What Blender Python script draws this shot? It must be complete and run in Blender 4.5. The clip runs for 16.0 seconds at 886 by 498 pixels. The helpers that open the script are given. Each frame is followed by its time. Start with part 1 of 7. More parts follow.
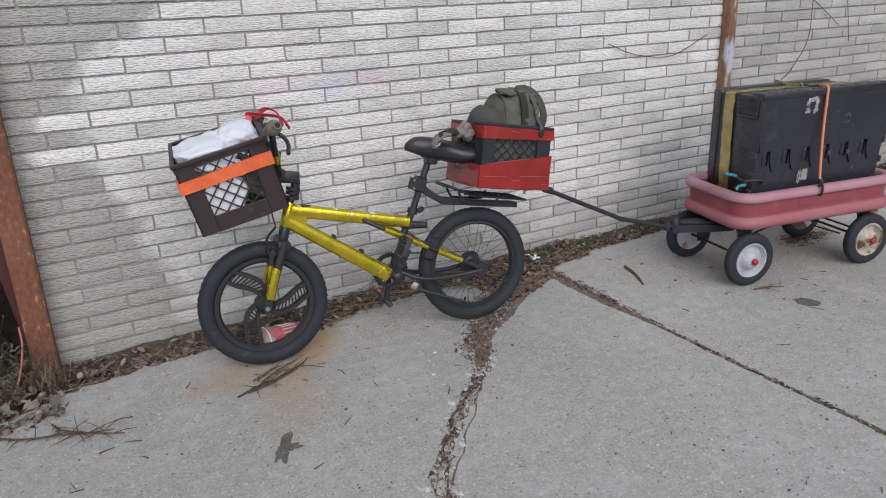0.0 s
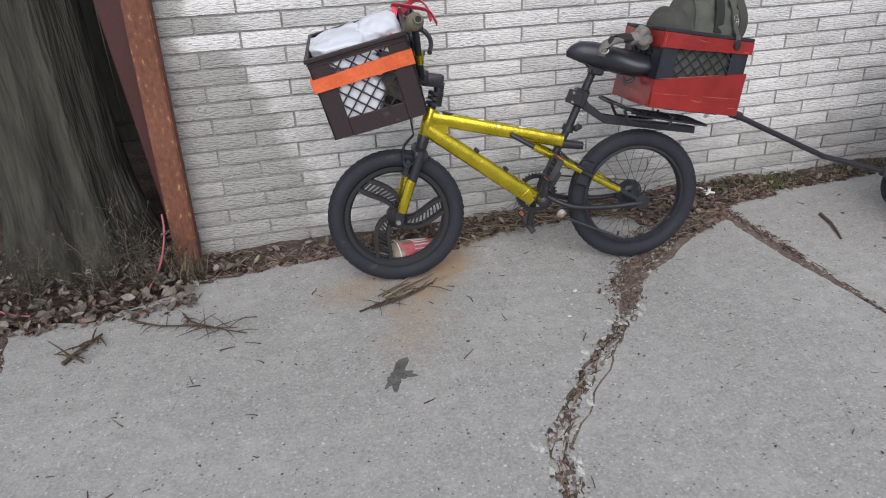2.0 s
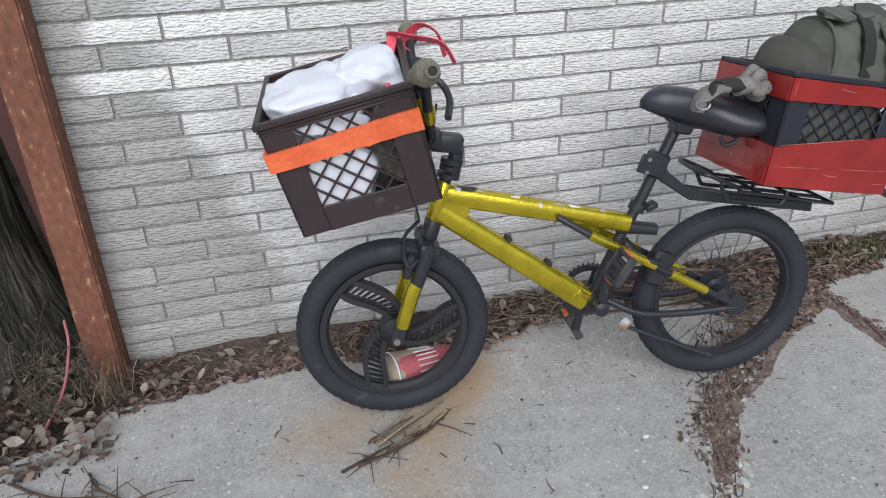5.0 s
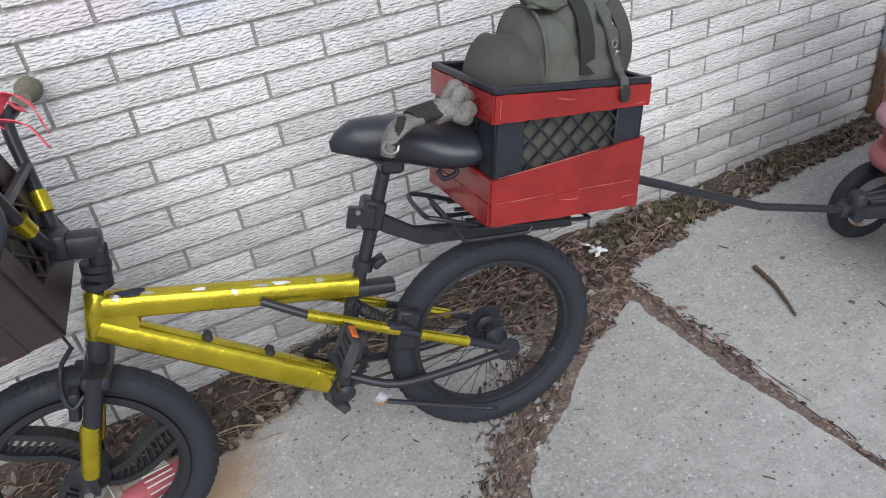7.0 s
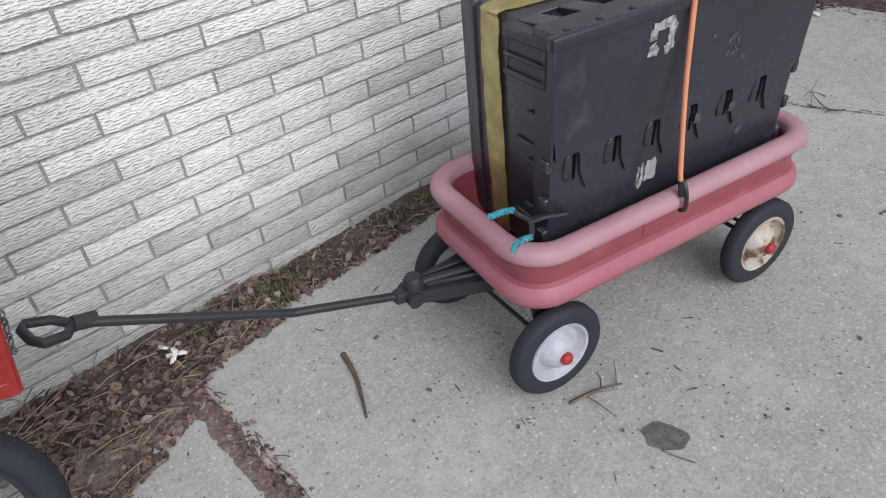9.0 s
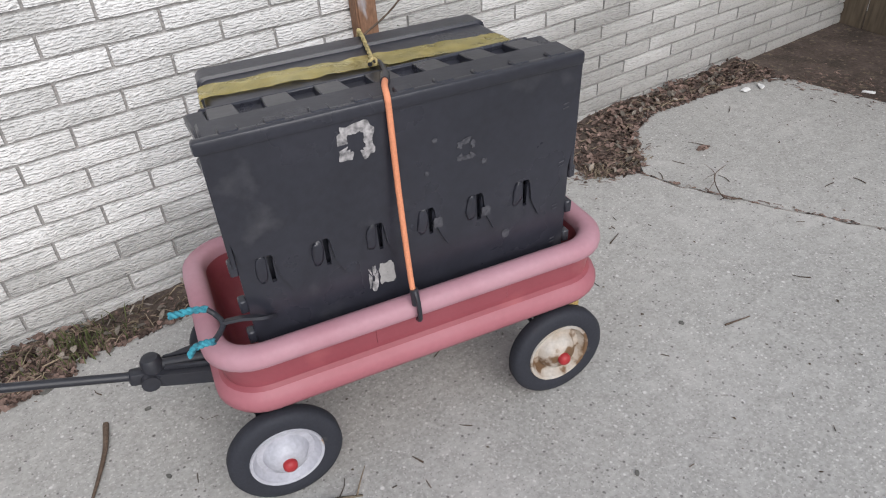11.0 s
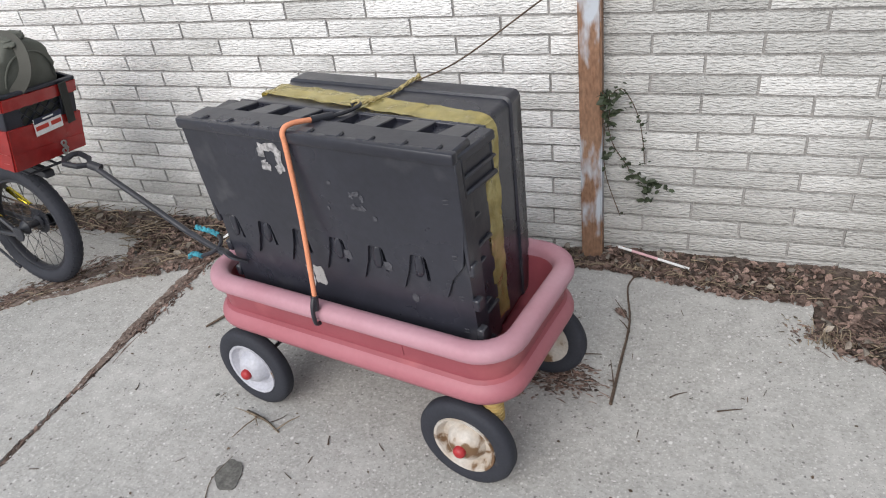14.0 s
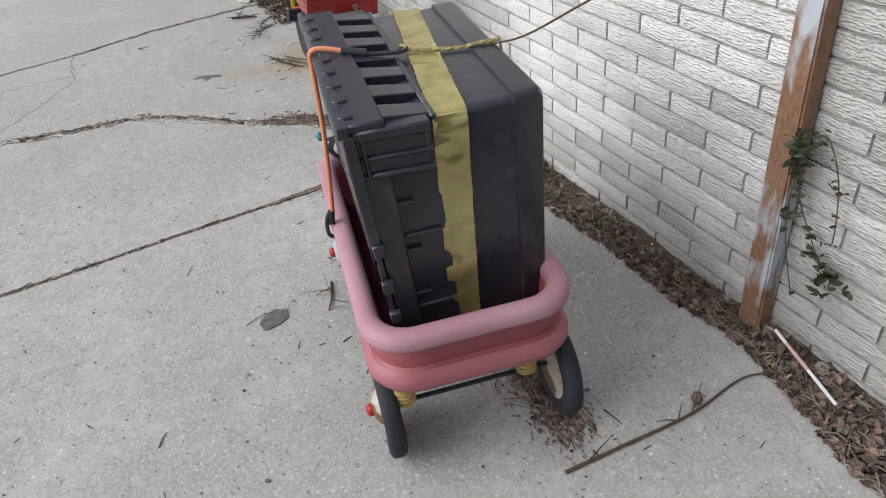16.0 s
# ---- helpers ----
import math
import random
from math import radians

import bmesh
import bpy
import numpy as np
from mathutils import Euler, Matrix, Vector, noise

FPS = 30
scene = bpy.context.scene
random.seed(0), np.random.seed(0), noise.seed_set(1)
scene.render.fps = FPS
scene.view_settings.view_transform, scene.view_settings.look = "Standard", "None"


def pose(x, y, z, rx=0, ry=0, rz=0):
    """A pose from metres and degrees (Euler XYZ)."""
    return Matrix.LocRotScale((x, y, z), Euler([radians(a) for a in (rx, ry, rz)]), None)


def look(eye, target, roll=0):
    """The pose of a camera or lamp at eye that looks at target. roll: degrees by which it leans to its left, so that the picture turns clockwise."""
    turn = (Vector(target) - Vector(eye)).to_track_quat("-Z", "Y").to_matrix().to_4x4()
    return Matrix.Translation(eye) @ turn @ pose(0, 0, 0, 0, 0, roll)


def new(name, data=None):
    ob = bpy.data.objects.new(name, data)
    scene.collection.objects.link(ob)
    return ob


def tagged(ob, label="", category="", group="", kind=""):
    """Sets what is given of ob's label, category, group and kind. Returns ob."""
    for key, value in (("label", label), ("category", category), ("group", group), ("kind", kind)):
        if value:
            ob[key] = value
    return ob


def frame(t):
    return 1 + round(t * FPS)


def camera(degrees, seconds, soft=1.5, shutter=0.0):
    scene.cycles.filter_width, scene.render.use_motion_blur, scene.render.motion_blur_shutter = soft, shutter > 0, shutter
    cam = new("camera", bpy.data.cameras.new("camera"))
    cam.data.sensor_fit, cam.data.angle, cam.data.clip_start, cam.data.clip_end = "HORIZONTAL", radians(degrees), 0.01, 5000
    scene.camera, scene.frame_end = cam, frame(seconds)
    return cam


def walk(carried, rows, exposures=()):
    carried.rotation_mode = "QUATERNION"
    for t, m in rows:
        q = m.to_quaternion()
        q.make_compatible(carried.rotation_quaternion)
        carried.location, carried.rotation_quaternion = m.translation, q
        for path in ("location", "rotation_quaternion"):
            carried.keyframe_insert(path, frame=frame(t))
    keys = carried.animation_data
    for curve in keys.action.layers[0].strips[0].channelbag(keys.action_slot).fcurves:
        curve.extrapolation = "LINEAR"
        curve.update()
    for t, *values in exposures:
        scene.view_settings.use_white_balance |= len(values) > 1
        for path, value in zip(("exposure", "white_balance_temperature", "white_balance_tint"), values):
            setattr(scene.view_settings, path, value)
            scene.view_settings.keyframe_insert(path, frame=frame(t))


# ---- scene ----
cam = camera(64.7, 16.0, soft=1.1)
PATH = [
    (0, (-0.729, 0.936, 1.309), (0.14, 2.599, 0.617), -2.7),
    (0.5, (-0.754, 0.964, 1.293), (0.098, 2.618, 0.56), -3.1),
    (1, (-0.727, 1.008, 1.288), (0.022, 2.691, 0.509), -3.6),
    (1.5, (-0.626, 1.049, 1.276), (-0.082, 2.798, 0.472), -3.0),
    (2, (-0.562, 1.16, 1.25), (-0.167, 2.895, 0.337), -2.7),
    (2.5, (-0.512, 1.369, 1.228), (-0.042, 3.092, 0.328), -1.1),
    (3, (-0.463, 1.504, 1.235), (-0.108, 3.26, 0.346), -3.5),
    (3.2, (-0.409, 1.54, 1.233), (-0.144, 3.3, 0.321), -4.1),
    (5.3, (-0.435, 2.029, 1.237), (0.016, 3.728, 0.282), -3.0),
    (5.5, (-0.391, 2.078, 1.263), (0.086, 3.789, 0.344), -4.9),
    (6, (-0.263, 2.109, 1.269), (0.207, 3.72, 0.181), -7.8),
    (6.5, (-0.088, 2.178, 1.25), (0.495, 3.743, 0.149), -7.9),
    (7, (0.105, 2.205, 1.271), (0.739, 3.746, 0.166), -8.4),
    (7.5, (0.313, 2.128, 1.302), (0.915, 3.762, 0.317), -6.9),
    (8, (0.517, 2.081, 1.305), (1.299, 3.578, 0.233), -8.2),
    (8.5, (0.766, 2.139, 1.301), (1.695, 3.475, 0.139), -4.9),
    (9, (0.956, 2.129, 1.296), (1.929, 3.388, 0.084), -6.5),
    (9.5, (1.176, 1.99, 1.314), (2.177, 3.253, 0.129), -5.4),
    (10, (1.314, 1.948, 1.323), (2.321, 3.171, 0.102), -8.0),
    (10.2, (1.376, 1.945, 1.317), (2.389, 3.198, 0.132), -6.3),
    (12.5, (2.162, 1.557, 1.333), (2.365, 3.155, 0.147), -8.8),
    (13, (2.44, 1.51, 1.365), (2.277, 3.135, 0.21), -6.8),
    (13.5, (2.677, 1.599, 1.352), (2.42, 3.201, 0.182), -3.9),
    (14, (2.926, 1.697, 1.359), (2.263, 3.261, 0.303), -7.6),
    (14.5, (3.193, 1.821, 1.371), (2.215, 3.158, 0.249), -7.5),
    (15, (3.327, 2.052, 1.348), (2.24, 3.295, 0.219), -5.6),
    (15.5, (3.472, 2.271, 1.356), (2.065, 3.157, 0.244), -11.2),
    (16, (3.585, 2.488, 1.356), (2.077, 3.094, 0.19), -6.7),
]
walk(cam, [(t, look(eye, target, roll)) for t, eye, target, roll in PATH],
     exposures=[(0, -0.15, 6560, 12), (1.0, -0.14, 6560, 12), (3.0, 0.03, 6480, 11), (5.5, 0.10, 6380, 10), (8.0, 0.10, 6400, 10), (10.0, 0.20, 6540, 11),
                (12.5, 0.25, 6680, 11), (14.5, 0.40, 6670, 9.5), (16.0, 0.31, 6690, 9.5)])

# ---- world and light ----
world = bpy.data.worlds.new("world")
scene.world = world
world.use_nodes = True
wn = world.node_tree.nodes
sky = wn.new("ShaderNodeTexSky")
sky.sky_type, sky.sun_disc = "NISHITA", False
sky.sun_elevation, sky.sun_rotation = radians(35), radians(191)
sky.dust_density, sky.air_density, sky.ozone_density = 4.0, 1.0, 1.0
haze = wn.new("ShaderNodeMix")
haze.data_type = "RGBA"
haze.inputs[0].default_value = 0.8
haze.inputs[7].default_value = (5.05, 5.6, 6.35, 1)
world.node_tree.links.new(sky.outputs[0], haze.inputs[6])
world.node_tree.links.new(haze.outputs[2], wn["Background"].inputs[0])
wn["Background"].inputs[1].default_value = 0.118
sun = new("sun", bpy.data.lights.new("sun", "SUN"))
sun.data.energy, sun.data.angle, sun.data.color = 2.15, radians(55), (0.97, 0.985, 1.0)
sun.matrix_world = look((-1.2, -8, 7.8), (1, 3, 0))


# ---- materials ----
def mat(name, base, rough=0.7, metal=0.0, dark=None, scale=8.0, amount=0.5, grain=120.0, bump=0.2, bump_dist=0.002,
        spot=None, spot_scale=15.0, spot_at=0.62, spot_soft=0.08, island=0.0, spec=0.4, coord="Object", stretch=(1, 1, 1), fleck=0.10):
    """A surface with stains at one scale, grain at another, and worn spots of a second colour."""
    m = bpy.data.materials.new(name)
    m.use_nodes = True
    N, Lk = m.node_tree.nodes, m.node_tree.links.new
    b = N["Principled BSDF"]
    b.inputs["Metallic"].default_value = metal
    b.inputs["Specular IOR Level"].default_value = spec
    tc = N.new("ShaderNodeTexCoord")
    mp = N.new("ShaderNodeMapping")
    mp.inputs["Scale"].default_value = stretch
    Lk(tc.outputs[coord], mp.inputs[0])
    dark = dark or tuple(c * 0.6 for c in base)
    n1 = N.new("ShaderNodeTexNoise")
    n1.inputs["Scale"].default_value, n1.inputs["Detail"].default_value = scale, 6
    Lk(mp.outputs[0], n1.inputs[0])
    n2 = N.new("ShaderNodeTexNoise")
    n2.inputs["Scale"].default_value, n2.inputs["Detail"].default_value = grain, 4
    Lk(mp.outputs[0], n2.inputs[0])
    ramp = N.new("ShaderNodeMapRange")
    ramp.inputs[1].default_value, ramp.inputs[2].default_value = 0.3, 0.75
    Lk(n1.outputs[0], ramp.inputs[0])
    amt = N.new("ShaderNodeMath")
    amt.operation = "MULTIPLY"
    amt.inputs[1].default_value = amount
    Lk(ramp.outputs[0], amt.inputs[0])
    mix = N.new("ShaderNodeMix")
    mix.data_type = "RGBA"
    mix.inputs[6].default_value, mix.inputs[7].default_value = (*base, 1), (*dark, 1)
    Lk(amt.outputs[0], mix.inputs[0])
    g = N.new("ShaderNodeMix")
    g.data_type, g.blend_type = "RGBA", "MULTIPLY"
    gr = N.new("ShaderNodeMapRange")
    gr.inputs[1].default_value, gr.inputs[2].default_value = 0.3, 0.7
    gr.inputs[3].default_value, gr.inputs[4].default_value = 1 - 1.3 * fleck, 1 + 0.8 * fleck
    Lk(n2.outputs[0], gr.inputs[0])
    g.inputs[0].default_value = 1.0
    Lk(mix.outputs[2], g.inputs[6])
    Lk(gr.outputs[0], g.inputs[7])
    col = g.outputs[2]
    if spot:
        n3 = N.new("ShaderNodeTexNoise")
        n3.inputs["Scale"].default_value, n3.inputs["Detail"].default_value = spot_scale, 5
        Lk(mp.outputs[0], n3.inputs[0])
        r3 = N.new("ShaderNodeMapRange")
        r3.inputs[1].default_value, r3.inputs[2].default_value = spot_at, spot_at + spot_soft
        Lk(n3.outputs[0], r3.inputs[0])
        s = N.new("ShaderNodeMix")
        s.data_type = "RGBA"
        s.inputs[7].default_value = (*spot, 1)
        Lk(r3.outputs[0], s.inputs[0])
        Lk(col, s.inputs[6])
        col = s.outputs[2]
    if island:
        geo = N.new("ShaderNodeNewGeometry")
        hs = N.new("ShaderNodeHueSaturation")
        vr = N.new("ShaderNodeMapRange")
        vr.inputs[3].default_value, vr.inputs[4].default_value = 1 - island, 1 + island
        Lk(geo.outputs["Random Per Island"], vr.inputs[0])
        Lk(vr.outputs[0], hs.inputs["Value"])
        Lk(col, hs.inputs["Color"])
        col = hs.outputs[0]
    Lk(col, b.inputs["Base Color"])
    rr = N.new("ShaderNodeMapRange")
    rr.inputs[3].default_value, rr.inputs[4].default_value = max(0.02, rough - 0.12), min(1, rough + 0.12)
    Lk(n1.outputs[0], rr.inputs[0])
    Lk(rr.outputs[0], b.inputs["Roughness"])
    if bump:
        bp = N.new("ShaderNodeBump")
        bp.inputs["Strength"].default_value, bp.inputs["Distance"].default_value = bump, bump_dist
        Lk(n2.outputs[0], bp.inputs["Height"])
        Lk(bp.outputs[0], b.inputs["Normal"])
    return m


def brick_material():
    """Whitewashed brick with a raked, wavy face; the paint is greyer in patches and worn to buff."""
    m = bpy.data.materials.new("painted_brick")
    m.use_nodes = True
    N, Lk = m.node_tree.nodes, m.node_tree.links.new
    b = N["Principled BSDF"]
    b.inputs["Specular IOR Level"].default_value = 0.3
    geo = N.new("ShaderNodeNewGeometry")
    info = N.new("ShaderNodeObjectInfo")
    off = N.new("ShaderNodeVectorMath")
    off.operation = "MULTIPLY_ADD"
    off.inputs[1].default_value = (7, 3, 5)
    Lk(info.outputs["Random"], off.inputs[0])
    Lk(geo.outputs["Position"], off.inputs[2])
    mp = N.new("ShaderNodeMapping")
    mp.inputs["Scale"].default_value = (40, 40, 66)
    Lk(off.outputs[0], mp.inputs[0])
    sway = N.new("ShaderNodeTexNoise")
    sway.inputs["Scale"].default_value, sway.inputs["Detail"].default_value = 1.0, 3
    Lk(mp.outputs[0], sway.inputs[0])
    mp_b = N.new("ShaderNodeMapping")
    mp_b.inputs["Scale"].default_value = (62, 62, 120)
    Lk(off.outputs[0], mp_b.inputs[0])
    breaks = N.new("ShaderNodeTexNoise")
    breaks.inputs["Scale"].default_value, breaks.inputs["Detail"].default_value = 1.0, 2
    Lk(mp_b.outputs[0], breaks.inputs[0])
    fine = N.new("ShaderNodeTexNoise")
    fine.inputs["Scale"].default_value, fine.inputs["Detail"].default_value = 260, 3
    Lk(geo.outputs["Position"], fine.inputs[0])
    patch = N.new("ShaderNodeTexNoise")
    patch.inputs["Scale"].default_value, patch.inputs["Detail"].default_value = 2.6, 6
    Lk(off.outputs[0], patch.inputs[0])
    big = N.new("ShaderNodeTexNoise")
    big.inputs["Scale"].default_value, big.inputs["Detail"].default_value = 1.3, 5
    Lk(geo.outputs["Position"], big.inputs[0])
    sep = N.new("ShaderNodeSeparateXYZ")
    Lk(geo.outputs["Position"], sep.inputs[0])

    def calc(op, a, c=None, d=None):
        n = N.new("ShaderNodeMath")
        n.operation = op
        for i, v in enumerate((a, c, d)):
            if v is None:
                continue
            if isinstance(v, (int, float)):
                n.inputs[i].default_value = v
            else:
                Lk(v, n.inputs[i])
        return n.outputs[0]

    def ease(v, a, c, lo=0.0, hi=1.0):
        n = N.new("ShaderNodeMapRange")
        for i, k in ((1, a), (2, c), (3, lo), (4, hi)):
            n.inputs[i].default_value = k
        Lk(v, n.inputs[0])
        return n.outputs[0]

    # raked face: wavy ridges about 8 mm apart that run together and break off
    lines = calc("MULTIPLY_ADD", sway.outputs[0], 16.0, calc("MULTIPLY", sep.outputs[2], 790.0))
    lines = calc("ADD", lines, calc("MULTIPLY", info.outputs["Random"], 40.0))
    ridge = calc("MULTIPLY_ADD", calc("SINE", lines), 0.13, 0.5)
    ridge = calc("ADD", ridge, calc("MULTIPLY", calc("SUBTRACT", breaks.outputs[0], 0.5), 1.5))

    # the whitewash stops short of the west end in a ragged edge, and is thin east of the right-hand post
    jag = calc("MULTIPLY", ease(patch.outputs[0], 0.3, 0.7, -0.5, 0.5), 0.24)
    each = ease(info.outputs["Random"], 0, 1, -0.5, 0.5)
    jag = calc("MULTIPLY_ADD", each, 0.12, jag)
    rise = calc("MULTIPLY", calc("MAXIMUM", calc("SUBTRACT", sep.outputs[2], 0.92), 0.0), 1.0)
    fall = calc("MULTIPLY", calc("MAXIMUM", calc("SUBTRACT", 0.80, sep.outputs[2]), 0.0), 0.55)
    west = ease(calc("SUBTRACT", calc("SUBTRACT", calc("ADD", sep.outputs[0], jag), rise), fall), -0.82, -0.74, 0.08, 1.0)
    west = calc("MAXIMUM", west, ease(sep.outputs[0], -1.0, -1.6))
    east = ease(calc("ADD", sep.outputs[0], jag), 2.60, 2.68, 0.0, 0.35)
    thin = calc("MULTIPLY", ease(sep.outputs[0], 2.60, 2.62), ease(calc("MULTIPLY_ADD", each, 0.12, big.outputs[0]), 0.34, 0.76, 1.0, 0.40))
    east = calc("MAXIMUM", east, thin)
    low = ease(calc("ADD", sep.outputs[2], jag), 0.02, 0.32, 0.35, 1.0)
    white = calc("MULTIPLY", calc("MULTIPLY", west, calc("SUBTRACT", 1.0, east)), low)
    white = calc("MULTIPLY", white, ease(calc("MULTIPLY_ADD", each, 0.16, big.outputs[0]), 0.28, 0.52, 0.62, 1.0))
    worn = ease(patch.outputs[0], 0.32, 0.50, 0.55, 1.0)
    white = calc("MULTIPLY", white, worn)
    c1 = N.new("ShaderNodeMix")
    c1.data_type = "RGBA"
    c1.inputs[6].default_value, c1.inputs[7].default_value = (0.40, 0.395, 0.380, 1), (0.785, 0.78, 0.772, 1)
    Lk(white, c1.inputs[0])
    c2 = N.new("ShaderNodeMix")
    c2.data_type, c2.blend_type = "RGBA", "MULTIPLY"
    c2.inputs[0].default_value = 1.0
    Lk(c1.outputs[2], c2.inputs[6])
    tone = N.new("ShaderNodeCombineColor")
    # shade in the valleys between the ridges, put into the colour
    valley_shade = ease(ridge, 0.20, 0.50, 0.80, 1.01)
    Lk(valley_shade, tone.inputs[0])
    Lk(calc("MULTIPLY", valley_shade, 0.99), tone.inputs[1])
    Lk(calc("MULTIPLY", valley_shade, 0.99), tone.inputs[2])
    Lk(tone.outputs[0], c2.inputs[7])
    c3 = N.new("ShaderNodeHueSaturation")
    Lk(ease(info.outputs["Random"], 0, 1, 0.90, 1.06), c3.inputs["Value"])
    Lk(c2.outputs[2], c3.inputs["Color"])
    shade = c3.outputs[0]
    for x, z, rx, rz, tint in ((0.46, 0.965, 0.13, 0.045, (0.80, 0.58, 0.66)), (0.27, 0.96, 0.12, 0.06, (0.60, 0.62, 0.78)), (0.06, 0.99, 0.16, 0.05, (0.80, 0.68, 0.73)),
                               (0.035, 0.90, 0.022, 0.014, (0.30, 0.30, 0.27))):
        mt = N.new("ShaderNodeMapping")
        mt.vector_type = "TEXTURE"
        mt.inputs["Location"].default_value, mt.inputs["Scale"].default_value = (x, 3.785, z), (rx, 9, rz)
        Lk(geo.outputs["Position"], mt.inputs[0])
        ln = N.new("ShaderNodeVectorMath")
        ln.operation = "LENGTH"
        Lk(mt.outputs[0], ln.inputs[0])
        cm = N.new("ShaderNodeMix")
        cm.data_type = "RGBA"
        cm.inputs[7].default_value = (*tint, 1)
        Lk(calc("MULTIPLY", ease(calc("MULTIPLY_ADD", patch.outputs[0], 1.2, ln.outputs["Value"]), 1.75, 1.0), 0.5), cm.inputs[0])
        Lk(shade, cm.inputs[6])
        shade = cm.outputs[2]
    Lk(shade, b.inputs["Base Color"])
    b.inputs["Roughness"].default_value = 0.75
    b1 = N.new("ShaderNodeBump")
    b1.inputs["Strength"].default_value, b1.inputs["Distance"].default_value = 1.0, 0.0056
    Lk(ridge, b1.inputs["Height"])
    b2 = N.new("ShaderNodeBump")
    b2.inputs["Strength"].default_value, b2.inputs["Distance"].default_value = 0.3, 0.0015
    Lk(fine.outputs[0], b2.inputs["Height"])
    Lk(b1.outputs[0], b2.inputs["Normal"])
    Lk(b2.outputs[0], b.inputs["Normal"])
    return m


def concrete_material():
    """Weathered concrete with light and dark aggregate, broad stains and a rust run below the front wheel."""
    m = bpy.data.materials.new("concrete")
    m.use_nodes = True
    N, Lk = m.node_tree.nodes, m.node_tree.links.new
    b = N["Principled BSDF"]
    b.inputs["Specular IOR Level"].default_value = 0.3
    geo = N.new("ShaderNodeNewGeometry")

    def noise_at(scale, detail=5):
        n = N.new("ShaderNodeTexNoise")
        n.inputs["Scale"].default_value, n.inputs["Detail"].default_value = scale, detail
        Lk(geo.outputs["Position"], n.inputs[0])
        return n.outputs[0]

    def ease(v, a, c, lo=0.0, hi=1.0):
        n = N.new("ShaderNodeMapRange")
        for i, k in ((1, a), (2, c), (3, lo), (4, hi)):
            n.inputs[i].default_value = k
        Lk(v, n.inputs[0])
        return n.outputs[0]

    def blend(fac, a, c, kind="MIX"):
        n = N.new("ShaderNodeMix")
        n.data_type, n.blend_type = "RGBA", kind
        for i, v in ((0, fac), (6, a), (7, c)):
            if isinstance(v, tuple):
                n.inputs[i].default_value = (*v, 1)
            elif isinstance(v, (int, float)):
                n.inputs[i].default_value = v
            else:
                Lk(v, n.inputs[i])
        return n.outputs[2]

    col = blend(ease(noise_at(1.1, 7), 0.32, 0.68), (0.307, 0.300, 0.284), (0.411, 0.400, 0.384))
    col = blend(ease(noise_at(7, 6), 0.45, 0.75, 0, 0.45), col, (0.281, 0.272, 0.261))
    col = blend(ease(noise_at(2.6, 8), 0.50, 0.66, 0, 0.5), col, (0.489, 0.471, 0.454))
    col = blend(ease(noise_at(0.7, 6), 0.52, 0.62, 0, 0.35), col, (0.260, 0.251, 0.246))
    col = blend(ease(noise_at(19, 6), 0.38, 0.62, 0, 0.55), col, (0.265, 0.256, 0.241))
    col = blend(ease(noise_at(34, 4), 0.55, 0.70, 0, 0.5), col, (0.520, 0.502, 0.486))
    col = blend(ease(noise_at(90, 3), 0.35, 0.65, 0, 0.5), col, (0.489, 0.474, 0.454))
    col = blend(ease(noise_at(135, 3), 0.60, 0.67, 0, 0.62), col, (0.645, 0.625, 0.601))
    col = blend(ease(noise_at(185, 3), 0.62, 0.67, 0, 0.6), col, (0.146, 0.138, 0.136))
    col = blend(ease(noise_at(60, 2), 0.70, 0.73, 0, 0.8), col, (0.135, 0.123, 0.115))
    # single stones and pits in the surface
    for scale, share, size, tone in ((72, 0.12, 0.28, (0.56, 0.545, 0.53)), (66, 0.12, 0.26, (0.17, 0.16, 0.155)), (38, 0.035, 0.22, (0.60, 0.585, 0.57)), (33, 0.03, 0.18, (0.13, 0.12, 0.115))):
        vo = N.new("ShaderNodeTexVoronoi")
        vo.inputs["Scale"].default_value = scale
        Lk(geo.outputs["Position"], vo.inputs["Vector"])
        sc = N.new("ShaderNodeSeparateColor")
        Lk(vo.outputs["Color"], sc.inputs[0])
        both = N.new("ShaderNodeMath")
        both.operation = "MULTIPLY"
        Lk(ease(vo.outputs["Distance"], size, size - 0.08), both.inputs[0])
        Lk(ease(sc.outputs[0], share, share - 0.01), both.inputs[1])
        col = blend(both.outputs[0], col, tone)
    # rust runs: (x, y, turn, half length, half width, strength)
    for x, y, rot, rx, ry, most in ((-0.10, 3.33, 52, 0.33, 0.12, 0.62), (-0.38, 3.33, 20, 0.19, 0.12, 0.45), (-0.02, 3.42, 60, 0.17, 0.07, 0.45), (-0.24, 3.02, 55, 0.20, 0.13, 0.30)):
        mt = N.new("ShaderNodeMapping")
        mt.vector_type = "TEXTURE"
        mt.inputs["Location"].default_value, mt.inputs["Rotation"].default_value = (x, y, 0), (0, 0, radians(rot))
        mt.inputs["Scale"].default_value = (rx, ry, 9)
        Lk(geo.outputs["Position"], mt.inputs[0])
        ln = N.new("ShaderNodeVectorMath")
        ln.operation = "LENGTH"
        Lk(mt.outputs[0], ln.inputs[0])
        wob = N.new("ShaderNodeMath")
        wob.operation = "MULTIPLY_ADD"
        Lk(noise_at(9, 7), wob.inputs[0])
        wob.inputs[1].default_value = 0.9
        Lk(ln.outputs["Value"], wob.inputs[2])
        col = blend(ease(wob.outputs[0], 1.55, 0.75, 0, most), col, (0.40, 0.265, 0.15))
    Lk(col, b.inputs["Base Color"])
    b.inputs["Roughness"].default_value = 0.85
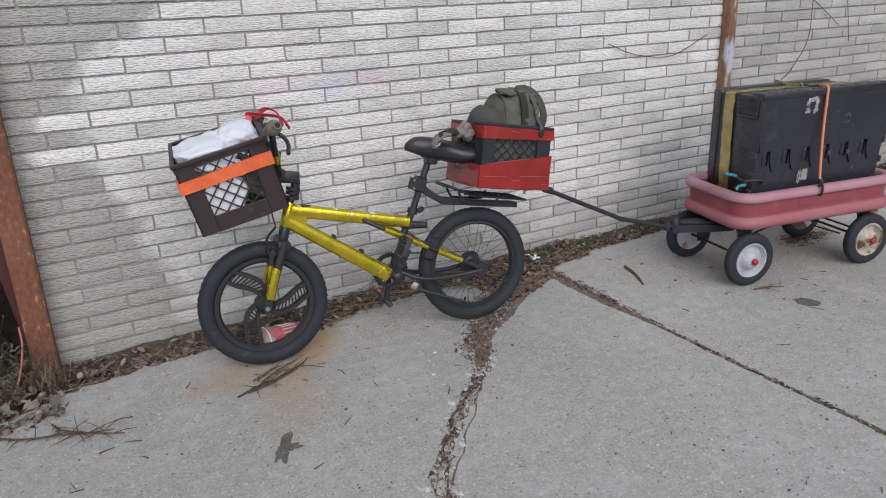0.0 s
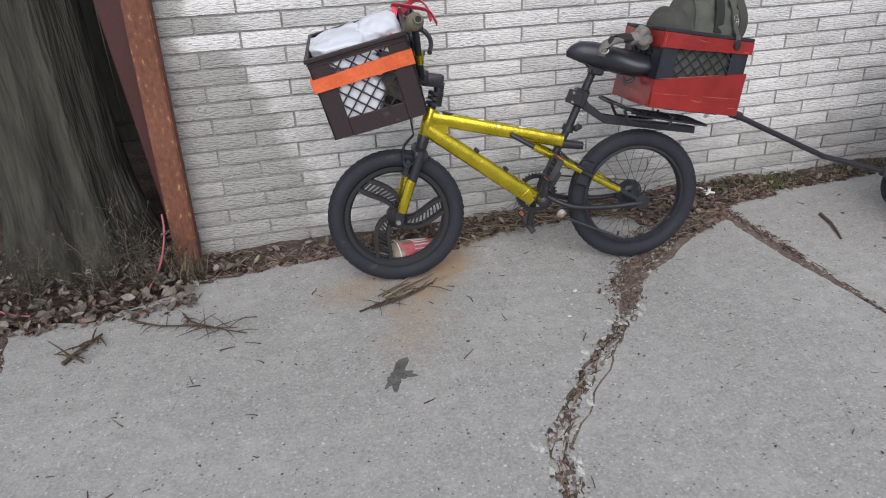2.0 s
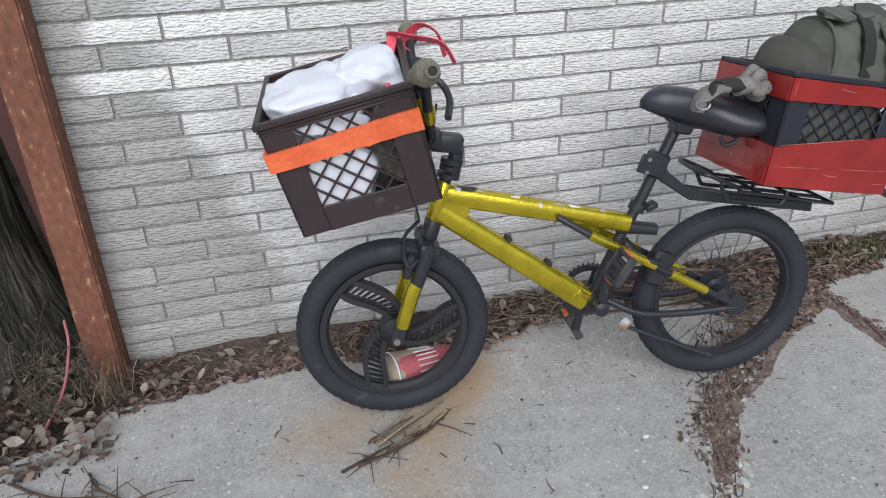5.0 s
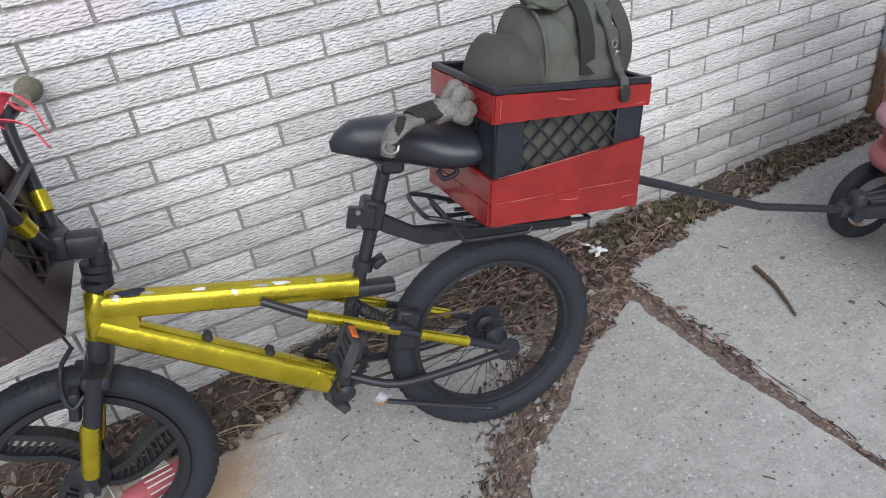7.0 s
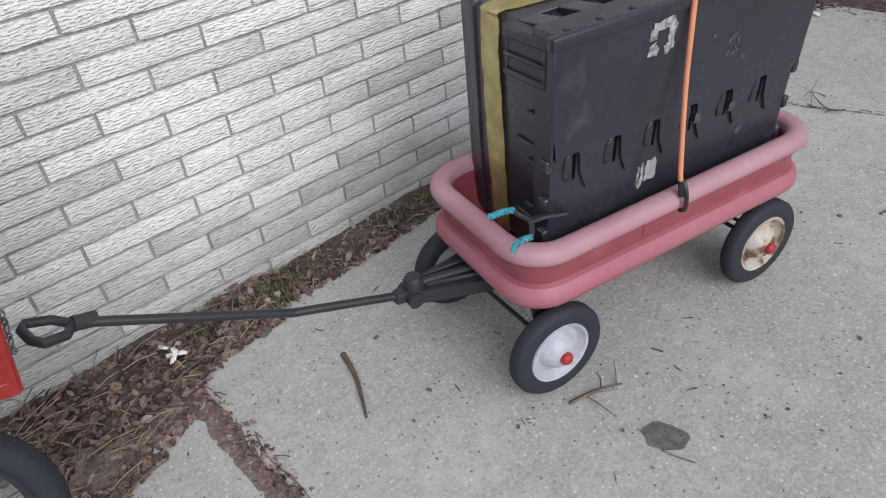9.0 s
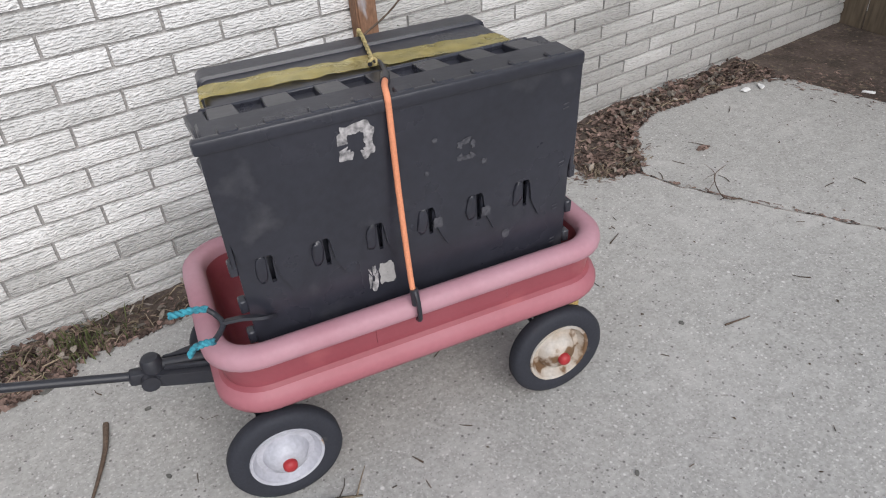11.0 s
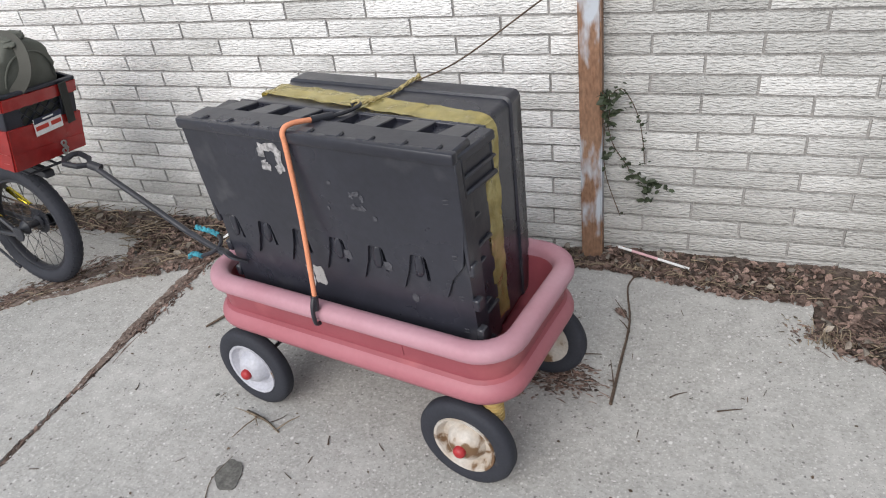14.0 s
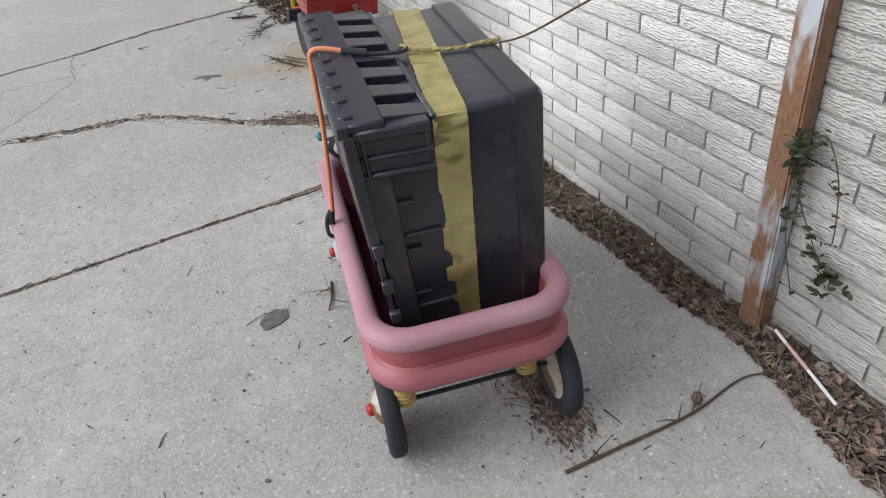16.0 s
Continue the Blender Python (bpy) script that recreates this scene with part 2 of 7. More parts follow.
    bp = N.new("ShaderNodeBump")
    bp.inputs["Strength"].default_value, bp.inputs["Distance"].default_value = 0.45, 0.002
    Lk(noise_at(150, 4), bp.inputs["Height"])
    Lk(bp.outputs[0], b.inputs["Normal"])
    return m


BRICK = brick_material()
CONCRETE = concrete_material()
MORTAR = mat("mortar", (0.40, 0.385, 0.375), 0.9, dark=(0.25, 0.24, 0.23), scale=5, grain=180, bump=0.5, fleck=0.24)
RUST = mat("rusty_steel", (0.235, 0.100, 0.062), 0.8, 0.1, dark=(0.15, 0.058, 0.038), scale=5, amount=0.9, grain=70, bump=0.5,
           spot=(0.40, 0.25, 0.10), spot_scale=70, spot_at=0.62, stretch=(1, 1, 0.5), fleck=0.24)
RUST_PAINT = mat("rusty_painted_steel", (0.29, 0.175, 0.115), 0.75, 0.1, dark=(0.19, 0.085, 0.045), scale=6, amount=0.9, grain=80, bump=0.5,
                 spot=(0.46, 0.49, 0.54), spot_scale=4.5, spot_at=0.485, spot_soft=0.05, stretch=(1.6, 1.6, 0.55), fleck=0.24)
MAROON = mat("maroon_paint", (0.075, 0.026, 0.024), 0.55, dark=(0.06, 0.02, 0.018), bump=0.2)
SOIL = mat("soil", (0.130, 0.096, 0.081), 0.95, dark=(0.045, 0.034, 0.028), scale=9, amount=0.9, grain=60, bump=1.0, bump_dist=0.01,
           spot=(0.16, 0.125, 0.09), spot_scale=45, spot_at=0.58, fleck=0.24)
LEAF = mat("dry_leaf", (0.225, 0.155, 0.130), 0.8, dark=(0.075, 0.045, 0.035), scale=30, amount=0.8, grain=200, bump=0.3, island=0.75, fleck=0.24)
STRAW = mat("straw", (0.24, 0.19, 0.135), 0.8, dark=(0.10, 0.07, 0.05), scale=25, grain=150, bump=0.2, island=0.65, fleck=0.24)
STEM_PALE = mat("bleached_stem", (0.38, 0.31, 0.21), 0.8, dark=(0.20, 0.15, 0.10), scale=25, grain=150, bump=0.2, fleck=0.2)
TWIG = mat("twig_bark", (0.115, 0.08, 0.058), 0.85, dark=(0.05, 0.035, 0.027), scale=30, grain=160, bump=0.5, island=0.4, fleck=0.24)
RUBBER = mat("tyre_rubber", (0.026, 0.028, 0.038), 0.75, dark=(0.020, 0.021, 0.027), scale=10, grain=140, bump=0.35,
             spot=(0.085, 0.08, 0.075), spot_scale=18, spot_at=0.66, spot_soft=0.2)
DUSTY = mat("dusty_black_plastic", (0.060, 0.060, 0.064), 0.7, dark=(0.025, 0.025, 0.028), scale=30, amount=0.9, grain=120, bump=0.3)
BLACK = mat("black_plastic", (0.030, 0.031, 0.040), 0.5, dark=(0.022, 0.022, 0.025), grain=90, bump=0.15)
BLACK_METAL = mat("black_painted_steel", (0.027, 0.028, 0.036), 0.36, dark=(0.022, 0.022, 0.025), grain=90, bump=0.12,
                  spot=(0.14, 0.13, 0.125), spot_scale=40, spot_at=0.70)
MAG = mat("black_mag_plastic", (0.025, 0.025, 0.029), 0.5, grain=120, bump=0.15)
STEEL = mat("dull_steel", (0.38, 0.37, 0.36), 0.42, 0.85, dark=(0.2, 0.19, 0.18), grain=120, bump=0.15)
YELLOW = mat("metallic_yellow_paint", (0.64, 0.51, 0.040), 0.25, 0.80, dark=(0.42, 0.35, 0.022), scale=16, amount=0.9, grain=30, bump=0.35, bump_dist=0.004,
             spot=(0.60, 0.58, 0.52), spot_scale=26, spot_at=0.70, spot_soft=0.02, spec=0.6)
CRATE_BROWN = mat("brown_crate_plastic", (0.046, 0.031, 0.033), 0.42, dark=(0.028, 0.021, 0.023), scale=9, grain=110, bump=0.15,
                  spot=(0.12, 0.095, 0.095), spot_scale=20, spot_at=0.68, spot_soft=0.15)
CRATE_BLACK = mat("black_crate_plastic", (0.023, 0.025, 0.036), 0.42, dark=(0.012, 0.012, 0.014), grain=110, bump=0.15)
ORANGE = mat("orange_tape", (0.85, 0.175, 0.065), 0.5, dark=(0.62, 0.085, 0.025), scale=14, amount=0.7, grain=90, bump=0.3)
RED_TAPE = mat("red_tape", (0.33, 0.022, 0.020), 0.20, dark=(0.20, 0.012, 0.012), scale=9, amount=0.9, grain=24, bump=0.6, bump_dist=0.005,
               spot=(0.55, 0.20, 0.17), spot_scale=34, spot_at=0.73, spot_soft=0.05, spec=0.6)
TAPE_GLINT = mat("painted_tape_glint", (0.52, 0.17, 0.15), 0.4, dark=(0.36, 0.06, 0.05), scale=60, amount=0.9, bump=0.1)
BAG = mat("white_plastic_bag", (0.76, 0.78, 0.84), 0.30, dark=(0.60, 0.63, 0.73), scale=9, amount=0.7, grain=26, bump=0.5, bump_dist=0.006, fleck=0.02)
KHAKI = mat("khaki_foam", (0.215, 0.195, 0.150), 0.9, dark=(0.14, 0.125, 0.092), grain=180, bump=0.4, fleck=0.24)
RED_CORD = mat("faded_red_cord", (0.44, 0.16, 0.16), 0.75, dark=(0.30, 0.08, 0.08), grain=200, bump=0.3)
PINK = mat("pink_ribbon", (0.84, 0.11, 0.16), 0.55, dark=(0.70, 0.07, 0.11), grain=80, bump=0.3)
CANVAS = mat("green_canvas", (0.118, 0.121, 0.103), 0.85, dark=(0.062, 0.065, 0.055), scale=9, amount=0.8, grain=320, bump=0.2, fleck=0.08)
# olive canvas darkened: painted shade on the end pocket, own colour on the strap
CANVAS_SHADE_STRAP = mat("shaded_and_strap_canvas", (0.080, 0.078, 0.068), 0.88, dark=(0.050, 0.049, 0.043), scale=10, amount=0.8, grain=320, bump=0.2, fleck=0.08)
STRAP = mat("black_webbing", (0.03, 0.031, 0.028), 0.85, grain=300, bump=0.4)
GLOVE = mat("grey_fabric", (0.25, 0.235, 0.215), 0.9, dark=(0.14, 0.13, 0.125), scale=22, amount=0.8, grain=220, bump=0.5, fleck=0.24)
SADDLE = mat("black_saddle_vinyl", (0.034, 0.036, 0.050), 0.36, dark=(0.014, 0.014, 0.017), grain=200, bump=0.12, spec=0.55)
WAGON_RED = mat("faded_red_plastic", (0.29, 0.072, 0.090), 0.42, dark=(0.235, 0.048, 0.062), scale=4, amount=0.9, grain=90, bump=0.04, fleck=0.03,
                spot=(0.44, 0.13, 0.14), spot_scale=6, spot_at=0.55, spot_soft=0.25)
WAGON_RIM = mat("chalky_pink_plastic", (0.46, 0.265, 0.31), 0.55, dark=(0.355, 0.155, 0.190), scale=5, amount=0.9, grain=90, bump=0.04, fleck=0.03)
WAGON_BEAD = mat("faded_pinkish_red_plastic", (0.375, 0.140, 0.168), 0.5, dark=(0.33, 0.10, 0.12), scale=4, amount=0.9, grain=90, bump=0.04, fleck=0.03)
RUB = mat("faint_grey_scuff", (0.095, 0.095, 0.108), 0.7, dark=(0.028, 0.028, 0.036), scale=130, amount=1.0, bump=0.1)
ENAMEL = mat("white_enamel", (0.48, 0.48, 0.53), 0.35, dark=(0.30, 0.30, 0.345), scale=15, grain=120, bump=0.1,
             spot=(0.30, 0.17, 0.07), spot_scale=16, spot_at=0.66, spot_soft=0.05)
ENAMEL_RUST = mat("rusty_white_enamel", (0.52, 0.49, 0.46), 0.5, dark=(0.36, 0.26, 0.17), scale=18, amount=0.9, grain=120, bump=0.2,
                  spot=(0.15, 0.085, 0.045), spot_scale=15, spot_at=0.53, spot_soft=0.05)
CAP_RED = mat("red_plastic_cap", (0.42, 0.035, 0.04), 0.4, bump=0.1)
TAN = mat("tan_rubber", (0.46, 0.33, 0.13), 0.6, dark=(0.33, 0.22, 0.08), grain=100, bump=0.2)
BIN = mat("black_tote_plastic", (0.031, 0.032, 0.043), 0.30, dark=(0.019, 0.020, 0.027), scale=5, amount=0.9, grain=60, bump=0.22, bump_dist=0.002,
          spot=(0.080, 0.080, 0.090), spot_scale=10, spot_at=0.60, spot_soft=0.24, spec=0.5)
GOLD = mat("gold_tape", (0.92, 0.82, 0.42), 0.16, 0.60, dark=(0.66, 0.55, 0.20), spec=0.9, scale=14, amount=0.9, grain=26, bump=0.7, bump_dist=0.006)
CORD = mat("orange_cord", (0.74, 0.29, 0.16), 0.7, dark=(0.60, 0.20, 0.10), grain=260, bump=0.4)
ROPE = mat("yellow_rope", (0.62, 0.50, 0.24), 0.8, dark=(0.10, 0.075, 0.03), scale=90, amount=0.9, grain=260, bump=0.4)
BLUE = mat("turquoise_cord", (0.05, 0.36, 0.46), 0.7, dark=(0.015, 0.03, 0.05), scale=110, amount=0.9, grain=300, bump=0.3)
STRAW_PINK = mat("faded_pink_stripe", (0.66, 0.40, 0.42), 0.6, bump=0.1)
CUP = mat("red_paper_cup", (0.80, 0.25, 0.29), 0.6, dark=(0.72, 0.18, 0.22), bump=0.1)
CARD = mat("beige_card", (0.36, 0.30, 0.24), 0.8, dark=(0.27, 0.22, 0.17), bump=0.1)
PAPER = mat("white_paper", (0.78, 0.77, 0.76), 0.8, dark=(0.62, 0.61, 0.60), scale=30, bump=0.1)
SCUFF = mat("torn_label_paper", (0.50, 0.48, 0.485), 0.8, dark=(0.06, 0.06, 0.065), scale=95, amount=1.0, bump=0.3)
STICKER = mat("grey_sticker", (0.36, 0.35, 0.345), 0.6, dark=(0.24, 0.235, 0.23), bump=0.1)
NAVY = mat("navy_ink", (0.022, 0.027, 0.055), 0.6, bump=0)
RED_INK = mat("red_ink", (0.50, 0.045, 0.03), 0.6, bump=0)
STAIN = mat("damp_stain", (0.165, 0.160, 0.148), 0.8, dark=(0.080, 0.078, 0.072), scale=34, amount=0.9, grain=150, bump=0.3, fleck=0.25)
BARK = mat("tree_bark", (0.082, 0.080, 0.064), 0.95, dark=(0.026, 0.024, 0.020), scale=14, amount=1.0, grain=60, bump=1.0, bump_dist=0.02,
           spot=(0.19, 0.175, 0.15), spot_scale=6, spot_at=0.66, spot_soft=0.08, stretch=(1, 1, 0.12), fleck=0.24)
# weathered boards; the yard's deep shade is put into this colour
BOARD_SHADED = mat("weathered_boards_shaded", (0.050, 0.050, 0.042), 0.9, dark=(0.022, 0.022, 0.019), scale=5, amount=0.9, grain=60, bump=0.4, stretch=(1, 1, 0.15), fleck=0.24)
SHADE_ROOF = mat("shade_roofing", (0.06, 0.058, 0.055), 0.9, bump=0.4)
CRUMB = mat("crumbled_dirt", (0.225, 0.170, 0.145), 0.95, dark=(0.105, 0.075, 0.063), scale=22, amount=0.9, grain=90, bump=1.0, bump_dist=0.008,
            spot=(0.34, 0.30, 0.265), spot_scale=55, spot_at=0.60, spot_soft=0.05, fleck=0.24, coord="Object")
RUBBLE = mat("broken_concrete", (0.50, 0.485, 0.46), 0.9, dark=(0.33, 0.315, 0.295), scale=30, grain=160, bump=0.5, island=0.3, fleck=0.24)
IVY = mat("ivy_leaf", (0.045, 0.060, 0.032), 0.55, dark=(0.03, 0.04, 0.022), scale=20, bump=0.2, island=0.4)
GRASS = mat("grass", (0.10, 0.115, 0.042), 0.8, dark=(0.06, 0.07, 0.025), bump=0.1, island=0.5)
ORANGE_PLASTIC = mat("orange_reflector_plastic", (0.70, 0.16, 0.03), 0.3, bump=0.05)
WEED = mat("dry_weed", (0.105, 0.088, 0.068), 0.9, island=0.5)
LEAF_PALE = mat("bleached_dead_leaf", (0.27, 0.235, 0.20), 0.85, dark=(0.11, 0.088, 0.072), scale=30, amount=0.9, grain=180, bump=0.3, island=0.55, fleck=0.2)
FENCE = mat("weathered_fence_wood", (0.20, 0.155, 0.11), 0.9, dark=(0.10, 0.075, 0.05), scale=5, amount=0.9, grain=60, bump=0.4, stretch=(1, 1, 0.15), fleck=0.24)


# ---- mesh helpers ----
def tube(bm, pts, r, n=8, closed=False, caps=True):
    """A round bar along pts; r is one radius or one for each point."""
    pts = [Vector(p) for p in pts]
    k = len(pts)
    rs = r if isinstance(r, (list, tuple)) else [r] * k
    rings, up = [], None
    for i, p in enumerate(pts):
        a = pts[(i - 1) % k] if (closed or i) else p
        c = pts[(i + 1) % k] if (closed or i < k - 1) else p
        d = (c - a).normalized()
        if up is None:
            up = d.orthogonal().normalized()
        up = (up - d * up.dot(d))
        up = up.normalized() if up.length > 1e-6 else d.orthogonal().normalized()
        side = d.cross(up)
        rings.append([bm.verts.new(p + rs[i] * (math.cos(2 * math.pi * j / n) * up + math.sin(2 * math.pi * j / n) * side)) for j in range(n)])
    for i in range(k if closed else k - 1):
        A, B = rings[i], rings[(i + 1) % k]
        for j in range(n):
            bm.faces.new((A[j], A[(j + 1) % n], B[(j + 1) % n], B[j]))
    if caps and not closed:
        bm.faces.new(rings[0][::-1])
        bm.faces.new(rings[-1])
    return bm


def curve_pts(pts, steps=6):
    """A smooth run of points through the given ones (Catmull-Rom)."""
    P = [Vector(p) for p in pts]
    P = [2 * P[0] - P[1]] + P + [2 * P[-1] - P[-2]]
    out = []
    for i in range(1, len(P) - 2):
        for s in range(steps):
            t = s / steps
            a, b, c, d = P[i - 1:i + 3]
            out.append(0.5 * (2 * b + (c - a) * t + (2 * a - 5 * b + 4 * c - d) * t * t + (3 * b - a - 3 * c + d) * t ** 3))
    out.append(P[-2])
    return out


def rbox(bm, size, m=None, bevel=0.0, seg=1):
    """A box of that size about m's origin, with rounded edges."""
    r = bmesh.ops.create_cube(bm, size=1.0)
    vs = r["verts"]
    bmesh.ops.scale(bm, vec=size, verts=vs)
    if bevel:
        es = list({e for v in vs for e in v.link_edges})
        b = bmesh.ops.bevel(bm, geom=es, offset=bevel, segments=seg, affect="EDGES", profile=0.5)
        vs = list({v for f in b["faces"] for v in f.verts} | {v for v in vs if v.is_valid})
    if m is not None:
        bmesh.ops.transform(bm, matrix=m, verts=vs)
    return bm


def bar(bm, a, b, w, h, up=(0, 0, 1), bevel=0.0):
    """A flat bar from a to b, w wide and h thick."""
    a, b = Vector(a), Vector(b)
    d = (b - a)
    x = d.normalized()
    y = Vector(up).cross(x)
    y = y.normalized() if y.length > 1e-6 else x.orthogonal().normalized()
    z = x.cross(y)
    m = Matrix((x, y, z)).transposed().to_4x4()
    m.translation = (a + b) / 2
    return rbox(bm, (d.length, w, h), m, bevel)


def lathe(bm, prof, n=32, m=None, closed=False):
    """Turns a profile of (radius, along) round the local y axis."""
    rings = []
    for r, h in prof:
        rings.append([bm.verts.new((r * math.cos(2 * math.pi * j / n), h, r * math.sin(2 * math.pi * j / n))) for j in range(n)])
    k = len(prof)
    for i in range(k if closed else k - 1):
        A, B = rings[i], rings[(i + 1) % k]
        for j in range(n):
            bm.faces.new((A[j], B[j], B[(j + 1) % n], A[(j + 1) % n]))
    if not closed:
        for R, rev in ((rings[0], False), (rings[-1], True)):
            bm.faces.new(R[::-1] if rev else R)
    if m is not None:
        bmesh.ops.transform(bm, matrix=m, verts=[v for R in rings for v in R])
    return bm


def ribbon(bm, pts, w, up, thick=0.004):
    """A strap along pts, w wide, its flat side facing up; up is one direction or one for each point."""
    P = [Vector(p) for p in pts]
    ups = [Vector(u) for u in up] if isinstance(up, list) else [Vector(up)] * len(P)
    rows = []
    for i, p in enumerate(P):
        d = (P[min(i + 1, len(P) - 1)] - P[max(i - 1, 0)]).normalized()
        c = d.cross(ups[i])
        c = c.normalized() if c.length > 1e-6 else d.orthogonal().normalized()
        n = c.cross(d).normalized()
        rows.append([bm.verts.new(p + c * w / 2 * a + n * thick / 2 * b) for a, b in ((-1, -1), (1, -1), (1, 1), (-1, 1))])
    for A, C in zip(rows, rows[1:]):
        for j in range(4):
            bm.faces.new((A[j], A[(j + 1) % 4], C[(j + 1) % 4], C[j]))
    bm.faces.new(rows[0][::-1])
    bm.faces.new(rows[-1])
    return bm


def plate(bm, outline, y0, y1, m=None):
    """An outline of (x, z) points with thickness from y0 to y1."""
    A = [bm.verts.new((x, y0, z)) for x, z in outline]
    B = [bm.verts.new((x, y1, z)) for x, z in outline]
    n = len(A)
    bm.faces.new(A)
    bm.faces.new(B[::-1])
    for i in range(n):
        bm.faces.new((A[i], B[i], B[(i + 1) % n], A[(i + 1) % n]))
    if m is not None:
        bmesh.ops.transform(bm, matrix=m, verts=A + B)
    return bm


def slab(bm, outline, z0, z1):
    """An outline of (x, y) points with thickness from z0 to z1."""
    A = [bm.verts.new((x, y, z0)) for x, y in outline]
    B = [bm.verts.new((x, y, z1)) for x, y in outline]
    n = len(A)
    bm.faces.new(A[::-1])
    bm.faces.new(B)
    for i in range(n):
        bm.faces.new((A[i], A[(i + 1) % n], B[(i + 1) % n], B[i]))
    return bm


def lump(bm, size, m, rough=0.15, freq=3.0, seed=0, sub=4, crease=0.0):
    """A soft, creased body."""
    r = bmesh.ops.create_icosphere(bm, subdivisions=sub, radius=1.0)
    for v in r["verts"]:
        d = v.co.normalized()
        q = d * freq + Vector((seed * 7.1, seed * 3.3, seed))
        k = 1 + rough * noise.noise(q) + 0.5 * rough * noise.noise(q * 2.3)
        if crease:
            k -= crease * abs(noise.noise(q * 1.7 + Vector((5, 1, 2)))) ** 0.6
        v.co = Vector((math.copysign(abs(d.x) ** 0.8, d.x), math.copysign(abs(d.y) ** 0.8, d.y), math.copysign(abs(d.z) ** 0.8, d.z))) * k
    bmesh.ops.scale(bm, vec=size, verts=r["verts"])
    bmesh.ops.transform(bm, matrix=m, verts=r["verts"])
    return bm


def mesh_of(name, bm, material, smooth=True, angle=38):
    me = bpy.data.meshes.new(name)
    bmesh.ops.recalc_face_normals(bm, faces=bm.faces)
    bm.to_mesh(me)
    bm.free()
    me.materials.append(material)
    if smooth:
        me.polygons.foreach_set("use_smooth", [True] * len(me.polygons))
        me.set_sharp_from_angle(angle=radians(angle))
    return me


def part(name, bm, material, parent=None, label="", smooth=True, angle=38):
    ob = new(name, mesh_of(name, bm, material, smooth, angle))
    if parent:
        ob.parent = parent
    return tagged(ob, label)


def thing(name, m, label, category, group="", kind=""):
    ob = new(name)
    ob.empty_display_size = 0.1
    ob.matrix_world = m
    return tagged(ob, label, category, group, kind)


def solid(name, bm, material, label, category, group="", kind="", smooth=True, m=None, angle=38):
    ob = part(name, bm, material, None, "", smooth, angle)
    if m is not None:
        ob.matrix_world = m
    return tagged(ob, label, category, group, kind)


def B():
    return bmesh.new()


def frame_from(origin, ex, ez):
    ex, ez = Vector(ex).normalized(), Vector(ez)
    ez = (ez - ex * ez.dot(ex)).normalized()
    ey = ez.cross(ex)
    m = Matrix((ex, ey, ez)).transposed().to_4x4()
    m.translation = origin
    return m


# ---- ground and pavement ----
def ragged(pts, amp=0.012, step=0.05, seed=0):
    """A broken edge along (x, y) points."""
    out = []
    for (x0, y0), (x1, y1) in zip(pts, pts[1:]):
        d = math.hypot(x1 - x0, y1 - y0)
        k = max(1, int(d / step)) if d < 3 else 1
        for i in range(k):
            t = i / k
            x, y = x0 + (x1 - x0) * t, y0 + (y1 - y0) * t
            j = amp if d < 3 else 0
            out.append((x + j * noise.noise(Vector((x * 14, y * 14, seed))), y + j * noise.noise(Vector((x * 14, y * 14, seed + 9)))))
    out.append(pts[-1])
    return out


def shifted(pts, d):
    return [(x + d, y) for x, y in pts]


bm = B()
slab(bm, [(-400, -400), (400, -400), (400, 400), (-400, 400)], -0.6, -0.035)
solid("ground", bm, SOIL, "dark bare soil under and beyond the concrete", "ground", kind="structure", smooth=False)
pavement = thing("pavement", Matrix(), "weathered grey exposed-aggregate concrete slabs with dirt-filled cracks", "pavement", kind="structure")
CRACK_A = [(-0.75, -6.0), (-0.42, 1.0), (-0.20, 1.60), (-0.14, 1.76), (-0.05, 2.09), (-0.04, 2.22), (-0.01, 2.40), (0.08, 2.52), (0.18, 2.64),
           (0.32, 2.78), (0.46, 2.92), (0.54, 3.06), (0.66, 3.17), (0.86, 3.33)]
CRACK_B = [(1.26, -6.0), (1.25, 1.82), (1.24, 2.11), (1.22, 2.38), (1.21, 2.70), (1.20, 3.00), (1.19, 3.33), (1.185, 3.50)]
CRACK_C = [(-1.2, -6.0), (-1.22, 1.4), (-1.25, 1.71), (-1.31, 2.13), (-1.46, 2.64), (-1.52, 3.18), (-1.56, 3.40)]
CRACK_R = [(4.3, -6.0), (3.92, 2.2), (3.80, 2.45), (3.71, 2.64), (3.62, 2.84), (3.52, 3.04), (3.46, 3.22), (3.44, 3.32)]
NORTH_1 = [(-1.52, 3.42), (-1.28, 3.40), (-1.10, 3.46), (-0.94, 3.56), (-0.70, 3.60), (-0.41, 3.62), (-0.15, 3.58), (0.02, 3.53), (0.12, 3.57),
           (0.25, 3.62), (0.54, 3.64), (0.76, 3.62), (0.85, 3.45)]
NORTH_2 = [(0.90, 3.36), (0.97, 3.40), (1.04, 3.42), (1.15, 3.49)]
NORTH_3 = [(1.205, 3.56), (1.30, 3.61), (1.55, 3.63), (1.81, 3.63), (2.10, 3.66), (2.43, 3.66), (2.66, 3.70), (2.86, 3.66), (3.05, 3.61), (3.28, 3.61),
           (3.27, 3.52), (3.33, 3.39), (3.42, 3.36)]
NORTH_4 = [(3.48, 3.38), (3.56, 3.47), (3.68, 3.60), (3.85, 3.66), (4.25, 3.62), (4.40, 3.60), (4.58, 3.48), (4.62, 3.1), (4.75, 2.7), (4.95, 1.5), (5.4, -6.0)]
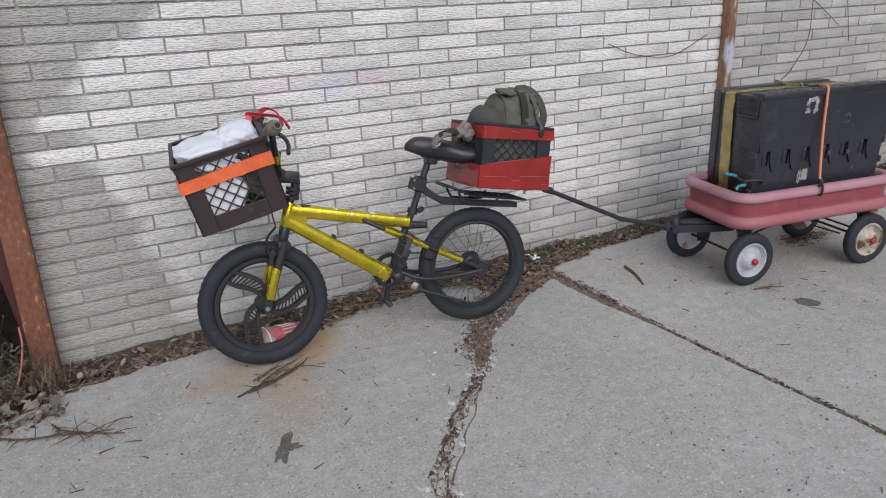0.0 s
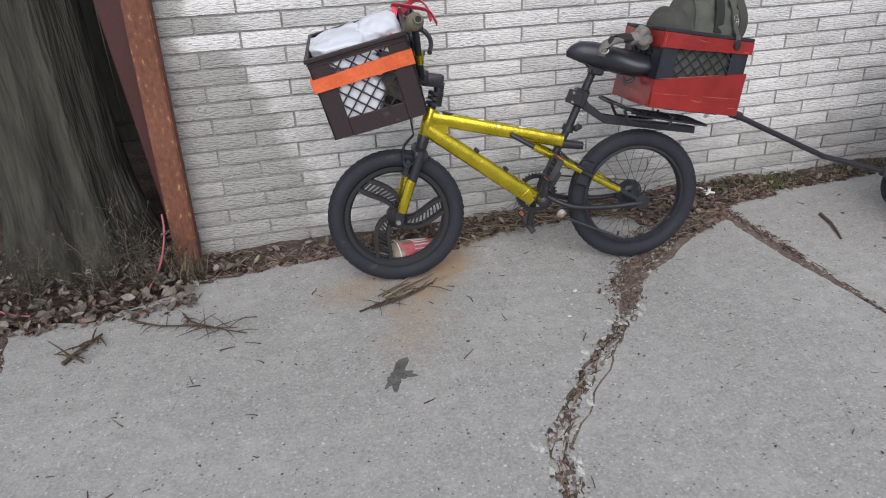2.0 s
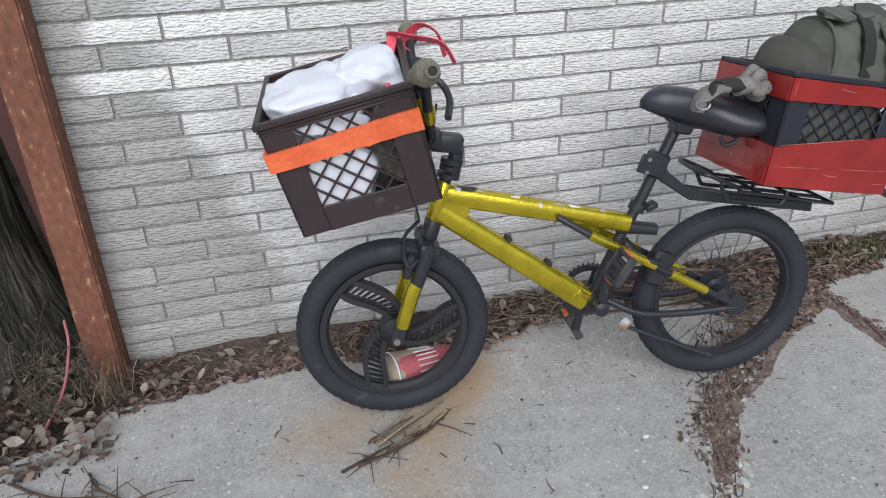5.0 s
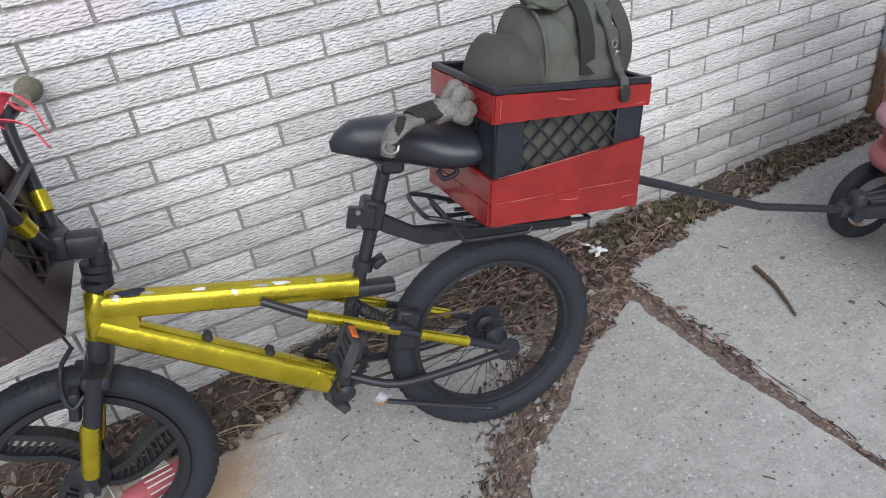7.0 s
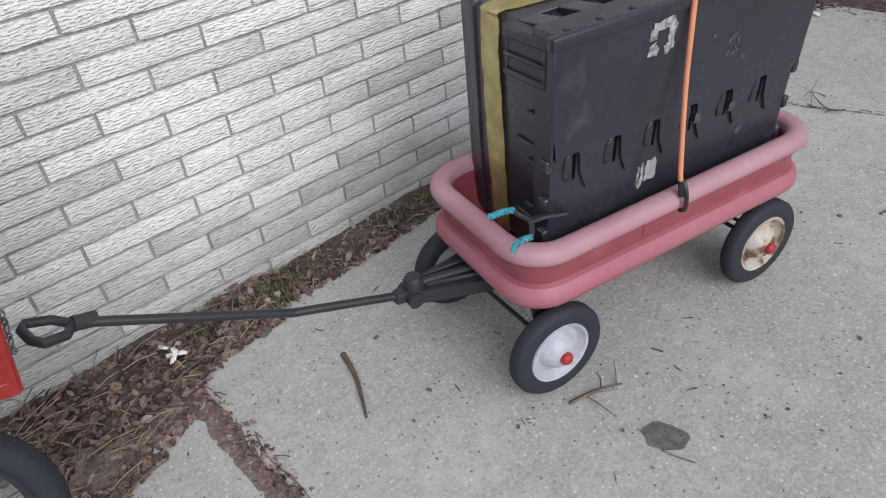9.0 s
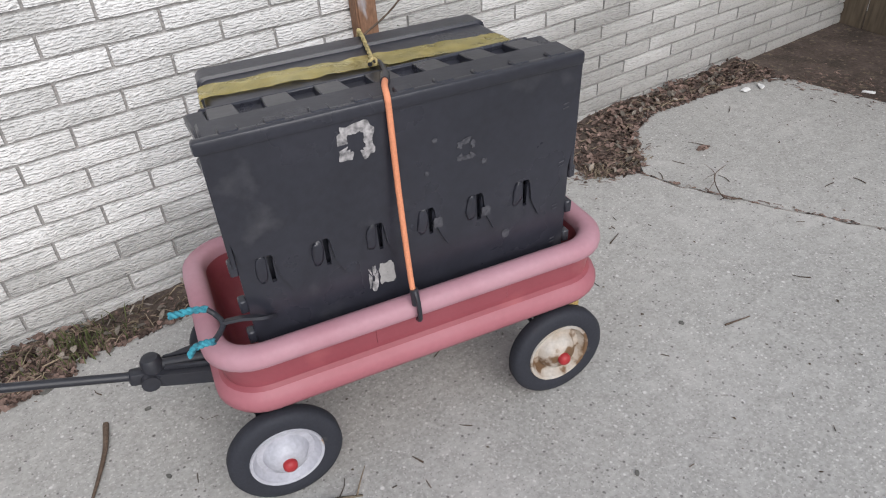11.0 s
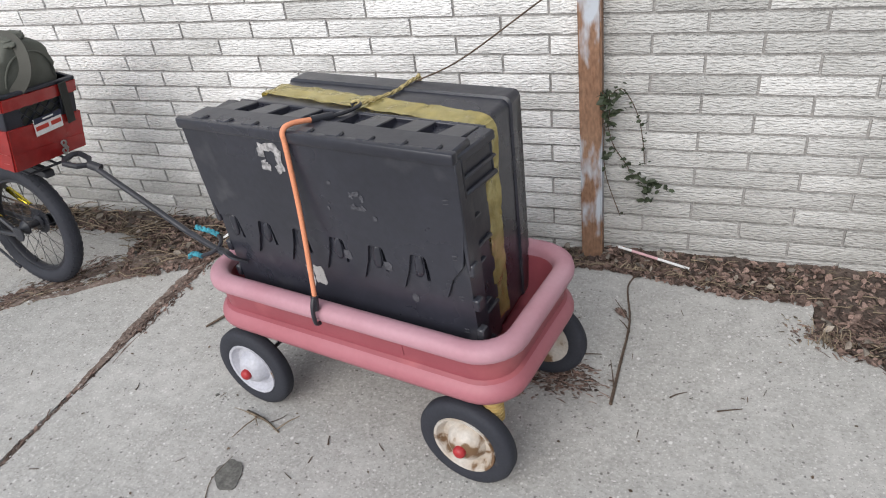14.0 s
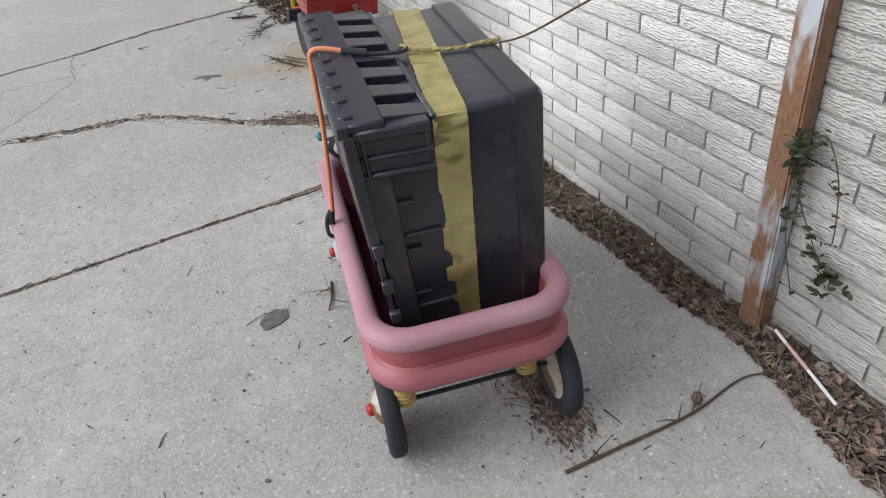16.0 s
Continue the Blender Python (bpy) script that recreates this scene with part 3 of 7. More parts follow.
for outline in (
    [(-14, -6.0)] + shifted(ragged(CRACK_C, 0.02, seed=1), -0.016) + [(-1.9, 3.42), (-2.3, 3.58), (-3.2, 3.66), (-14, 3.70)],
    shifted(ragged(CRACK_C, 0.02, seed=1), 0.014) + ragged(NORTH_1, 0.035, 0.03, 2) + shifted(ragged(CRACK_A, 0.024, 0.03, 3), -0.034)[::-1],
    shifted(ragged(CRACK_A, 0.026, 0.03, 4), 0.030) + ragged(NORTH_2, 0.02, 0.03, 5) + shifted(ragged(CRACK_B, 0.008, seed=6), -0.012)[::-1],
    shifted(ragged(CRACK_B, 0.006, seed=7), 0.009) + ragged(NORTH_3, 0.03, 0.03, 8) + shifted(ragged(CRACK_R, 0.02, 0.04, 9), -0.005)[::-1],
    shifted(ragged(CRACK_R, 0.02, 0.04, 9), 0.005) + ragged(NORTH_4, 0.04, 0.05, 10),
):
    part("concrete_slab", slab(B(), outline, -0.03, 0.0), CONCRETE, pavement, smooth=False)

# islands of concrete standing in the wide crack
rng = random.Random(5)
path = ragged(CRACK_A[3:12], 0.024, 0.022, 4)
k = 0
while k < len(path) - 4:
    n = rng.choice((2, 3, 4, 5))
    run = path[k:k + n + 1]
    w = rng.uniform(0.009, 0.016)
    left = [(x + 0.006 - w * rng.uniform(0.7, 1.2), y) for x, y in run]
    right = [(x + 0.008 + w * rng.uniform(0.7, 1.1), y) for x, y in run]
    if rng.random() < 0.7:
        part("concrete_chip", slab(B(), right + left[::-1], -0.034, 0.0016), CONCRETE, pavement, smooth=False)
    k += n + rng.choice((0, 0, 1))

# dirt filling the joints nearly to the top
def joint_dirt(pts, w, seed, top=-0.005):
    P = ragged(pts, 0.02, 0.03, seed)
    o = [(x - w * (0.8 + 0.4 * noise.noise(Vector((x * 9, y * 9, seed)))), y) for x, y in P] + [(x + w * (0.8 + 0.4 * noise.noise(Vector((x * 9, y * 9, seed + 3)))), y) for x, y in P][::-1]
    bm = slab(B(), o, -0.034, top)
    return solid("joint_dirt", bm, CRUMB, "reddish-brown dirt filling a joint in the concrete", "dirt", kind="stuff", smooth=False)


joint_dirt(CRACK_A[1:], 0.095, 2, -0.004)
joint_dirt(CRACK_B[1:], 0.040, 3, -0.006)
joint_dirt(CRACK_C[1:], 0.050, 4)
joint_dirt(CRACK_R[1:], 0.014, 5)

# broken pale edges and crumbs of concrete along the joints
def rubble(pts, n, w, seed, size=(0.004, 0.016)):
    g = random.Random(seed)
    bm = B()
    P = ragged(pts, 0.024, 0.03, seed)
    for _ in range(n):
        x, y = g.choice(P)
        side = g.choice((-1, 1))
        s = g.uniform(*size)
        m = pose(x + side * g.gauss(w, 0.006), y + g.uniform(-0.02, 0.02), g.uniform(-0.004, 0.0005), g.uniform(-12, 12), g.uniform(-12, 12), g.uniform(60, 130))
        r = bmesh.ops.create_icosphere(bm, subdivisions=1, radius=1.0)
        for v in r["verts"]:
            v.co *= g.uniform(0.7, 1.1)
        bmesh.ops.transform(bm, matrix=m @ Matrix.Diagonal((s, s * 0.5, 0.003, 1)), verts=r["verts"])
    return solid("rubble", bm, RUBBLE, "pale crumbs of broken concrete along the joint's edge", "rubble", kind="stuff", smooth=False)


rubble(CRACK_A[1:], 300, 0.034, 41, (0.006, 0.026))
rubble(CRACK_A[3:], 110, 0.008, 42, (0.006, 0.018))
rubble(CRACK_B[1:], 120, 0.011, 43, (0.003, 0.010))
rubble(CRACK_C[2:], 90, 0.016, 44, (0.004, 0.012))

# soil spilled out of the joints over the slabs
def spill(pts, seed):
    """pts: (x, y, half width)"""
    L, R = [], []
    for k, ((x0, y0, w0), (x1, y1, w1)) in enumerate(zip(pts, pts[1:])):
        d = math.hypot(x1 - x0, y1 - y0)
        nx, ny = -(y1 - y0) / d, (x1 - x0) / d
        n = max(2, int(d / 0.012))
        for i in range(n):
            t = i / n
            x, y, w = x0 + (x1 - x0) * t, y0 + (y1 - y0) * t, w0 + (w1 - w0) * t
            a = w * (1 + 0.55 * noise.noise(Vector((x * 22, y * 22, seed))) + 0.35 * noise.noise(Vector((x * 70, y * 70, seed))))
            c = w * (1 + 0.55 * noise.noise(Vector((x * 22, y * 22, seed + 5))) + 0.35 * noise.noise(Vector((x * 70, y * 70, seed + 5))))
            L.append((x + nx * a, y + ny * a))
            R.append((x - nx * c, y - ny * c))
    bm = slab(B(), L + R[::-1], -0.004 - 0.0011 * seed, 0.0010 + 0.0009 * seed)
    return solid("spilled_soil", bm, CRUMB, "brown soil spilled out of a joint over the concrete", "dirt", kind="stuff", smooth=False)


spill([(1.17, 3.54, 0.030), (1.18, 3.36, 0.030), (1.175, 3.20, 0.022), (1.185, 3.05, 0.026), (1.195, 2.90, 0.014), (1.205, 2.75, 0.006)], 1)
spill([(0.92, 3.53, 0.03), (0.86, 3.43, 0.024), (0.745, 3.31, 0.022), (0.64, 3.18, 0.028), (0.56, 3.09, 0.034), (0.49, 2.99, 0.028), (0.42, 2.88, 0.014)], 2)
spill([(1.0, 3.41, 0.03), (0.88, 3.30, 0.016), (0.76, 3.20, 0.013), (0.64, 3.13, 0.012)], 3)
spill([(0.86, 3.40, 0.03), (0.96, 3.45, 0.05), (1.08, 3.48, 0.04), (1.17, 3.52, 0.03)], 4)

# fine side cracks packed with dirt
def dirt_line(pts, w, seed):
    P = ragged(pts, 0.03, 0.04, seed)
    bm = B()
    tube(bm, [(x, y, -0.001) for x, y in P], [w * (0.5 + abs(noise.noise(Vector((x * 20, y * 20, seed))))) for x, y in P], 6)
    bmesh.ops.scale(bm, vec=(1, 1, 0.35), verts=bm.verts)
    return bm


for i, (pts, w) in enumerate((([(-0.92, 1.50), (-0.92, 1.73), (-0.91, 2.12), (-0.78, 2.09), (-0.5, 1.91), (-0.29, 1.75)], 0.006),
                              ([(-1.31, 2.13), (-1.10, 2.12), (-0.91, 2.12)], 0.006), ([(0.02, 2.38), (0.16, 2.55), (0.30, 2.71), (0.44, 2.86), (0.53, 3.02)], 0.007),
                              ([(1.205, 3.30), (1.23, 3.10), (1.235, 2.90)], 0.005), ([(3.50, 3.10), (3.58, 3.12), (3.66, 3.22)], 0.004))):
    solid("crack_dirt", dirt_line(pts, w * 0.7, 20 + i), CRUMB, "dark dirt packed into a thin crack in the concrete", "dirt", kind="stuff")


def blot(name, x, y, rx, ry, rot, label, seed):
    c, s = math.cos(rot), math.sin(rot)
    o = []
    for i in range(30):
        a = i / 30 * 2 * math.pi
        k = 1 + 0.28 * noise.noise(Vector((math.cos(a) * 1.6, math.sin(a) * 1.6, seed)))
        px, py = rx * k * math.cos(a), ry * k * math.sin(a)
        o.append((x + c * px - s * py, y + s * px + c * py))
    return solid(name, slab(B(), o, -0.002, 0.0035), STAIN, label, "stain", kind="structure", smooth=False)


blot("oil_stain", 1.873, 2.605, 0.036, 0.046, 0.5, "dark oily damp stain on the concrete", 3)
blot("oil_stain", 1.42, 3.56, 0.022, 0.013, 0.3, "small dark spot on the concrete", 8)
for i, (x, y, r) in enumerate(((1.62, 3.32, 0.008), (1.67, 2.85, 0.006), (1.6, 3.08, 0.007), (0.62, 2.97, 0.006), (2.44, 2.44, 0.007), (2.9, 2.7, 0.008), (-0.1, 2.9, 0.006))):
    blot("tar_spot", x, y, r, r * 0.7, i, "tiny dark tar spot on the concrete", 30 + i)

# ---- brick wall: mortar body; the bricks come last in the file ----
WALL_TILT = pose(-0.36, 3.785, 0, 0, 0.43, 0)


def wall_body(name, x0, x1, label, openings=()):
    w = thing(name, Matrix(), label, "wall", kind="structure")
    bm = B()
    rbox(bm, (x1 - x0, 0.22, 3.0), pose((x0 + x1) / 2, 3.785 + 0.012 + 0.11, 1.3))
    part("mortar", bm, MORTAR, w, smooth=False)
    return w


wall_west = wall_body("wall_west", -0.945, 2.61, "wall of long whitewashed bricks with raked faces and grey mortar")
wall_east = wall_body("wall_east", 2.613, 6.2, "wall of long greyish bricks with thin worn whitewash")
wall_far = wall_body("wall_far", -7.5, -2.15, "far stretch of whitewashed brick wall beyond the tree")
# unseen return wall, added to close in the dark yard
bm = B()
rbox(bm, (0.2, 4.2, 3.0), pose(-0.84, 6.02, 1.3))
solid("added_wall_return", bm, MORTAR, "plain grey return wall, added out of view to enclose the yard", "wall", kind="structure", smooth=False)


def post(name, x, y, w, d, h, material, lean, label):
    """A steel channel: web to the front, two flanges back to the wall."""
    p = thing(name, pose(x, y, -0.03, 0, lean, 0), label, "post", kind="structure")
    t = 0.008
    o = [(-w / 2, 0), (w / 2, 0), (w / 2, d), (w / 2 - t, d), (w / 2 - t, t), (-w / 2 + t, t), (-w / 2 + t, d), (-w / 2, d)]
    bm = slab(B(), o, 0, h)
    es = [e for e in bm.edges if abs(e.verts[0].co.x) > w / 2 - 0.001 and abs(e.verts[1].co.x) > w / 2 - 0.001 and e.verts[0].co.y < 0.001 and e.verts[1].co.y < 0.001
          and abs(e.verts[0].co.z - e.verts[1].co.z) > 0.1]
    bmesh.ops.bevel(bm, geom=es, offset=0.005, segments=2, affect="EDGES")
    part("channel", bm, material, p)
    return p


post("steel_post_west", -0.985, 3.695, 0.085, 0.085, 2.7, RUST, 1.2, "rust-brown steel channel post at the end of the brick wall")
post("steel_post_east", 2.612, 3.735, 0.068, 0.046, 2.7, RUST_PAINT, -0.6, "rusty steel post with flaking pale blue paint against the bricks")
post("steel_post_far", -3.60, 3.735, 0.085, 0.05, 2.7, RUST, 0.0, "rust-brown steel post against the far brick wall")
bm = B()
rbox(bm, (0.10, 0.02, 1.9), pose(0, 0, 0.95), 0.004)
solid("maroon_board", bm, MAROON, "dark maroon painted board leaning behind the rusty post", "board", m=pose(-0.985, 3.84, -0.02, 0, -4.5, 0))

# ---- the dark yard beyond the wall's west end ----
bm = B()
for i in range(16):
    rbox(bm, (0.145, 0.02, 2.6), pose(-3.35 + i * 0.15, 5.6 + 0.006 * (i % 3), 1.3), 0.003)
solid("garage_wall", bm, BOARD_SHADED, "weathered vertical board wall with deep shade put into its colour", "wall", kind="structure", smooth=False)
bm = B()
rbox(bm, (2.7, 0.12, 0.10), pose(-2.2, 5.54, 0.05), 0.01)
solid("garage_sill", bm, BOARD_SHADED, "timber sill at the foot of the board wall, coloured dark for shade", "sill", kind="structure")
# side wall added to close in the yard and keep it dark
bm = B()
rbox(bm, (0.1, 1.7, 2.6), pose(-3.4, 5.2, 1.3), 0.01)
solid("yard_shade_wall", bm, BOARD_SHADED, "added side board wall that closes in and darkens the yard", "wall", kind="structure", smooth=False)
# roof added out of view to block the sky over the yard
bm = B()
rbox(bm, (3.2, 1.9, 0.08), pose(-2.3, 5.25, 2.62), 0.01)
solid("yard_shade_roof", bm, SHADE_ROOF, "added dark roof, out of view, that keeps light off the narrow yard", "roof", kind="structure", smooth=False)


def tree_trunk():
    t = thing("tree", pose(-1.43, 4.06, -0.04), "large old tree trunk with dark furrowed bark beside the post", "tree")
    bm = B()
    n, k = 72, 46
    rings = []
    for i in range(k):
        z = 2.5 * i / (k - 1)
        R = 0.225 - 0.02 * z + 0.11 * math.exp(-z * 6)
        ring = []
        for j in range(n):
            a = 2 * math.pi * j / n
            q = Vector((math.cos(a) * 2.2, math.sin(a) * 2.2, z * 0.55))
            fur = abs(noise.noise(Vector((math.cos(a) * 5.5, math.sin(a) * 5.5, z * 0.9))))
            r = R * (1 + 0.10 * noise.noise(q) + 0.16 * min(fur, 0.35) - 0.03)
            ring.append(bm.verts.new((r * math.cos(a), r * math.sin(a), z)))
        rings.append(ring)
    for A, C in zip(rings, rings[1:]):
        for j in range(n):
            bm.faces.new((A[j], A[(j + 1) % n], C[(j + 1) % n], C[j]))
    bm.faces.new(rings[-1])
    part("trunk", bm, BARK, t, angle=80)
    bm = B()
    for a, z, L in ((0.6, 2.2, 0.9), (2.6, 2.3, 1.0), (4.4, 2.25, 0.8)):
        d = Vector((math.cos(a), math.sin(a), 0))
        tube(bm, curve_pts([d * 0.05 + Vector((0, 0, z)), d * 0.35 * L + Vector((0, 0, z + 0.5)), d * 0.7 * L + Vector((0, 0, z + 1.3)), d * L + Vector((0, 0, z + 2.2))]),
             [0.11 - 0.004 * i for i in range(19)], 10)
    part("limb", bm, BARK, t)


tree_trunk()

# a board fence far off at the end of the concrete
fence = thing("board_fence", pose(5.25, 2.2, -0.05, 0, 0, 80), "weathered grey-brown board fence beyond the concrete's end", "fence")
for i in range(30):
    bm = B()
    rbox(bm, (0.14, 0.02, 1.7), pose(-2.2 + i * 0.15, 0.004 * (i % 3), 0.85), 0.003)
    part("board", bm, FENCE, fence, smooth=False)
bm = B()
rbox(bm, (4.6, 0.04, 0.09), pose(0, 0.035, 0.4), 0.004)
rbox(bm, (4.6, 0.04, 0.09), pose(0, 0.035, 1.3), 0.004)
part("rail", bm, FENCE, fence)


# ---- bicycle ----
bike = thing("bicycle", pose(0.629, 3.257, 0, -5.3, 0, -6.6), "small yellow bicycle with fat black tyres leaning on the brick wall", "bicycle")
WR = 0.2405


def wheel_frame(x, turn=0):
    return pose(x, 0, WR, 0, 0, turn)


def tyre(parent, m):
    bm = B()
    prof = []
    for i in range(14):
        a = 2 * math.pi * i / 14
        prof.append((0.2090 + 0.0295 * math.cos(a), 0.029 * math.sin(a)))
    lathe(bm, prof, 64, m, closed=True)
    t = part("tyre", bm, RUBBER, parent, angle=60)
    bm = B()
    for i in range(56):
        a = 2 * math.pi * i / 56
        for k, (y, tilt) in enumerate(((-0.017, 0.55), (0.0, 0), (0.017, -0.55))):
            b = a + (math.pi / 56 if k == 1 else 0)
            r = 0.2378 if k == 1 else 0.2322
            mm = m @ Matrix.Rotation(-b, 4, "Y") @ Matrix.Translation((r, y, 0)) @ Matrix.Rotation(-tilt if y > 0 else tilt * -1, 4, "Z")
            rbox(bm, (0.0025, 0.011, 0.013), mm)
    part("tread", bm, RUBBER, t, smooth=False)


# front mag wheel
front = new("front_wheel")
front.parent = bike
tagged(front, "black three-spoke mag wheel")
MF = wheel_frame(-0.855, 1.5)
tyre(front, MF)
bm = B()
lathe(bm, [(0.182, -0.018), (0.182, 0.018), (0.168, 0.017), (0.160, 0.008), (0.160, -0.008), (0.168, -0.017)], 64, MF, closed=True)
part("rim", bm, MAG, front)
for k in range(3):
    bm = B()
    base = radians(75 + 120 * k)
    for side in (-1, 1):
        pts = []
        for i in range(13):
            t = i / 12
            r = 0.022 + 0.146 * t
            a = base + 0.95 * math.sin(t * 1.5) + side * (0.30 * (1 - t) + 0.13)
            pts.append((r * math.cos(a), 0, r * math.sin(a)))
        for p, q in zip(pts, pts[1:]):
            bar(bm, p, q, 0.030, 0.013, up=(q[2] - p[2], 0, p[0] - q[0]))
    for i in range(2, 12):
        t = i / 12
        r = 0.022 + 0.146 * t
        a0 = base + 0.95 * math.sin(t * 1.5)
        d = 0.30 * (1 - t) + 0.13
        bar(bm, (r * math.cos(a0 - d), 0, r * math.sin(a0 - d)), (r * math.cos(a0 + d), 0, r * math.sin(a0 + d)), 0.010, 0.004, up=(math.cos(a0), 0, math.sin(a0)))
    bmesh.ops.transform(bm, matrix=MF, verts=bm.verts)
    part("spoke", bm, MAG, front)
bm = B()
lathe(bm, [(0.006, -0.055), (0.010, -0.054), (0.024, -0.035), (0.036, -0.022), (0.036, 0.022), (0.024, 0.035), (0.010, 0.054), (0.006, 0.055)], 24, MF)
part("hub", bm, MAG, front)
for s in (-1, 1):
    bm = B()
    lathe(bm, [(0.009, s * 0.074), (0.009, s * 0.062), (0.005, s * 0.061)], 6, MF)
    part("axle_nut", bm, STEEL, front)

# rear spoked wheel
rear = new("rear_wheel")
rear.parent = bike
tagged(rear, "spoked rear wheel with knobbly tyre")
MR = wheel_frame(0.001)
tyre(rear, MR)
bm = B()
lathe(bm, [(0.184, -0.015), (0.184, 0.015), (0.176, 0.016), (0.170, 0.008), (0.170, -0.008), (0.176, -0.016)], 64, MR, closed=True)
part("rim", bm, BLACK_METAL, rear)
for i in range(28):
    a = 2 * math.pi * i / 28
    s = 1 if i % 2 else -1
    h = a + (0.9 if (i // 2) % 2 else -0.9)
    bm = B()
    tube(bm, [MR @ Vector((0.022 * math.cos(h), 0.026 * s, 0.022 * math.sin(h))), MR @ Vector((0.172 * math.cos(a), 0, 0.172 * math.sin(a)))], 0.0009, 5)
    part("spoke", bm, BLACK_METAL, rear)
bm = B()
lathe(bm, [(0.007, -0.06), (0.014, -0.045), (0.027, -0.030), (0.027, -0.025), (0.014, -0.02), (0.014, 0.02), (0.027, 0.025), (0.027, 0.03), (0.012, 0.05), (0.007, 0.06)], 24, MR)
part("hub", bm, BLACK_METAL, rear)
bm = B()
for k, r in enumerate((0.048, 0.043, 0.038, 0.033, 0.028)):
    lathe(bm, [(r, 0.033 + k * 0.004), (r, 0.0352 + k * 0.004)], 30, MR)
part("sprocket", bm, BLACK_METAL, rear)
bm = B()
tube(bm, [MR @ Vector((-0.055, -0.003, -0.165)), MR @ Vector((-0.047, -0.006, -0.135))], 0.004, 6)
part("valve", bm, BLACK, rear)


def flat_tube(bm, a, b, w, h0, h1, n=14):
    """An oval tube from a to b in the x-z plane: w across, h0 and h1 high at its ends."""
    a, b = Vector(a), Vector(b)
    d = (b - a).normalized()
    up = Vector((-d.z, 0, d.x))
    if up.z < 0:
        up = -up
    rings = []
    for i in range(7):
        t = i / 6
        h = h0 + (h1 - h0) * t
        c = a + (b - a) * t
        rings.append([bm.verts.new(c + up * h / 2 * math.copysign(abs(math.sin(x)) ** 0.6, math.sin(x)) + Vector((0, w / 2 * math.copysign(abs(math.cos(x)) ** 0.6, math.cos(x)), 0)))
                      for x in [2 * math.pi * j / n for j in range(n)]])
    for A, C in zip(rings, rings[1:]):
        for j in range(n):
            bm.faces.new((A[j], A[(j + 1) % n], C[(j + 1) % n], C[j]))
    bm.faces.new(rings[0][::-1])
    bm.faces.new(rings[-1])


frame_part = part("frame", tube(B(), [(-0.720, 0, 0.608), (-0.724, 0, 0.602), (-0.750, 0, 0.522), (-0.752, 0, 0.516)], [0.017, 0.0215, 0.0215, 0.017], 16), YELLOW, bike, "metallic yellow frame with scratched paint")
bm = B()
flat_tube(bm, (-0.722, 0, 0.577), (-0.276, 0, 0.462), 0.042, 0.050, 0.046)
part("top_tube", bm, YELLOW, frame_part)
bm = B()
flat_tube(bm, (-0.742, 0, 0.540), (-0.378, 0, 0.264), 0.046, 0.050, 0.060)
part("down_tube", bm, YELLOW, frame_part)
for x, z, h, tilt in ((-0.412, 0.290, 0.060, 37),):
    bm = B()
    m = pose(x, 0, z, 0, tilt + 14, 0)
    tube(bm, [m @ Vector((0.0012 * math.sin(9 * a), 0.0235 * math.copysign(abs(math.cos(a)) ** 0.6, math.cos(a)), h * 0.51 * math.copysign(abs(math.sin(a)) ** 0.6, math.sin(a)))) for a in [2 * math.pi * j / 32 for j in range(32)]], 0.0015, 6, closed=True)
    part("weld_bead", bm, YELLOW, frame_part)
bm = B()
plate(bm, [(-0.738, 0.598), (-0.70, 0.597), (-0.668, 0.587), (-0.664, 0.545), (-0.672, 0.530), (-0.690, 0.498), (-0.722, 0.500), (-0.757, 0.524)], -0.0195, 0.0195)
bmesh.ops.bevel(bm, geom=list(bm.edges), offset=0.008, segments=3, affect="EDGES")
part("gusset", bm, YELLOW, frame_part)
bm = B()
flat_tube(bm, (-0.30, 0, 0.455), (-0.203, 0, 0.438), 0.036, 0.034, 0.026)
part("tube_end", bm, BLACK_METAL, frame_part)
for x, z in ((-0.575, 0.452), (-0.475, 0.377)):
    bm = B()
    rbox(bm, (0.016, 0.03, 0.012), pose(x, 0, z, 0, 37, 0), 0.003)
    part("cable_clip", bm, BLACK, frame_part)
bm = B()
lump(bm, (0.026, 0.015, 0.0022), pose(-0.672, -0.004, 0.5885, 0, 14.5, 0), 0.5, 2.2, 1, 2)
part("decal", bm, NAVY, frame_part)
for k, (x, L, y, dz) in enumerate(((-0.690, 0.012, -0.010, 0), (-0.640, 0.018, -0.012, -0.001), (-0.575, 0.014, -0.015, -0.004), (-0.560, 0.020, -0.010, 0), (-0.500, 0.010, -0.016, -0.006),
                                  (-0.455, 0.030, -0.014, -0.003), (-0.415, 0.024, -0.010, 0), (-0.395, 0.012, -0.017, -0.008), (-0.345, 0.012, -0.012, -0.001))):
    bm = lump(B(), (L * 0.65, 0.0045, 0.0012), pose(x, y, 0.577 - (x + 0.722) * 0.258 + 0.0235 + dz, 40 if dz else 14, 14.5, 0), 0.7, 3.0, k + 4, 2)
    part("flaked_patch", bm, STICKER if k % 3 else PAPER, frame_part, "bare whitish scratch in the paint")
bm = B()
tube(bm, [(-0.292, 0, 0.42), (-0.330, 0, 0.335), (-0.356, 0, 0.265)], 0.0165, 14)
part("seat_tube", bm, BLACK_METAL, frame_part)

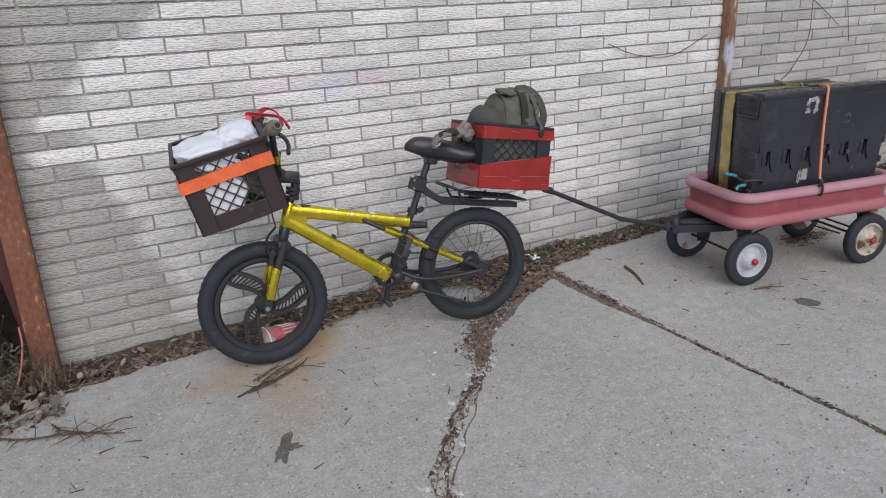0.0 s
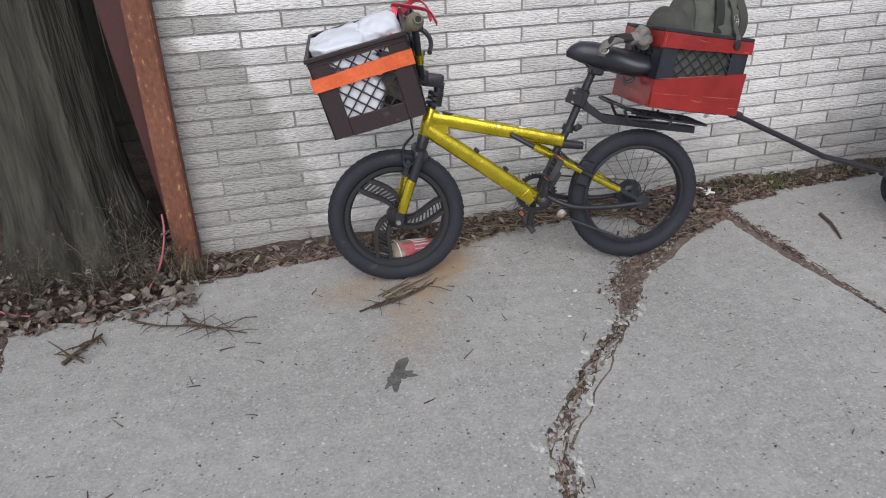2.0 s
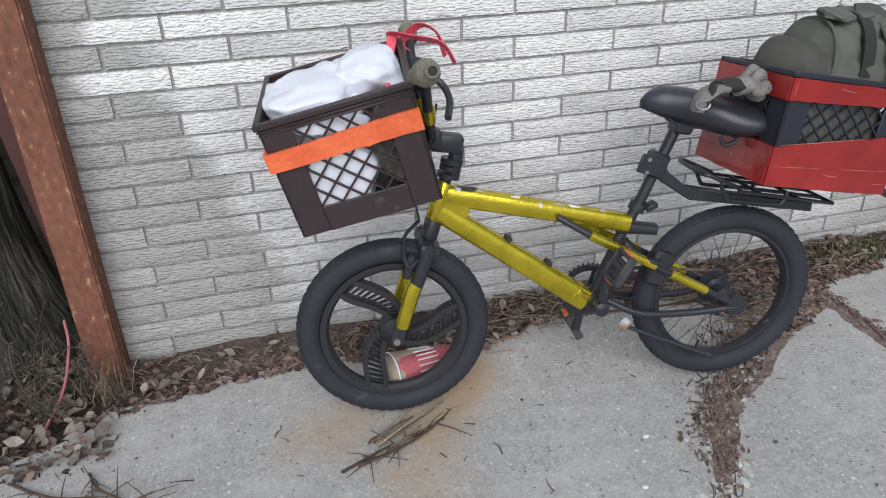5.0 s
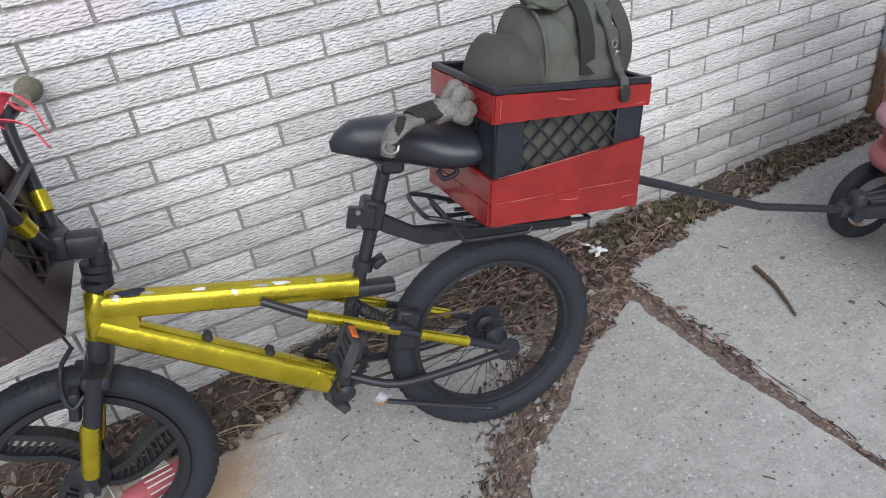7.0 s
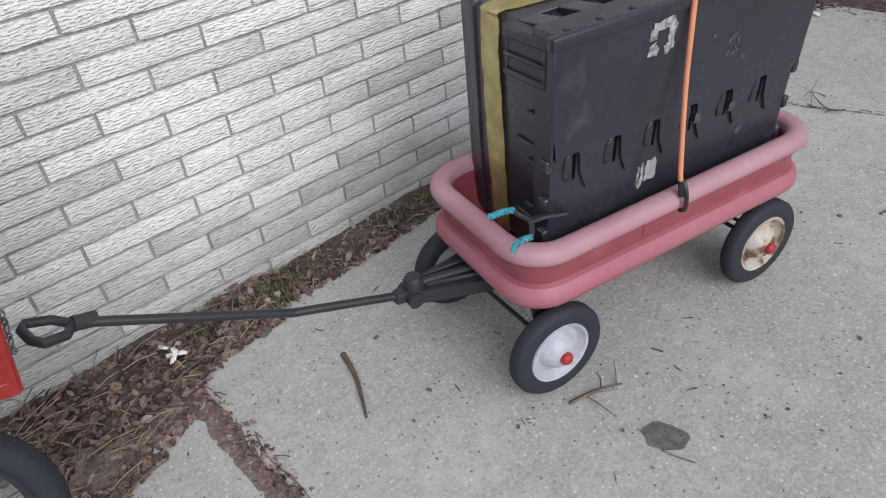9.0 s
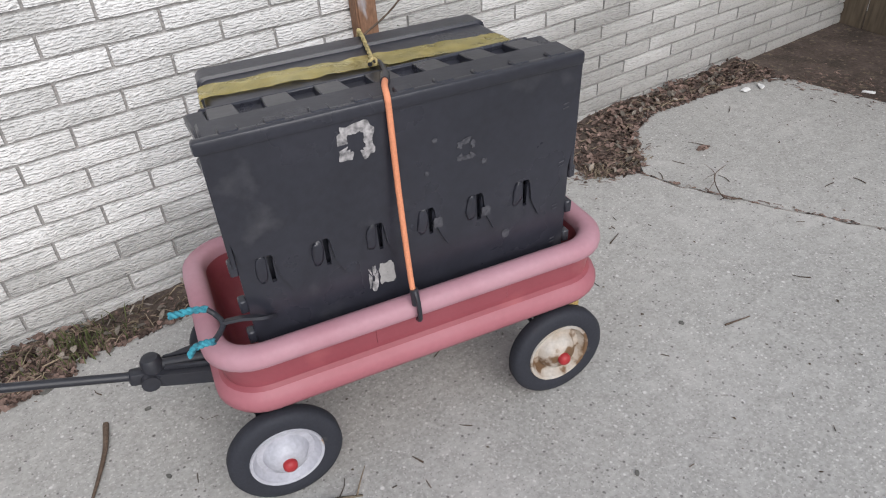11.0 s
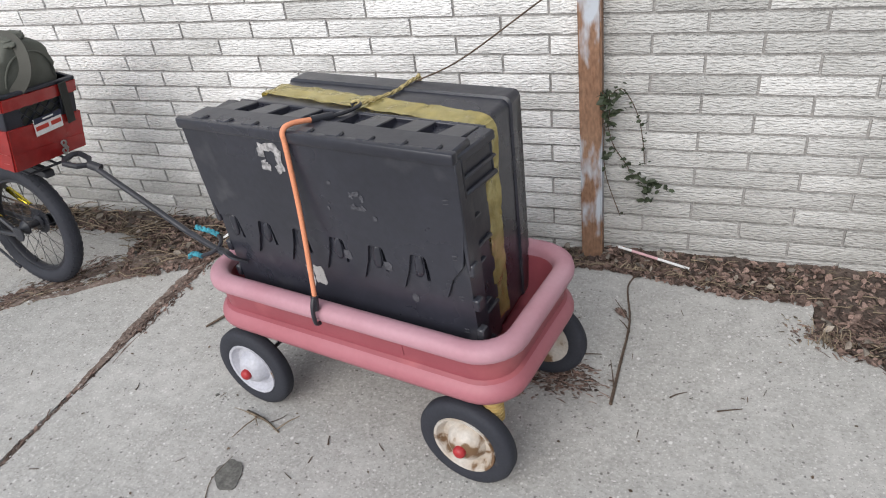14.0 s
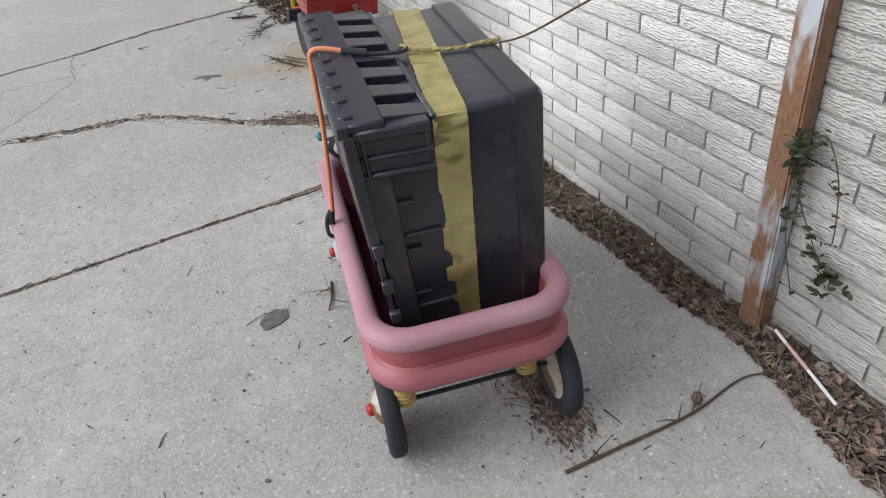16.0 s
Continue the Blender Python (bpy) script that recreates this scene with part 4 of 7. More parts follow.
# swing arm with its shock
arm = part("swing_arm", tube(B(), [(-0.356, -0.035, 0.265), (-0.356, 0.035, 0.265)], 0.022, 16), BLACK_METAL, bike, "black rear swing arm with yellow stays")
for s in (-1, 1):
    y = s * 0.055
    bm = B()
    tube(bm, curve_pts([(-0.34, s * 0.03, 0.275), (-0.25, y, 0.235), (-0.12, y, 0.222), (0.0, s * 0.062, 0.228)], 4), 0.0095, 10)
    part("chain_stay", bm, BLACK_METAL, arm)
    bm = B()
    tube(bm, [(-0.46, s * 0.024, 0.503), (-0.385, s * 0.05, 0.458), (-0.20, s * 0.058, 0.350), (-0.075, s * 0.06, 0.277), (-0.01, s * 0.062, 0.238)], 0.0085, 10)
    part("seat_stay", bm, BLACK_METAL, arm)
    for a, b in (((-0.388, s * 0.0495, 0.460), (-0.222, s * 0.057, 0.364)), ((-0.182, s * 0.0585, 0.3395), (-0.085, s * 0.06, 0.283))):
        bm = B()
        tube(bm, [a, b], 0.0115, 12)
        part("yellow_sleeve", bm, YELLOW, arm)
    bm = B()
    lathe(bm, [(0.006, -0.004), (0.026, -0.003), (0.028, 0.0), (0.026, 0.004), (0.006, 0.005)], 20, pose(0.0, s * 0.066, 0.232))
    part("dropout", bm, BLACK_METAL, arm)
bm = B()
tube(bm, [(-0.255, -0.055, 0.383), (-0.215, -0.06, 0.372), (-0.19, -0.045, 0.345)], 0.010, 8)
rbox(bm, (0.05, 0.024, 0.09), pose(-0.205, -0.040, 0.350, 0, 20, 0), 0.006)
part("brake", bm, BLACK_METAL, arm)
shock = part("shock", tube(B(), [(-0.30, -0.005, 0.43), (-0.235, -0.005, 0.36)], 0.007, 8), STEEL, bike, "steel shock absorber with coil")
bm = B()
tube(bm, [(-0.295 + 0.055 * i / 60 + 0.012 * math.sin(i * 0.75) * 0.7, -0.005 + 0.016 * math.cos(i * 0.75), 0.425 - 0.06 * i / 60 + 0.012 * math.sin(i * 0.75) * 0.7) for i in range(61)], 0.0028, 6)
part("coil", bm, BLACK_METAL, shock)

# cranks, chainring, chain, pedals
crank = part("crankset", lathe(B(), [(0.008, -0.075), (0.018, -0.07), (0.020, 0.06), (0.008, 0.066)], 18, pose(-0.356, 0, 0.265)), BLACK_METAL, bike)
bm = B()
lathe(bm, [(0.055, 0.044), (0.072, 0.044), (0.072, 0.047), (0.055, 0.047)], 40, pose(-0.356, 0, 0.265), closed=True)
for k in range(5):
    a = 2 * math.pi * k / 5
    bar(bm, (-0.356 + 0.012 * math.cos(a), 0.0455, 0.265 + 0.012 * math.sin(a)), (-0.356 + 0.06 * math.cos(a), 0.0455, 0.265 + 0.06 * math.sin(a)), 0.010, 0.004, up=(0, 1, 0))
for k in range(36):
    a = 2 * math.pi * k / 36
    rbox(bm, (0.006, 0.003, 0.005), pose(-0.356 + 0.074 * math.cos(a), 0.0455, 0.265 + 0.074 * math.sin(a), 0, -math.degrees(a), 0))
part("chainring", bm, BLACK_METAL, crank)
for s, a in ((-1, radians(82)), (1, radians(262))):
    bm = B()
    y = s * 0.066
    e = (-0.356 + 0.135 * math.cos(a), y + s * 0.006, 0.265 + 0.135 * math.sin(a))
    bar(bm, (-0.356, y - s * 0.006, 0.265), e, 0.012, 0.023, up=(-math.sin(a), 0, math.cos(a)), bevel=0.004)
    part("crank_arm", bm, BLACK_METAL, crank)
    m = pose(e[0], y + s * 0.048, e[2], 0, -58 if s < 0 else 62, 0)
    bm = B()
    for dy in (-0.034, 0.034):
        rbox(bm, (0.076, 0.010, 0.022), m @ pose(0, dy, 0), 0.004)
    for dx in (-0.034, 0.034):
        rbox(bm, (0.010, 0.070, 0.020), m @ pose(dx, 0, 0), 0.003)
    for dx in (-0.016, 0.016):
        rbox(bm, (0.006, 0.064, 0.014), m @ pose(dx, 0, 0), 0.002)
    tube(bm, [m @ Vector((0, -0.040, 0)), m @ Vector((0, 0.040, 0))], 0.008, 10)
    pedal = part("pedal", bm, DUSTY, crank, "dusty grey-black plastic pedal")
    for dx in (-0.040, 0.040):
        bm = B()
        rbox(bm, (0.005, 0.040, 0.013), m @ pose(dx, 0, 0), 0.002)
        part("pedal_reflector", bm, ORANGE_PLASTIC, pedal, "orange reflector")
bm = lump(B(), (0.022, 0.022, 0.040), pose(-0.312, -0.012, 0.335, 0, 25, 0), 0.35, 1.8, 3, 3, 0.25)
part("linkage", bm, DUSTY, crank, "dusty grey suspension linkage")
bm = B()
for s in (-1, 1):
    tube(bm, [(-0.356, 0.0455, 0.265 + 0.071 * s), (-0.18, 0.044, 0.25 + 0.058 * s), (0.0, 0.042, WR + 0.042 * s)], 0.0035, 6)
part("chain", bm, TWIG, bike, "rusty brown chain")
bm = B()
lathe(bm, [(0.004, -0.011), (0.013, -0.009), (0.016, 0), (0.015, 0.011), (0.006, 0.014)], 16, pose(-0.289, -0.058, 0.212, 30, 0, 40))
part("reflector", bm, ENAMEL, bike, "dirty white plastic reflector")
bm = B()
tube(bm, [(-0.285, -0.05, 0.200), (-0.06, -0.075, 0.098)], 0.0055, 8)
rbox(bm, (0.03, 0.012, 0.012), pose(-0.062, -0.075, 0.099, 0, 22, 0), 0.003)
part("kickstand", bm, BLACK_METAL, bike)

# fork
fork = part("fork", tube(B(), [(-0.716, 0, 0.63), (-0.748, 0, 0.53), (-0.753, 0, 0.517), (-0.768, 0, 0.470)], [0.015, 0.015, 0.021, 0.019], 12), BLACK_METAL, bike, "black suspension fork with yellow lower legs")
bm = B()
rbox(bm, (0.05, 0.135, 0.03), pose(-0.772, 0, 0.462, 0, 18, 0), 0.010, 2)
part("crown", bm, BLACK_METAL, fork)
for s in (-1, 1):
    y = s * 0.056
    bm = B()
    tube(bm, [(-0.768, y, 0.478), (-0.812, y, 0.370)], 0.0165, 12)
    part("stanchion", bm, BLACK_METAL, fork)
    bm = B()
    tube(bm, [(-0.808, y, 0.382), (-0.815, y, 0.372), (-0.846, y, 0.285), (-0.850, y, 0.272)], [0.018, 0.0185, 0.0175, 0.016], 14)
    part("lower_leg", bm, YELLOW, fork)
    bm = B()
    plate(bm, [(-0.838, 0.285), (-0.862, 0.290), (-0.880, 0.238), (-0.872, 0.222), (-0.850, 0.224)], y - 0.005, y + 0.005)
    part("dropout", bm, BLACK_METAL, fork)
bm = B()
tube(bm, curve_pts([(-0.80, -0.052, 0.44), (-0.822, -0.066, 0.43), (-0.832, -0.05, 0.455), (-0.825, -0.02, 0.49), (-0.79, -0.03, 0.53)], 5), 0.0045, 7)
rbox(bm, (0.02, 0.03, 0.06), pose(-0.822, -0.045, 0.425, 0, 18, 0), 0.004)
rbox(bm, (0.02, 0.03, 0.06), pose(-0.822, 0.045, 0.425, 0, 18, 0), 0.004)
part("brake", bm, BLACK_METAL, fork)
bm = B()
tube(bm, curve_pts([(-0.79, -0.03, 0.53), (-0.795, -0.035, 0.60), (-0.76, -0.04, 0.70), (-0.74, -0.06, 0.80)], 5), 0.0028, 6)
part("brake_cable", bm, BLACK, fork)

# stem and handlebar
bars = part("handlebar", tube(B(), [(-0.705, 0, 0.615), (-0.690, 0, 0.690)], 0.017, 12), BLACK_METAL, bike, "black high-rise handlebar with foam grips")
bm = B()
for k, (r, z) in enumerate(((0.026, 0.618), (0.024, 0.635), (0.026, 0.650))):
    tube(bm, [(-0.716 + 0.0052 * k * 1.0, 0, z), (-0.713 + 0.0052 * k, 0, z + 0.011)], r, 18)
part("headset", bm, BLACK_METAL, bars)
bm = B()
rbox(bm, (0.075, 0.045, 0.042), pose(-0.715, 0, 0.700, 0, 10, 0), 0.008, 2)
rbox(bm, (0.035, 0.055, 0.045), pose(-0.745, 0, 0.712, 0, 10, 0), 0.008, 2)
part("stem", bm, BLACK_METAL, bars)
GL, GR = Vector((-0.788, -0.296, 0.902)), Vector((-0.760, 0.300, 0.910))
bm = B()
tube(bm, curve_pts([GL + Vector((0.0, 0.14, 0.0)), (-0.772, -0.13, 0.885), (-0.762, -0.085, 0.80), (-0.752, -0.035, 0.725), (-0.75, 0, 0.715), (-0.752, 0.035, 0.725),
                    (-0.762, 0.085, 0.80), (-0.772, 0.13, 0.89), GR + Vector((0.0, -0.13, 0.0))], 6), 0.0115, 10)
tube(bm, [(-0.763, -0.095, 0.825), (-0.763, 0.095, 0.825)], 0.009, 8)
part("bar", bm, BLACK_METAL, bars)
for e, s in ((GL, -1), (GR, 1)):
    bm = B()
    prof = [(0.0085, -0.064), (0.0140, -0.066), (0.0160, -0.062), (0.0160, -0.050), (0.0230, -0.043), (0.0285, -0.028), (0.0290, -0.008), (0.024, 0.010), (0.0205, 0.03), (0.019, 0.066), (0.013, 0.066)]
    d = Vector((0.16, s, 0.22)) if s < 0 else Vector((0.02, 1, 0.03))
    y = d.normalized() * (-1)
    x = y.orthogonal().normalized()
    m = Matrix((x, y, x.cross(y))).transposed().to_4x4()
    m.translation = e
    lathe(bm, [(r * 0.84, h * 0.92) for r, h in prof], 22, m)
    part("grip", bm, KHAKI, bars, "khaki foam grip with open end")
    # dark plug stands in for the shaded hollow of the open end
    bm = B()
    tube(bm, [m @ Vector((0, -0.0616, 0)), m @ Vector((0, -0.0612, 0)), m @ Vector((0, -0.046, 0))], [0.0082, 0.0085, 0.0085], 14)
    part("dark_hole_plug", bm, STRAP, bars)
bm = B()
tube(bm, curve_pts([(-0.775, -0.20, 0.885), (-0.745, -0.20, 0.865), (-0.735, -0.23, 0.84), (-0.745, -0.27, 0.815)], 5), 0.007, 8)
rbox(bm, (0.03, 0.03, 0.03), pose(-0.768, -0.20, 0.885), 0.006)
part("brake_lever", bm, BLACK_METAL, bars)
for p, q in (((-0.757, -0.062, 0.765), (-0.760, -0.080, 0.795)), ((-0.754, 0.052, 0.752), (-0.758, 0.070, 0.785))):
    bm = B()
    tube(bm, [p, q], 0.0145, 12)
    part("yellow_tape", bm, YELLOW, bars)
for k, (w0, pts) in enumerate(((0.016, [(-0.800, 0.10, 0.90), (-0.815, 0.06, 0.935), (-0.775, 0.02, 0.93), (-0.715, 0.00, 0.915), (-0.69, -0.02, 0.875)]),
                               (0.014, [(-0.79, 0.14, 0.91), (-0.75, 0.11, 0.945), (-0.715, 0.08, 0.93), (-0.70, 0.06, 0.88)]),
                               (0.013, [(-0.815, 0.06, 0.93), (-0.83, 0.03, 0.88), (-0.84, -0.01, 0.84), (-0.845, -0.04, 0.835)]),
                               (0.015, [(-0.77, 0.12, 0.885), (-0.795, 0.15, 0.91), (-0.77, 0.175, 0.925), (-0.745, 0.15, 0.905)]))):
    part("ribbon", ribbon(B(), curve_pts(pts, 6), w0 * 1.6, (0.3, 0.5, 1), 0.0018), PINK, bars, "bright pink ribbon tied round the bar")

# saddle, post, rack
seat = part("seat_post", tube(B(), [(-0.300, 0, 0.415), (-0.250, 0, 0.510), (-0.170, 0, 0.690)], 0.0135, 14), BLACK_METAL, bike)
bm = B()
tube(bm, [(-0.258, 0, 0.493), (-0.249, 0, 0.512)], 0.021, 14)
rbox(bm, (0.03, 0.03, 0.016), pose(-0.225, -0.012, 0.505, 0, -25, 0), 0.004)
part("clamp", bm, BLACK_METAL, seat)
bm = B()
n, k = 22, 20
rings = []
for i in range(k):
    t = i / (k - 1)
    x = -0.262 + 0.292 * t
    w = 0.032 + 0.088 * (1 / (1 + math.exp(-(t - 0.46) * 10))) - 0.030 * max(0, t - 0.86) / 0.14 * (t > 0.86)
    nose = min(1.0, math.sqrt((t + 0.004) / 0.16))
    w *= nose
    top = 0.784 - 0.040 * t + 0.010 * math.sin(t * 5.5) + 0.004
    hgt = 0.058 + 0.030 * math.sin(t * math.pi) + 0.014 * t
    top, hgt = top - 0.030 * (1 - nose), hgt * (0.25 + 0.75 * nose)
    if i == k - 1:
        w, hgt = w * 0.75, 0.03
    ring = []
    for j in range(n):
        a = 2 * math.pi * j / n
        z = math.sin(a)
        ring.append(bm.verts.new((x, w * math.copysign(abs(math.cos(a)) ** 0.8, math.cos(a)), top - hgt * 0.5 + (0.5 * hgt * z if z > 0 else 0.42 * hgt * z))))
    rings.append(ring)
for A, C in zip(rings, rings[1:]):
    for j in range(n):
        bm.faces.new((A[j], A[(j + 1) % n], C[(j + 1) % n], C[j]))
bm.faces.new(rings[0][::-1])
bm.faces.new(rings[-1])
part("saddle", bm, SADDLE, seat, "black vinyl saddle", angle=70)
bm = B()
for s in (-1, 1):
    bm = B()
    tube(bm, curve_pts([(-0.22, s * 0.012, 0.738), (-0.17, s * 0.02, 0.700), (-0.09, s * 0.02, 0.690), (-0.03, s * 0.035, 0.700)], 4), 0.0038, 7)
    part("rail", bm, BLACK_METAL, seat)
bm = B()
rbox(bm, (0.045, 0.05, 0.03), pose(-0.160, 0, 0.692, 0, 10, 0), 0.006)
part("rail_clamp", bm, BLACK_METAL, seat)
bm = B()
tube(bm, curve_pts([(-0.07, -0.05, 0.690), (-0.05, -0.06, 0.665), (-0.075, -0.055, 0.655), (-0.085, -0.05, 0.672)], 4), 0.005, 7)
part("hook", bm, BLACK_METAL, seat)
rack = part("rack", rbox(B(), (0.045, 0.046, 0.06), pose(-0.215, 0, 0.605, 0, 22, 0), 0.006), BLACK_METAL, bike, "black seat-post luggage rack")
bm = B()
plate(bm, [(-0.205, 0.628), (-0.19, 0.585), (-0.135, 0.540), (-0.03, 0.518), (0.20, 0.475), (0.20, 0.450), (-0.02, 0.492), (-0.13, 0.512), (-0.205, 0.565), (-0.232, 0.600)], -0.018, 0.018)
bmesh.ops.bevel(bm, geom=list(bm.edges), offset=0.003, segments=1, affect="EDGES")
part("beam", bm, BLACK_METAL, rack)
bm = B()
rbox(bm, (0.055, 0.006, 0.046), pose(-0.240, -0.026, 0.612, 0, 20, 0), 0.003)
part("clamp_plate", bm, BLACK_METAL, rack)
for x, z in ((-0.245, 0.628), (-0.250, 0.598)):
    bm = B()
    lathe(bm, [(0.005, -0.006), (0.005, 0.002)], 6, pose(x, -0.031, z))
    part("bolt", bm, STEEL, rack)
bm = B()
tube(bm, curve_pts([(-0.03, -0.07, 0.548), (-0.105, -0.07, 0.585), (-0.125, -0.05, 0.590), (-0.125, 0.05, 0.590), (-0.105, 0.07, 0.585), (-0.03, 0.07, 0.548)], 5), 0.005, 8)
tube(bm, [(-0.08, -0.07, 0.570), (-0.08, 0.07, 0.570)], 0.004, 7)
part("hoop", bm, BLACK_METAL, rack)
bm = B()
for y in (-0.065, 0.065):
    tube(bm, curve_pts([(-0.078, y * 0.95, 0.562), (-0.062, y, 0.528), (-0.045, y, 0.518), (0.060, y, 0.500), (0.082, y, 0.502), (0.096, y * 0.95, 0.528)], 5), 0.005, 8)
part("side_loop", bm, BLACK_METAL, rack)
for y in (-0.075, -0.03, 0.03, 0.075):
    part("deck_bar", tube(B(), [(-0.04, y, 0.545), (0.21, y, 0.491)], 0.0045, 7), BLACK_METAL, rack)
for x in (0.02, 0.12, 0.21):
    z = 0.545 - (x + 0.04) * 0.2175
    part("deck_bar", tube(B(), [(x, -0.075, z), (x, 0.075, z)], 0.0045, 7), BLACK_METAL, rack)


# the frame and all it carries sit a little behind the wheels' middle line
turning = set(front.children_recursive) | set(rear.children_recursive)
for ob in bike.children_recursive:
    if ob.data and ob not in turning:
        ob.data.transform(Matrix.Translation((0.012, 0, 0)))


# ---- milk crates ----
def crate(name, m, W, D, H, material, label, top=0.055, low=0.055, cell=0.034, post_w=0.045):
    """A milk crate: floor, rims, corner posts and four lattice sides; m is at the middle of its floor."""
    c = thing(name, m, label, "crate")
    t = 0.008
    bm = B()
    rbox(bm, (W - 0.01, D - 0.01, 0.010), pose(0, 0, 0.006), 0.002)
    part("floor", bm, material, c)
    bm = B()
    for z, g, o in ((H - 0.006, 0.012, 0.006), (H - 0.017, 0.005, 0.003), (H - 0.026, 0.005, 0.002)):
        for s in (-1, 1):
            rbox(bm, (W + 2 * o, t + o, g), pose(0, s * (D / 2 - t / 2 + o / 2), z), 0.002)
            rbox(bm, (t + o, D + 2 * o - 0.002, g - 0.0006), pose(s * (W / 2 - t / 2 + o / 2), 0, z), 0.002)
    part("rim", bm, material, c)
    for sx in (-1, 1):
        for sy in (-1, 1):
            bm = B()
            rbox(bm, (post_w, t, H - 0.004), pose(sx * (W / 2 - post_w / 2), sy * (D / 2 - t / 2), H / 2), 0.002)
            rbox(bm, (t, post_w, H - 0.005), pose(sx * (W / 2 - t / 2), sy * (D / 2 - post_w / 2), H / 2), 0.002)
            part("corner", bm, material, c)
    for k in range(4):
        turn = Matrix.Rotation(k * math.pi / 2, 4, "Z")
        wid, off = (W, D / 2) if k % 2 == 0 else (D, W / 2)
        bm = B()
        a, b0, b1 = wid / 2 - post_w + 0.001, low, H - top
        rbox(bm, (wid - 2 * post_w + 0.002, t * 0.8, low), turn @ pose(0, -off + t / 2, low / 2), 0.002)
        side = part("side", bm, material, c, smooth=False)
        part("upper_band", rbox(B(), (wid - 2 * post_w + 0.002, t * 0.8, top - 0.01), turn @ pose(0, -off + t / 2, H - top / 2 - 0.004), 0.002), material, side, smooth=False)
        span = b1 - b0
        for s in (-1, 1):
            i0 = -int((2 * a + span) / cell) - 1
            for i in range(i0, -i0):
                x0 = i * cell
                pts = []
                for z in (b0, b1):
                    pts.append([x0 + s * (z - b0), z])
                (xa, za), (xb, zb) = pts
                if max(xa, xb) < -a or min(xa, xb) > a:
                    continue
                sl = s
                if xa < -a:
                    za, xa = za + (-a - xa) / sl, -a
                if xa > a:
                    za, xa = za + (a - xa) / sl, a
                if xb < -a:
                    zb, xb = zb + (-a - xb) / sl, -a
                if xb > a:
                    zb, xb = zb + (a - xb) / sl, a
                if zb - za < 0.008:
                    continue
                slat = bar(B(), turn @ Vector((xa, -off + t / 2 + 0.001 * s, za)), turn @ Vector((xb, -off + t / 2 + 0.001 * s, zb)), 0.0040, 0.0052, up=turn @ Vector((0, 1, 0)))
                part("lattice_bar", slat, material, side, smooth=False)
    return c


def tape_band(bm, W, D, pts, sides, proud=0.0045, seed=0):
    """Tape round a crate: pts gives (lower, upper) at the four corners in turn, from front left; creased."""
    cx = [(-W / 2, -D / 2), (W / 2, -D / 2), (W / 2, D / 2), (-W / 2, D / 2)]
    for k in sides:
        (x0, y0), (x1, y1) = cx[k], cx[(k + 1) % 4]
        (l0, u0), (l1, u1) = pts[k], pts[(k + 1) % 4]
        nx, ny = (y1 - y0), -(x1 - x0)
        L = math.hypot(nx, ny)
        nx, ny = nx / L, ny / L
        K = 14
        rows = []
        for i in range(K + 1):
            t = -0.014 + 1.028 * i / K
            x, y = x0 + (x1 - x0) * t, y0 + (y1 - y0) * t
            row = []
            for z, d in ((l0 + (l1 - l0) * t, 0), (0.5 * (l0 + (l1 - l0) * t + u0 + (u1 - u0) * t), 1), (u0 + (u1 - u0) * t, 0)):
                j = proud + 0.0016 * noise.noise(Vector((x * 22, y * 22, z * 30 + seed)))
                dz = 0.002 * noise.noise(Vector((x * 40 + seed, y * 40, d)))
                row.append(((x + nx * j, y + ny * j, z + dz), (x + nx * 0.0005, y + ny * 0.0005, z + dz)))
            rows.append([(bm.verts.new(o), bm.verts.new(q)) for o, q in row])
        for A, C in zip(rows, rows[1:]):
            for j in range(2):
                bm.faces.new((A[j][0], C[j][0], C[j + 1][0], A[j + 1][0]))
            bm.faces.new((A[0][0], A[0][1], C[0][1], C[0][0]))
            bm.faces.new((A[2][0], C[2][0], C[2][1], A[2][1]))
        for R in (rows[0], rows[-1]):
            bm.faces.new((R[0][0], R[1][0], R[2][0], R[2][1], R[1][1], R[0][1]))
    return bm


FC = frame_from((0, 0, 0), (0.293, -0.047, 0.067), (-0.064, -0.016, 0.26))
FW, FD, FH = 0.305, 0.272, 0.268
FC.translation = Vector((-0.468, 3.275, 0.823)) + FC.to_3x3() @ Vector((FW / 2, FD / 2, -FH))
front_crate = crate("milk_crate", FC, FW, FD, FH, CRATE_BROWN, "dark brown plastic milk crate strapped to the bicycle handlebar", top=0.030, low=0.060, cell=0.046, post_w=0.062)
for k in (0, 3):
    part("tape", tape_band(B(), FW, FD, [(0.165, 0.205), (0.170, 0.215), (0.17, 0.215), (0.165, 0.205)], (k,), 0.008, 2), ORANGE, front_crate, "bright orange tape band")
